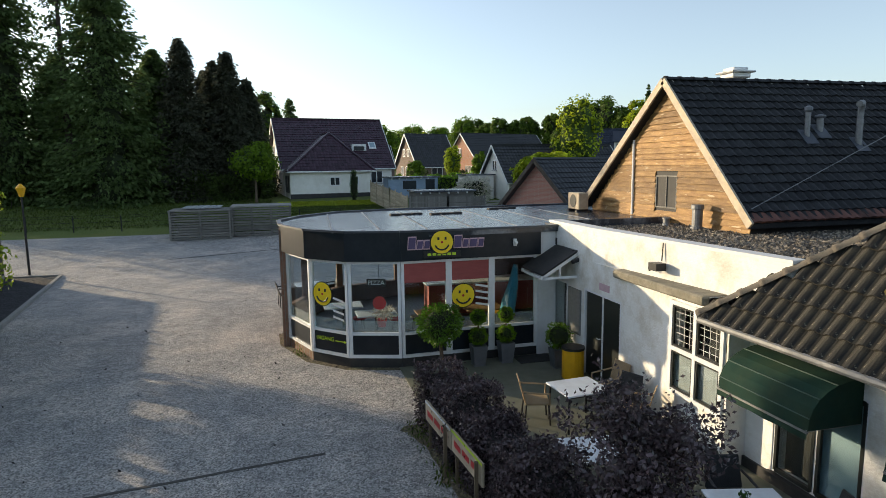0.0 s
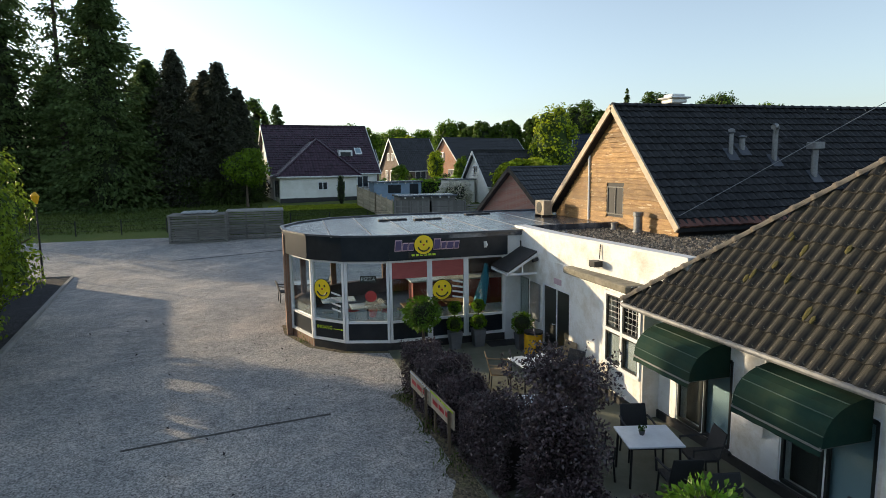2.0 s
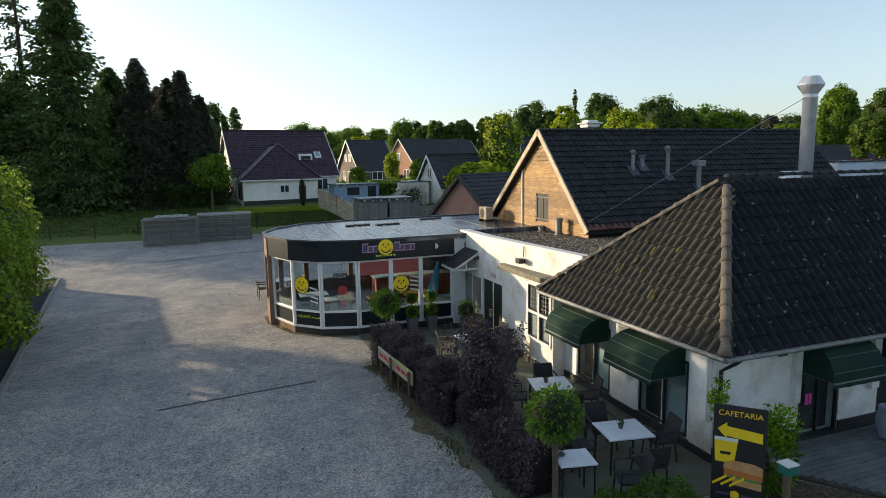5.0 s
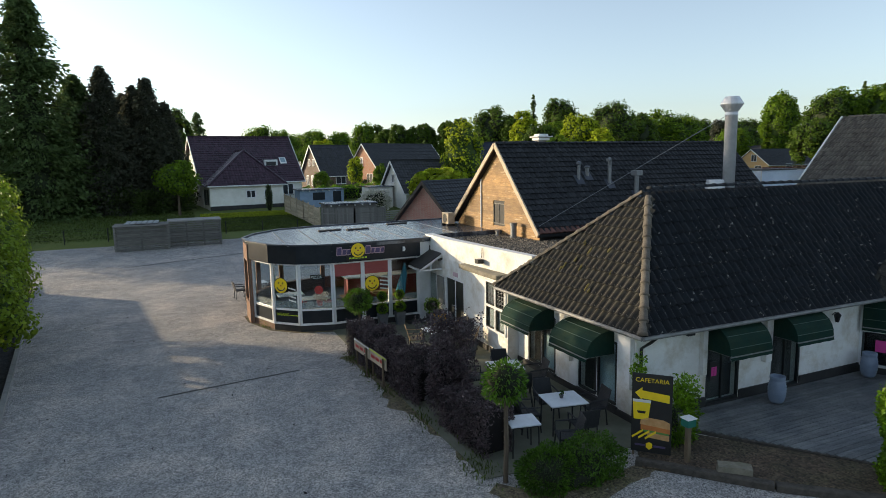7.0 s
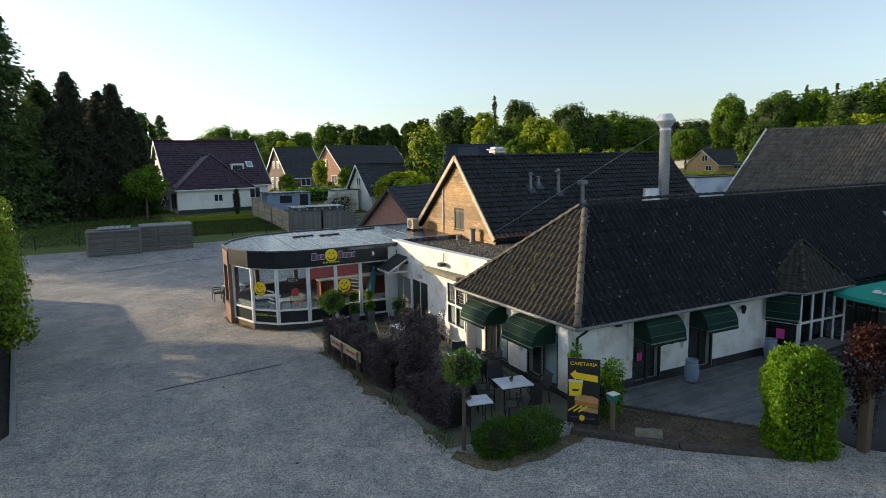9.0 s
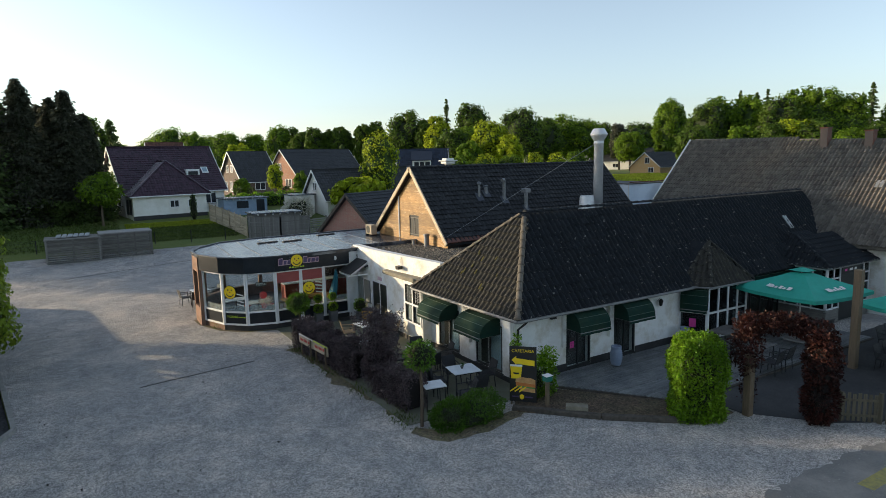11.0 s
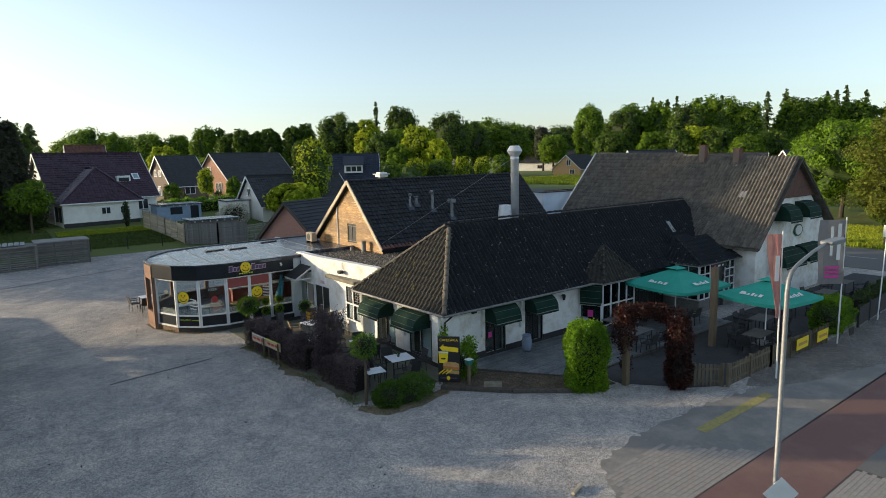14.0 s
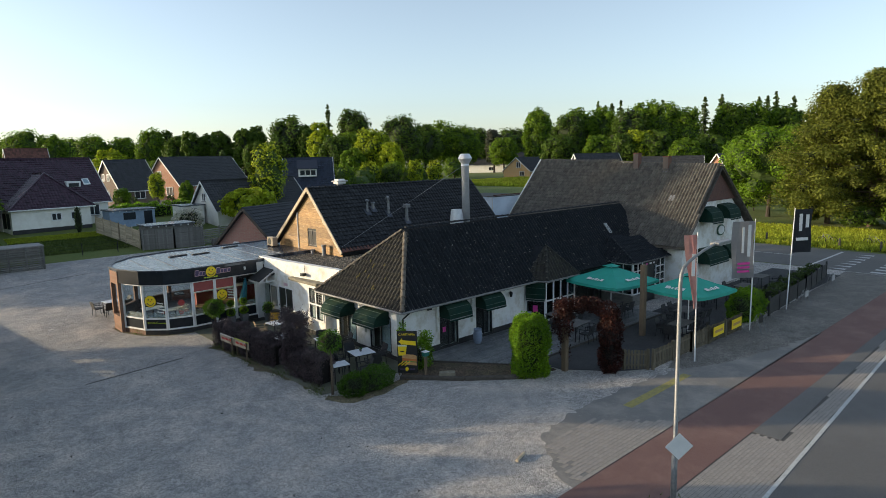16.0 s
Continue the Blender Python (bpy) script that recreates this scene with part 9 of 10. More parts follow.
def roof_light(ob, at, x, f, w, h, L, W, eave, ridge, q=-1):
    y = q * W * (1 - f)
    z = eave + (ridge - eave) * f
    s = Vector((0, -q * W, ridge - eave)).normalized()
    b = bm_new()
    p = [at(x, y, z + 0.10), at(x + w, y, z + 0.10), at(x + w, y + s.y * h, z + 0.10 + s.z * h), at(x, y + s.y * h, z + 0.10 + s.z * h)]
    solid(b, p, (0, 0, 0.06))
    rl = part("roof_window", b, "white_frame", ob, "white framed roof window")
    # The pane's flat pale blue stands in for the sky it would reflect.
    b = bm_new()
    m = 0.12
    p = [at(x + m, y + s.y * m, z + 0.17 + s.z * m), at(x + w - m, y + s.y * m, z + 0.17 + s.z * m), at(x + w - m, y + s.y * (h - m), z + 0.17 + s.z * (h - m)), at(x + m, y + s.y * (h - m), z + 0.17 + s.z * (h - m))]
    solid(b, p, (0, 0, 0.01))
    part("pane", b, "pane_pale_blue", rl)


# purple-tiled house with a hipped wing
hs, at = gable_house("purple_roof_house", (-2.2, 65.0), 8, 10.8, 10.0, 2.7, 7.5, "cream_wall", "tile_purple", "white house with dark purple tiled roof",
                     [("w", 2.0, 3.2, 1.0, 1.6), ("w", -2.0, 0.9, 1.4, 1.2), ("s", 3.2, 0.9, 1.2, 1.2), ("e", 1.0, 0.9, 1.4, 1.2)], tile=(0.3, 0.36))
roof_light(hs, at, 3.6, 0.33, 0.75, 0.95, 5.4, 5.0, 2.7, 7.5)
b = bm_new()
solid(b, [at(1.7, -3.55, 4.1), at(3.2, -3.55, 4.1), at(3.2, -3.55, 4.85), at(1.7, -3.55, 4.85)], at(0, 1.0, 0) - at(0, 0, 0))
dorm = part("dormer", b, "print_white", hs, "small white flat-roofed dormer")
b = bm_new()
solid(b, [at(1.9, -3.57, 4.2), at(3.0, -3.57, 4.2), at(3.0, -3.57, 4.62), at(1.9, -3.57, 4.62)], at(0, 0.01, 0) - at(0, 0, 0))
part("pane", b, "black_panel", dorm)
b = bm_new()
solid(b, [at(-5.3, -7.95, -0.9), at(2.3, -7.95, -0.9), at(2.3, -7.95, 2.2), at(-5.3, -7.95, 2.2)], at(0, 4.0, 0) - at(0, 0, 0))
part("wing_wall", b, "cream_wall", hs)
b = bm_new()
solid(b, [at(-5.32, -7.98, -0.9), at(2.32, -7.98, -0.9), at(2.32, -7.98, 0.1), at(-5.32, -7.98, 0.1)], at(0, 0.02, 0) - at(0, 0, 0))
part("wing_plinth", b, "black_base", hs)
HE = [at(-5.6, -8.38, 2.13), at(2.7, -8.38, 2.13), at(2.7, -4.2, 2.13), at(-5.6, -4.2, 2.13)]
HR = [at(-0.96, -5.04, 5.82), at(-0.96, -1.5, 5.82)]
b = bm_new()
e = [b.verts.new(k) for k in HE]
r = [b.verts.new(k) for k in HR]
b.faces.new((e[0], e[1], r[0]))
b.faces.new((e[1], e[2], r[1], r[0]))
b.faces.new((e[3], e[0], r[0], r[1]))
wing = part("wing_roof", b, "tile_purple", hs)
tiled(wing, (HE[0], HE[1], HR[0]), 0.3, 0.36, 0.035, "tile_purple", seg=5)
tiled(wing, (HE[3], HE[0], HR[0], HR[1]), 0.3, 0.36, 0.06, "tile_purple", seg=5)
tiled(wing, (HE[1], HE[2], HR[1], HR[0]), 0.3, 0.36, 0.035, "tile_purple", seg=5)
for k in (0, 1):
    b = bm_new()
    tube(b, [HE[k] + Vector((0, 0, 0.06)), HR[0] + Vector((0, 0, 0.06))], 0.11, 6)
    part("hip_ridge", b, "tile_purple", wing)
b = bm_new()
tube(b, [HR[0] + Vector((0, 0, 0.06)), HR[1] + Vector((0, 0, 0.06))], 0.11, 6)
part("wing_ridge", b, "tile_purple", wing)
b = bm_new()
tube(b, [HE[3], HE[0], HE[1], HE[2]], 0.08, 6)
part("gutter", b, "print_white", hs)
for x, w in ((-1.6, 0.9), (0.3, 0.8)):
    b = bm_new()
    o, dx, up = at(x, -8.0, 0.85), at(1, 0, 0) - at(0, 0, 0), Vector((0, 0, 1))
    for h in (0, 0.75):
        bar(b, o + up * h, o + dx * w + up * h, 0.08, 0.09)
    for k in (0, 0.5, 1):
        bar(b, o + dx * (w * k), o + dx * (w * k) + up * 0.75, 0.08, 0.08, (0, 1, 0))
    wn_ = part("window", b, "white_frame", hs)
    b = bm_new()
    solid(b, [o, o + dx * w, o + dx * w + up * 0.75, o + up * 0.75], at(0, 0.03, 0) - at(0, 0, 0))
    part("pane", b, "black_panel", wn_)
for y, w in ((-7.4, 0.9), (-6.2, 1.1)):
    b = bm_new()
    o, dy = at(-5.33, y, 0.2), at(0, 1, 0) - at(0, 0, 0)
    solid(b, [o, o + dy * w, o + dy * w + Vector((0, 0, 1.6)), o + Vector((0, 0, 1.6))], at(0.02, 0, 0) - at(0, 0, 0))
    part("window", b, "black_panel", hs, "dark side window of the wing")
b = bm_new()
lathe(b, (-0.75, 54.3, hz(54.3)), [(0.1, 0), (0.28, 0.5), (0.3, 1.4), (0.12, 2.5), (0.02, 2.7)], 10)
cy = thing("cypress", (-0.75, 54.3, hz(54.3)), "slim dark columnar cypress before the house", "shrub")
# Near-black filling for the shade inside the cypress.
part("core", b, "twig_shade_green", cy)
leaf_sheet("leaves", blob(np.random.default_rng(41), 900, (-0.75, 54.3, hz(54.3) + 1.4), (0.36, 0.36, 1.45), 0.3), 0.14, "leaf_dark", cy, 41)
# pink brick garage, white, orange and brown houses
gable_house("brick_garage", (9.2, 27.0 + 2.0), 24, 7.5, 6.0, 2.35, 5.2, "brick_pink", "tile_far", "pink brick garage with dark tiled roof", [("w", 1.4, 1.9, 0.5, 0.5)], tile=(0.3, 0.36))
gable_house("white_house", (18.6, 54.0), 4, 12.2, 6.6, 1.8, 4.9, "cream_wall", "tile_far", "white gabled house with black tiled roof", [("w", 0.4, 2.6, 0.9, 0.9)], tile=(0.33, 0.4))
gable_house("orange_house", (30.0, 101.0), 22, 17.0, 9.0, 2.9, 7.8, "brick_orange", "tile_far", "orange brick gabled house with dark roof", [("w", 1.0, 4.0, 0.9, 1.3), ("w", 2.5, 0.9, 1.6, 1.5), ("w", -1.0, 0.9, 1.6, 1.5), ("s", -4, 0.9, 2.0, 1.2)])
gable_house("brown_house", (14.9, 93.4), 14, 6.6, 8.0, 2.7, 7.4, "brick_brown", "tile_far", "brown brick gabled house with dark roof", [("w", 2.0, 0.8, 0.8, 1.6), ("w", 0.2, 0.8, 0.8, 1.6), ("w", 1.2, 4.0, 0.7, 1.1), ("w", -0.3, 4.0, 0.7, 1.1), ("s", -1.0, 1.0, 1.8, 1.3)])
gable_house("brown_house", (9.0, 128.0), 6, 12.0, 8.0, 2.6, 6.8, "brick_brown", "tile_far", "brown brick house behind the gardens", [("s", -3.0, 1.0, 1.8, 1.3), ("s", 2.0, 1.0, 1.8, 1.3)])
gable_house("far_house", (-6.0, 128.0), 0, 16.0, 9.0, 3.0, 8.4, "brick_brown", "tile_far", "brick house with long dark roof", [("s", -3.0, 1.0, 1.8, 1.3), ("w", 1.0, 3.6, 1.0, 1.2)])
gable_house("far_house", (-16.0, 82.0), 0, 12.0, 9.0, 2.6, 6.6, "cream_wall", "tile_purple", "white house with purple roof behind the trees", [("e", 0.5, 3.4, 1.4, 1.2), ("w", 1.0, 3.6, 1.0, 1.2)])
dh, at = gable_house("far_house", (36.9, 71.0), -30, 7.4, 8.5, 2.0, 7.0, "brick_brown", "tile_blue", "house with dark blue roof and white dormer", [("s", 1.0, 0.9, 1.8, 1.2)])
b = bm_new()
solid(b, [at(-1.6, -3.0, 4.0), at(1.3, -3.0, 4.0), at(1.3, -3.0, 5.2), at(-1.6, -3.0, 5.2)], at(0, 1.6, 0) - at(0, 0, 0))
dorm = part("dormer", b, "print_white", dh, "white boarded dormer")
b = bm_new()
solid(b, [at(-1.8, -3.3, 5.2), at(1.5, -3.3, 5.2), at(1.5, -0.9, 6.6), at(-1.8, -0.9, 6.6)], (0, 0, 0.1))
part("dormer_roof", b, "tile_blue", dorm)
for k in range(3):
    b = bm_new()
    solid(b, [at(-1.3 + k * 0.85, -3.03, 4.25), at(-0.6 + k * 0.85, -3.03, 4.25), at(-0.6 + k * 0.85, -3.03, 5.0), at(-1.3 + k * 0.85, -3.03, 5.0)], at(0, 0.02, 0) - at(0, 0, 0))
    part("pane", b, "black_panel", dorm)
gable_house("far_house", (7.0, 133.0), 0, 7.0, 8.0, 5.0, 10.4, "cream_wall", "tile_red", "white house with red-brown tiled roof", [("e", 0.5, 3.6, 1.2, 1.2)])
gable_house("yellow_house", (133.6, 101.5), 0, 18.0, 10.4, 2.2, 6.0, "brick_yellow", "tile_far", "yellow brick house with dark roof beyond the field", [("w", 0.0, 3.0, 1.6, 1.6), ("w", -1.2, 0.6, 1.8, 1.3), ("s", -3.0, 1.0, 2.2, 1.3), ("s", 4.0, 1.0, 2.2, 1.3)])
gable_house("bungalow", (176.0, 152.0), -60, 30.0, 10.0, 3.4, 8.0, "cream_wall", "tile_far", "long low white bungalow with dark roof", [("w", 0.6, 0.9, 1.8, 1.3), ("s", -6.0, 0.9, 2.2, 1.3), ("s", 0.0, 0.9, 2.2, 1.3), ("s", 6.0, 0.9, 2.2, 1.3)])
gable_house("far_house", (85.9, 47.9), -25, 9.0, 8.0, 2.8, 7.6, "cream_wall", "tile_far", "white gabled house before the wood", [("w", 0.6, 4.4, 1.2, 1.3)])
gable_house("far_house", (91.0, 35.2), -62, 10.0, 8.0, 3.0, 7.8, "brick_brown", "tile_far", "house with long grey roof before the wood", [("s", -2.0, 0.9, 2.0, 1.3)])
gable_house("far_house", (96.4, 27.0), -8, 8.0, 6.5, 4.0, 8.4, "brick_orange", "tile_far", "pinkish brick gabled house before the wood", [("w", 1.2, 4.8, 0.8, 1.1), ("w", -0.6, 4.8, 0.8, 1.1)])


# ---- sheds and fences of the gardens ----
def shed(name, x0, x1, y0, y1, h, wall, label, door=None):
    zb = hz((y0 + y1) / 2)
    s = thing(name, ((x0 + x1) / 2, y0, zb), label, "shed")
    b = bm_new()
    box(b, (x0, y0, zb - 0.4), (x1, y1, zb + h))
    part("wall", b, wall, s)
    b = bm_new()
    box(b, (x0 - 0.15, y0 - 0.2, zb + h), (x1 + 0.15, y1 + 0.15, zb + h + 0.12))
    part("roof", b, "bitumen", s)
    for k in range(int((x1 - x0) / 0.7)):
        b = bm_new()
        box(b, (x0 + 0.3 + k * 0.7, y0 - 0.3, zb + h - 0.12), (x0 + 0.36 + k * 0.7, y0, zb + h))
        part("rafter_end", b, "print_white", s)
    for (a, z0, w, hh, mat) in door or ():
        b = bm_new()
        box(b, (x0 + a, y0 - 0.03, zb + z0), (x0 + a + w, y0 - 0.005, zb + z0 + hh))
        part("door" if hh > 1.4 else "window", b, mat, s)
    return s


shed("blue_shed", 2.6, 7.4, 55.5, 58.5, 1.75, "shed_blue_shaded", "pale blue garden shed with flat roof", ((1.4, 0.7, 1.3, 0.8, "black_panel"), (3.6, 0.1, 0.9, 1.5, "black_panel")))
shed("white_shed", 9.6, 12.2, 53.0, 56.0, 2.1, "cream_wall", "low white shed with flat roof", ((0.8, 1.0, 1.0, 0.8, "black_panel"), ))


def board_fence(pts, height, board, gap, mat, label, horizontal=False, name="board_fence", z=None):
    f = thing(name, (pts[0][0], pts[0][1], hz(pts[0][1]) if z is None else z), label, "fence")
    for a, c in zip(pts, pts[1:]):
        va, vb = Vector((*a, 0)), Vector((*c, 0))
        L = (vb - va).length
        d = (vb - va) / L
        zz = (lambda p: hz(p.y)) if z is None else (lambda p: z)
        n = max(1, round(L / 1.8))
        for k in range(n + 1):
            p = va.lerp(vb, k / n)
            b = bm_new()
            box(b, (p.x - 0.05, p.y - 0.05, zz(p) - 0.1), (p.x + 0.05, p.y + 0.05, zz(p) + height + 0.05))
            part("post", b, mat, f)
        if horizontal:
            m = int(height / (board + gap))
            for k in range(n):
                p, q = va.lerp(vb, k / n), va.lerp(vb, (k + 1) / n)
                for j in range(m):
                    b = bm_new()
                    h = 0.06 + (j + 0.5) * (board + gap)
                    bar(b, p + Vector((0, 0, zz(p) + h)), q + Vector((0, 0, zz(q) + h)), 0.025, board)
                    part("board", b, mat, f)
        else:
            m = int(L / (board + gap))
            bb = bm_new()
            bar(bb, (0, 0, height / 2), (0, 0, 0.02), board, 0.022, d.cross(Vector((0, 0, 1))))
            me = mesh_of("picket", bb, mat)
            for j in range(m):
                p = va + d * ((j + 0.5) * (board + gap))
                k = random.uniform(0.97, 1.03)
                ob = shared("picket", me, f, Matrix.Translation((p.x, p.y, zz(p))) @ Matrix.Diagonal((1, 1, 2 * k, 1)))
            for h in (0.25, 0.78):
                b = bm_new()
                bar(b, va + Vector((0, 0, zz(va) + height * h)), vb + Vector((0, 0, zz(vb) + height * h)), 0.04, 0.07)
                part("rail", b, mat, f)
    return f


board_fence([(0.6, 53.0), (1.4, 47.5), (1.9, 42.8)], 1.9, 0.16, 0.015, "light_fence", "tall pale boarded garden fence", True)
board_fence([(1.9, 42.0), (4.6, 41.2), (7.4, 41.2)], 1.95, 0.11, 0.008, "grey_wood", "grey upright board fence", False)
board_fence([(7.4, 41.4), (11.2, 42.2)], 1.7, 0.12, 0.07, "grey_wood", "open slatted grey garden fence", True)
board_fence([(6.2, 36.0), (8.2, 37.5)], 1.6, 0.11, 0.02, "grey_wood", "grey board fence beside the garage", False)
sh_ = shed("timber_shed", 2.4, 6.8, 42.0, 44.5, 2.1, "grey_wood", "grey weathered timber shed")
board_fence([(6.15, -6.9), (6.86, -7.6)], 0.85, 0.085, 0.05, "fence_wood", "low picket fence round the patio", False, "picket_fence", 0.0)
board_fence([(7.0, -7.75), (10.3, -7.75), (15.2, -7.95)], 0.85, 0.085, 0.05, "fence_wood", "low picket fence along the gravel verge", False, "picket_fence", 0.0)
board_fence([(18.9, -7.95), (26.0, -7.5), (32.4, -6.8)], 1.05, 0.14, 0.01, "black_base", "low black board fence round the terrace", True, "terrace_fence", 0.0)
# yellow banners and A-frames
for x, y in ((12.5, -8.02), (14.3, -8.1)):
    f = thing("banner", (x, y, 0.3), "yellow advertising banner hung on the picket fence", "banner", "yellow banners")
    b = bm_new()
    box(b, (x - 0.55, y - 0.03, 0.36), (x + 0.55, y - 0.015, 0.82))
    part("sheet", b, "print_yellow", f)
    b = bm_new()
    box(b, (x - 0.4, y - 0.042, 0.52), (x + 0.4, y - 0.032, 0.64))
    part("print_bar", b, "print_bread", f)
for x, y in ((15.3, -8.75), (22.6, -8.5), (28.5, -8.2)):
    f = thing("sandwich_board", (x, y, 0), "folding metal display frame on the gravel verge", "stand", "display frames")
    for s in (-1, 1):
        b = bm_new()
        tube(b, [(x - 0.3, y + s * 0.3, 0), (x - 0.28, y, 0.95), (x + 0.28, y, 0.95), (x + 0.3, y + s * 0.3, 0)], 0.018, 6)
        part("frame", b, "galvanised", f)
    b = bm_new()
    box(b, (x - 0.26, y - 0.13, 0.55), (x + 0.26, y - 0.11, 0.9))
    part("board", b, "grey_flag" if x > 20 else "print_black", f)
# dark screen fence along the yard with grey posts
sf = thing("screen_fence", (-18.5, 20, 0), "tall dark screen fence with pale posts along the yard", "fence")
for k in range(17):
    ya, yc = 6.0 + k * 1.42, 7.38 + k * 1.42
    xa, xc = kerb_x(ya) - 2.35, kerb_x(yc) - 2.35
    b = bm_new()
    bar(b, (xa, ya, 0.98), (xc, yc, 0.98), 0.03, 1.8)
    part("panel", b, "beam_wood", sf)
    b = bm_new()
    bar(b, (xa, ya, 0.12), (xc, yc, 0.12), 0.06, 0.22)
    part("gravel_board", b, "concrete", sf)
    b = bm_new()
    bar(b, (xa + 0.02, ya - 0.02, 0), (xa + 0.02, ya - 0.02, 1.95), 0.08, 0.08, (1, 0, 0))
    part("post", b, "galvanised", sf)
# wire fence across the field
wf = thing("wire_fence", (-12, 43.5, 1.0), "low dark wire fence across the field", "fence")
for k in range(15):
    x, y = -32 + k * 2.9, 43.2 + 0.5 * math.sin(k)
    if -14.2 < x < -6.0:
        continue
    b = bm_new()
    tube(b, [(x, y, hz(y) - 0.1), (x, y, hz(y) + 1.05)], 0.04, 6)
    part("post", b, "metal_black", wf)
for h in (0.25, 0.55, 0.85, 1.0):
    b = bm_new()
    tube(b, [(-34, 43.2, hz(43.2) + h), (-14, 43.3, hz(43.3) + h)], 0.008, 4)
    tube(b, [(-6, 43.3, hz(43.3) + h), (9, 43.6, hz(43.6) + h)], 0.008, 4)
    part("wire", b, "metal_black", wf)


# ---- stacked timber crates at the yard's end ----
def crate(x0, x1, y0, y1, h, label, top):
    zb = hz((y0 + y1) / 2) - 0.08
    c = thing("timber_crate", ((x0 + x1) / 2, y0, zb), label, "crate", "timber crates")
    n = 11
    rr = random.Random(int(x0 * 10))
    for j in range(n):
        z0 = zb + h * j / n
        for a, b_ in (((x0, y0), (x1, y0)), ((x0, y1), (x0, y0)), ((x1, y0), (x1, y1)), ((x1, y1), (x0, y1))):
            b = bm_new()
            o = rr.uniform(-0.05, 0.05)
            bar(b, (a[0], a[1] + o, z0 + h / n / 2), (b_[0], b_[1] + o, z0 + h / n / 2 + rr.uniform(-0.01, 0.01)), 0.04, h / n * 0.62)
            part("slat", b, "grey_wood", c)
    m = max(2, round((x1 - x0) / 1.4))
    for k in range(m + 1):
        b = bm_new()
        x = x0 + (x1 - x0) * k / m
        box(b, (x - 0.06, y0 - 0.07, zb), (x + 0.06, y0 + 0.02, zb + h + 0.05))
        part("post", b, "grey_wood", c)
    b = bm_new()
    slab(b, [(x0 - 0.1, y0 - 0.1), (x1 + 0.1, y0 - 0.1), (x1 + 0.1, y1), (x0 - 0.1, y1)], zb + h + 0.02, zb + h + 0.1)
    part("lid", b, top, c)
    return c


crate(-13.8, -10.3, 38.6, 41.0, 1.75, "weathered grey slatted timber crate stack", "grey_wood")
crate(-10.2, -6.6, 39.2, 41.6, 1.85, "weathered grey slatted timber crate with flat lid", "concrete")
cs = thing("corrugated_sheet", (-12.0, 39.8, hz(40) + 1.85), "pale corrugated sheets lying on the crates", "sheet")
for k in range(6):
    b = bm_new()
    bar(b, (-13.0 + k * 0.38, 39.0, hz(40) + 1.85), (-12.9 + k * 0.38, 40.6, hz(40) + 1.9), 0.3, 0.06)
    part("sheet", b, "curtain", cs)
# flowering shrub and garden hedges
fs = thing("flowering_shrub", (9.4, 50.5, hz(50.5)), "round shrub covered in white blossom", "shrub")
core("twig", (9.4, 50.5, hz(50.5) + 1.0), (1.2, 1.0, 1.0), "twig_shade_green", fs)
leaf_sheet("blossom", blob(np.random.default_rng(44), 3200, (9.4, 50.5, hz(50.5) + 1.05), (1.7, 1.4, 1.35), 0.25), 0.2, "blossom", fs, 44)
leaf_sheet("leaves", blob(np.random.default_rng(45), 500, (9.4, 50.5, hz(50.5) + 0.95), (1.55, 1.25, 1.2), 0.4), 0.2, "leaf_tree", fs, 45)
for k, (x0, y0, x1, y1, h, w) in enumerate(((5.0, 63.5, 11.5, 62.5, 1.5, 1.4), (12.5, 66.5, 15.0, 66.5, 1.6, 1.2), (16, 70, 22, 72, 1.2, 1.0), (24, 84, 33, 88, 1.3, 1.2), (8, 72, 13, 73, 1.2, 1.0), (38, 98, 52, 104, 1.5, 1.5))):
    hedge("garden_hedge", [(x0, y0), (x1, y1)], w, h, "clipped green garden hedge between the houses", "leaf_lime" if k in (0, 1, 4) else "leaf_laurel", "twig_shade_green", 70, 0.24, 140 + k, z0=hz((y0 + y1) / 2))
for k, (x, y) in enumerate(((9.0, 76.0), (10.6, 75.0), (15.5, 74.0), (20.0, 78.0))):
    cnn = thing("clipped_cone", (x, y, hz(y)), "clipped green garden cone", "shrub", "clipped cones")
    leaf_sheet("leaves", blob(np.random.default_rng(150 + k), 500, (x, y, hz(y) + 0.9), (0.7, 0.7, 1.2), 0.4), 0.22, "leaf_dark", cnn, 150 + k)
rb_ = bm_new()
strip(rb_, 68.0, 100.0, lambda y: -6 + (y - 68) * 0.45, lambda y: 24 + (y - 68) * 0.6, 0.03, 4.0)
tagged(part("estate_road", rb_, "paver"), "pale paved street between the houses", "street", kind="structure")
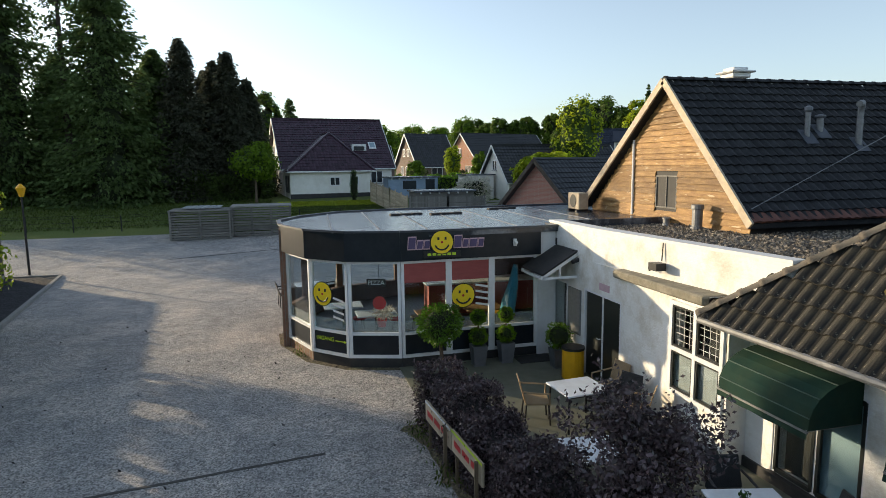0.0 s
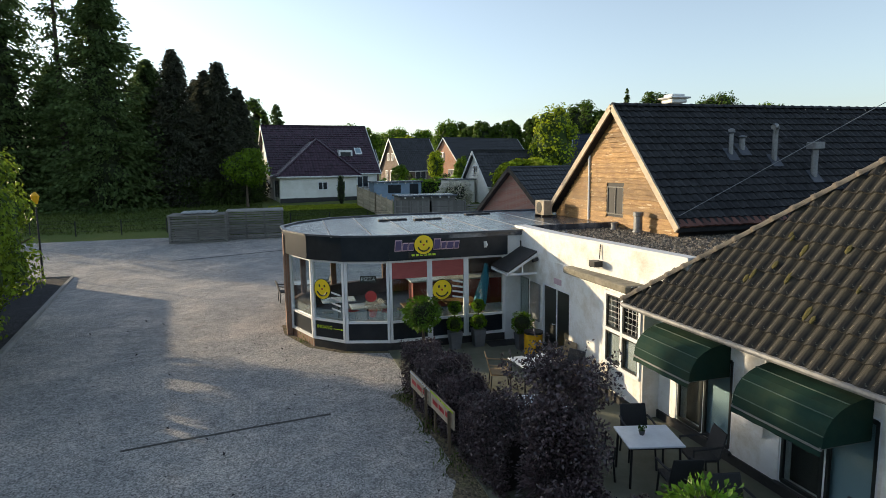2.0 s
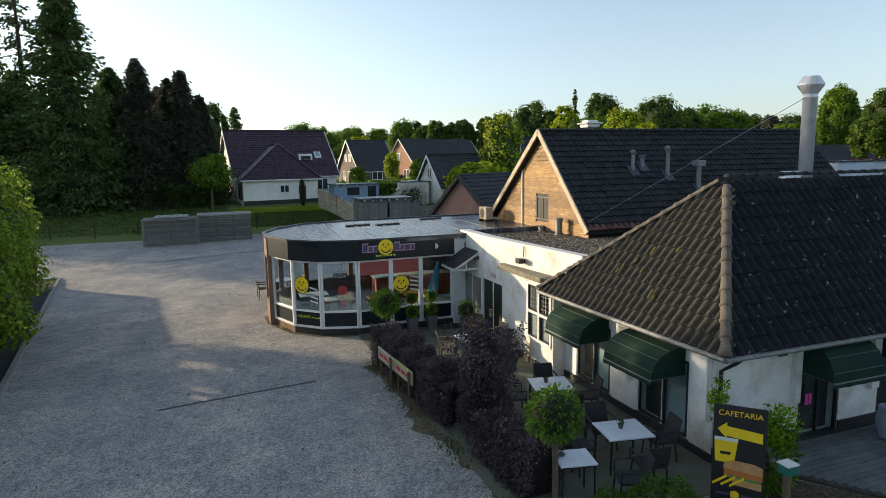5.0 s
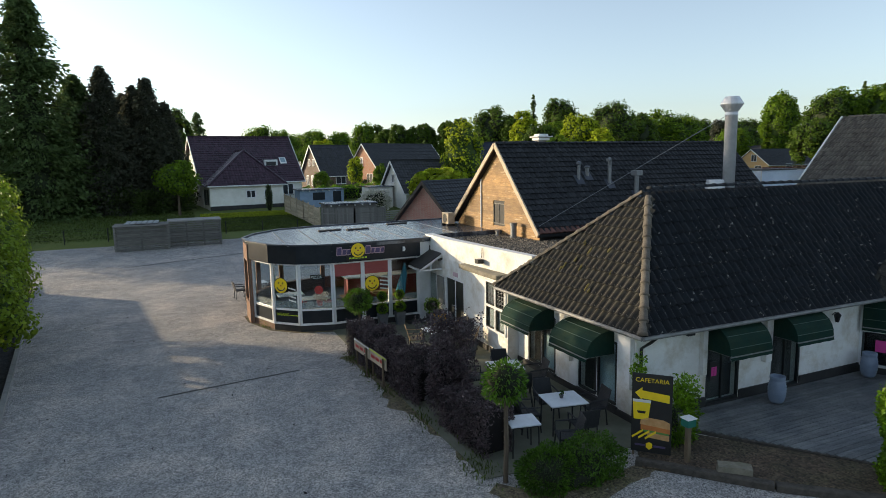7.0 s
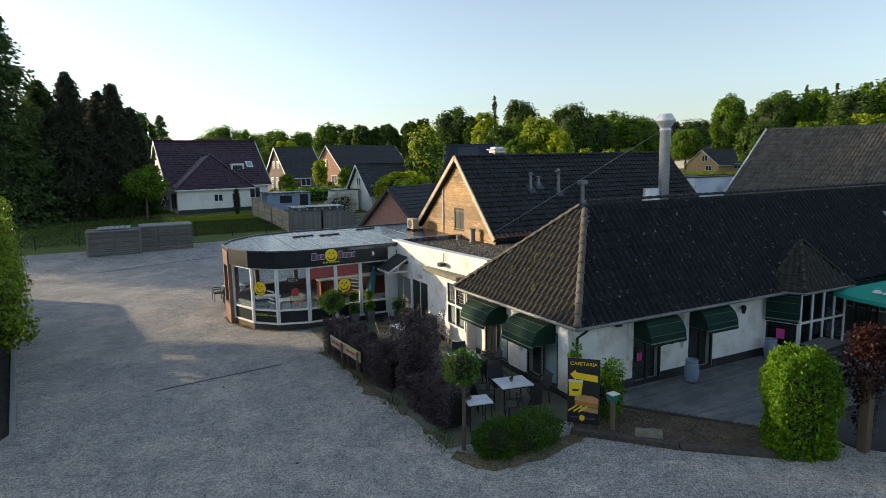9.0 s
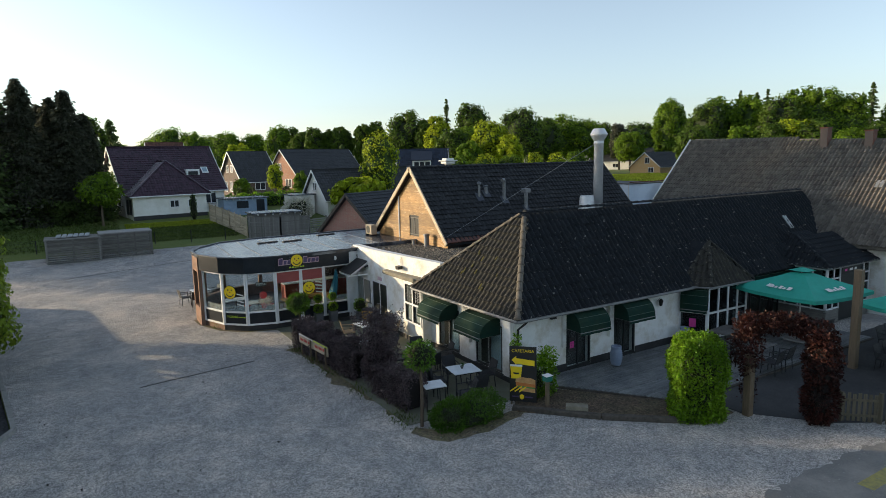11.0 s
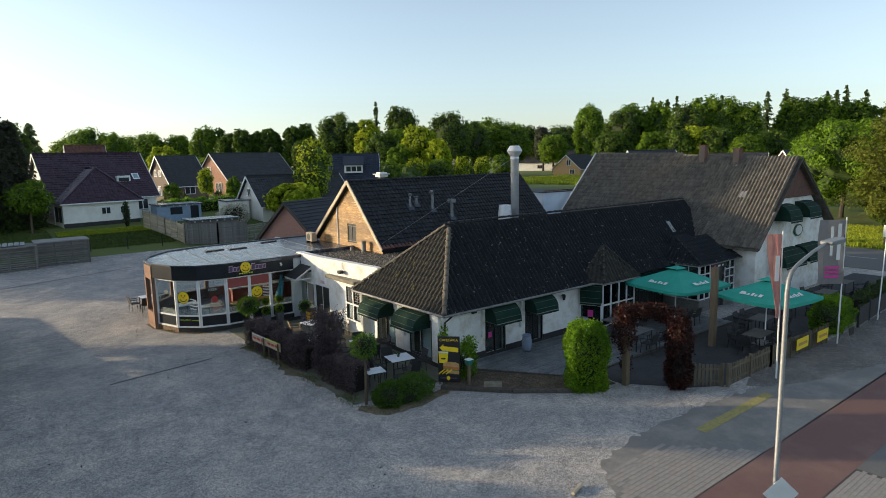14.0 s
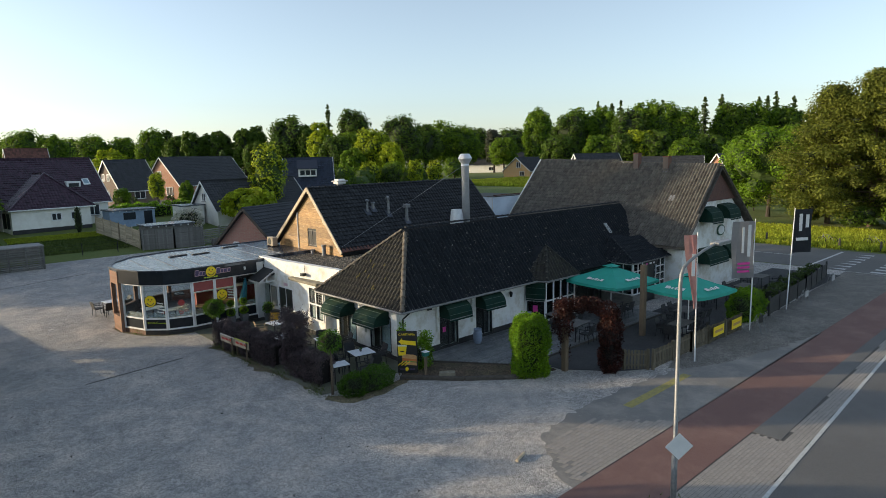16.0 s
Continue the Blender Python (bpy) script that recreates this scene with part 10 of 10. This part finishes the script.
# bollards, bicycles and sign by the side street
for k in range(5):
    b = bm_new()
    x, y = 48.2 - k * 0.3, 6.0 - k * 3.2
    lathe(b, (x, y, 0), [(0.1, 0), (0.09, 0.8), (0.03, 0.9)], 8)
    tagged(part("bollard", b, "beam_wood"), "dark wooden bollard along the verge", "bollard", "bollards")
for k, (x, y) in enumerate(((49.5, -2.0), (50.3, -5.5), (49.8, -8.6))):
    bk_ = thing("bicycle", (x, y, 0), "parked bicycle on the verge of the side street", "bicycle", "parked bicycles")
    for s in (-0.5, 0.5):
        b = bm_new()
        ring = [(x + 0.1, y + s + 0.33 * math.cos(t * math.tau / 16), 0.34 + 0.33 * math.sin(t * math.tau / 16)) for t in range(17)]
        tube(b, ring, 0.02, 5)
        part("wheel", b, "metal_black", bk_)
    b = bm_new()
    tube(b, [(x + 0.1, y - 0.5, 0.34), (x + 0.1, y - 0.1, 0.85), (x + 0.1, y + 0.4, 0.8), (x + 0.1, y + 0.5, 0.34)], 0.02, 5)
    tube(b, [(x + 0.1, y - 0.1, 0.85), (x + 0.1, y, 0.34), (x + 0.1, y + 0.4, 0.8), (x + 0.1, y + 0.42, 1.0), (x - 0.2, y + 0.4, 1.02)], 0.018, 5)
    part("frame", b, "galvanised", bk_)
for x, y, h in ((47.6, -7.2, 5.0), ):
    lp_ = thing("street_lamp", (x, y, 0), "distant street lamp on a grey pole", "street lamp")
    b = bm_new()
    tube(b, [(x, y, 0), (x, y, h), (x - 0.4, y, h + 0.2)], 0.06, 6)
    part("pole", b, "galvanised", lp_)
    b = bm_new()
    box(b, (x - 1.0, y - 0.12, h + 0.15), (x - 0.35, y + 0.12, h + 0.27))
    part("lamp_head", b, "galvanised", lp_, bevel=0.03)
ib = thing("info_sign", (43.0, 0.8, 0), "white sign board on a post by the street", "sign")
b = bm_new()
box(b, (46.2, -1.2, 0.0), (46.3, -1.1, 2.2))
part("post", b, "print_white", ib)
b = bm_new()
box(b, (46.1, -1.4, 1.1), (46.18, -0.7, 2.1))
part("board", b, "print_white", ib)

# ---- deck planks, pavers, joints ----
dk = tagged(thing("timber_deck", (6, -1.5, 0), "weathered grey timber deck before the building", "deck"), kind="structure")
dk["kind"] = "structure"
nb_ = 29
for i in range(nb_):
    y0 = -3.62 + i * (4.12 / nb_)
    y1 = y0 + 4.12 / nb_ - 0.012
    xl = 1.05 + (0.05 - (y0 + y1) / 2) * 0.72
    if y1 > 0.5:
        continue
    cuts = [xl, 5.6 + 1.3 * (i % 2), 10.4 - 0.9 * (i % 3), 15.4]
    for a, c in zip(cuts, cuts[1:]):
        b = bm_new()
        dz_ = random.uniform(-0.003, 0.003)
        box(b, (a + 0.004, y0, 0.055), (c - 0.004, y1, 0.085 + dz_))
        part("plank", b, "deck", dk)
b = bm_new()
bar(b, (1.1, -0.1, 0.03), (3.65, -3.62, 0.03), 0.08, 0.08)
bar(b, (3.65, -3.66, 0.04), (15.4, -3.66, 0.04), 0.07, 0.09)
part("edge_joist", b, "beam_wood", dk)
# pavers of the footway: the nearest ones singly, the rest joined
PB, PW = 0.215, 0.112
pm = bm_new()
box(pm, (0.003, 0.003, -0.03), (PB - 0.003, PW - 0.003, 0.0))
pme = mesh_of("paver", pm, "paver")
V, F = [], []
for j in range(-12, 17):
    y = -14.85 + j * PW
    for i in range(-260, 180):
        x = -0.1 + i * PB + PB * 0.5 * (j % 2)
        if y < -14.67 + 0.042 * x or (3.7 < x < 20 and y > -13.75 + (x - 3.9) * 0.028 - PW):
            continue
        if 0 <= i < 18 and len(pavement.children) < 290:
            shared("paver", pme, pavement, Matrix.Translation((x, y, 0.011 + random.uniform(-0.001, 0.002))))
            continue
        k = len(V)
        V += [(x + 0.004, y + 0.004, 0.009), (x + PB - 0.004, y + 0.004, 0.009), (x + PB - 0.004, y + PW - 0.004, 0.009), (x + 0.004, y + PW - 0.004, 0.009)]
        F.append((k, k + 1, k + 2, k + 3))
ob = new("pavers", raw_mesh("pavers", V, F, "paver"))
hang(ob, pavement)
ob["kind"] = "stuff"
# rumble tiles at the edge of the entrance
rt = tagged(thing("clinker_paving", (-1.5, -9.6, 0), "worn pale clinker paving sunk in the entrance edge", "paving"), kind="structure")
rm_ = bm_new()
box(rm_, (0, 0, -0.02), (0.255, 0.125, 0.006))
rme = mesh_of("clinker", rm_, "paver")
for j in range(16):
    y = -10.9 + j * 0.135
    x0, x1 = -2.7 + j * 0.08, 3.0 - j * 0.12
    for i in range(int((x1 - x0) / 0.265)):
        if (i * 7 + j * 3) % 5 == 0 and (j > 13 or i < 2):
            continue
        shared("clinker", rme, rt, Matrix.Translation((x0 + i * 0.265 + 0.13 * (j % 2), y, 0.014 + random.uniform(-0.003, 0.003))))
# broken tar joint in the gravel, lone stick, stones
tj = bm_new()
pts = [(-10.5, 7.86), (-9.6, 8.02), (-8.9, 8.1), (-8.0, 8.24), (-7.2, 8.34), (-6.4, 8.45)]
for a, c in zip(pts, pts[1:]):
    bar(tj, (*a, 0.006), (*c, 0.006), 0.06, 0.024)
tagged(part("buried_edging", tj, "joint"), "dark edging strip half buried in the gravel", "edging", kind="structure")
tj = bm_new()
for a, c in (((-13.0, 33.0), (-4.0, 35.5)), ):
    bar(tj, (*a, hz(a[1]) + 0.012), (*c, hz(c[1]) + 0.012), 0.07, 0.01)
tagged(part("buried_edging", tj, "black_base"), "dark line across the far gravel", "edging", kind="structure")
b = bm_new()
tube(b, [(-2.9, -8.9, 0.05), (-2.4, -8.75, 0.06)], 0.05, 6)
tagged(part("log", b, "light_fence"), "short pale log lying on the gravel", "log")
# mossy dirt at the foot of the pavilion and the hedges
def ragged(line, w0, w1, seed):
    """A ragged-edged strip beside a line of points, w0 wide on its right and w1 at most on its left."""
    rr = random.Random(seed)
    pts = []
    for a, c in zip(line, line[1:]):
        m = max(2, int(math.hypot(c[0] - a[0], c[1] - a[1]) / 0.16))
        pts += [(a[0] + (c[0] - a[0]) * i / m, a[1] + (c[1] - a[1]) * i / m) for i in range(m)]
    pts.append(line[-1])
    b = bm_new()
    prev, drift = None, 0.5
    for i, p in enumerate(pts):
        q0, q1 = pts[max(i - 1, 0)], pts[min(i + 1, len(pts) - 1)]
        d = Vector((q1[0] - q0[0], q1[1] - q0[1], 0)).normalized()
        nn = Vector((-d.y, d.x, 0))
        drift = min(1.0, max(0.15, drift + rr.uniform(-0.28, 0.28)))
        row = [b.verts.new(Vector((*p, 0.009)) - nn * w0), b.verts.new(Vector((*p, 0.012)) + nn * (w1 * drift))]
        if prev:
            b.faces.new((prev[0], row[0], row[1], prev[1]))
        prev = row
    return b


for k, (line, w0, w1) in enumerate((([(-4.0, 12.6), (-4.25, 12.55), (-5.55, 12.95), (-6.45, 13.85), (-7.1, 15.6), (-7.15, 16.8)], 0.1, 0.55), ([(-3.75, 0.1), (-4.2, 2.5), (-4.35, 4.2), (-4.6, 9.2)], 0.3, 0.5), ([(-0.8, -1.3), (-2.2, -1.5), (-3.6, -1.45), (-4.3, -0.6)], 0.3, 0.35))):
    tagged(part("dirt_margin", ragged(line[::-1] if k == 0 else line, w0, w1, 70 + k), "dirt"), "brownish mossy dirt along the edge of the gravel", "dirt", kind="structure")
# dead leaves and bits blown over the yard
rg = np.random.default_rng(67)
lx_, ly_ = rg.uniform(-13.5, -4.5, 240), rg.uniform(-9, 22, 240)
tagged(leaf_sheet("leaf_litter", np.stack((lx_, ly_, np.full(240, 0.03)), 1), 0.07, "twig_shade_and_litter", None, 67, slim=0.6), "dark dead leaves scattered over the gravel", "litter", kind="stuff")
rg = np.random.default_rng(66)
n = 7000
px, py = rg.uniform(-13, 9, n), rg.uniform(-10.5, 12, n)
ok = ~((px > -4.4) & (py > -1.2) | (px > 0) & (py > -8) | (px < -11) & (py < -4)) & (py > -9.5 + 0 * px)
px, py = px[ok], py[ok]
s = rg.uniform(0.012, 0.035, len(px))
V, F = [], []
for x, y, r in zip(px, py, s):
    k = len(V)
    V += [(x - r, y, 0.004), (x, y - r * 0.8, 0.004), (x + r, y, 0.004), (x, y + r * 0.9, 0.004), (x + r * 0.2, y, 0.004 + r * 0.9)]
    F += [(k, k + 1, k + 4), (k + 1, k + 2, k + 4), (k + 2, k + 3, k + 4), (k + 3, k, k + 4)]
me = bpy.data.meshes.new("loose_stones")
me.from_pydata(V, [], F)
me.materials.append(M["concrete"])
tagged(new("loose_stones", me), "loose pale stones scattered on the gravel", "stones", kind="stuff")
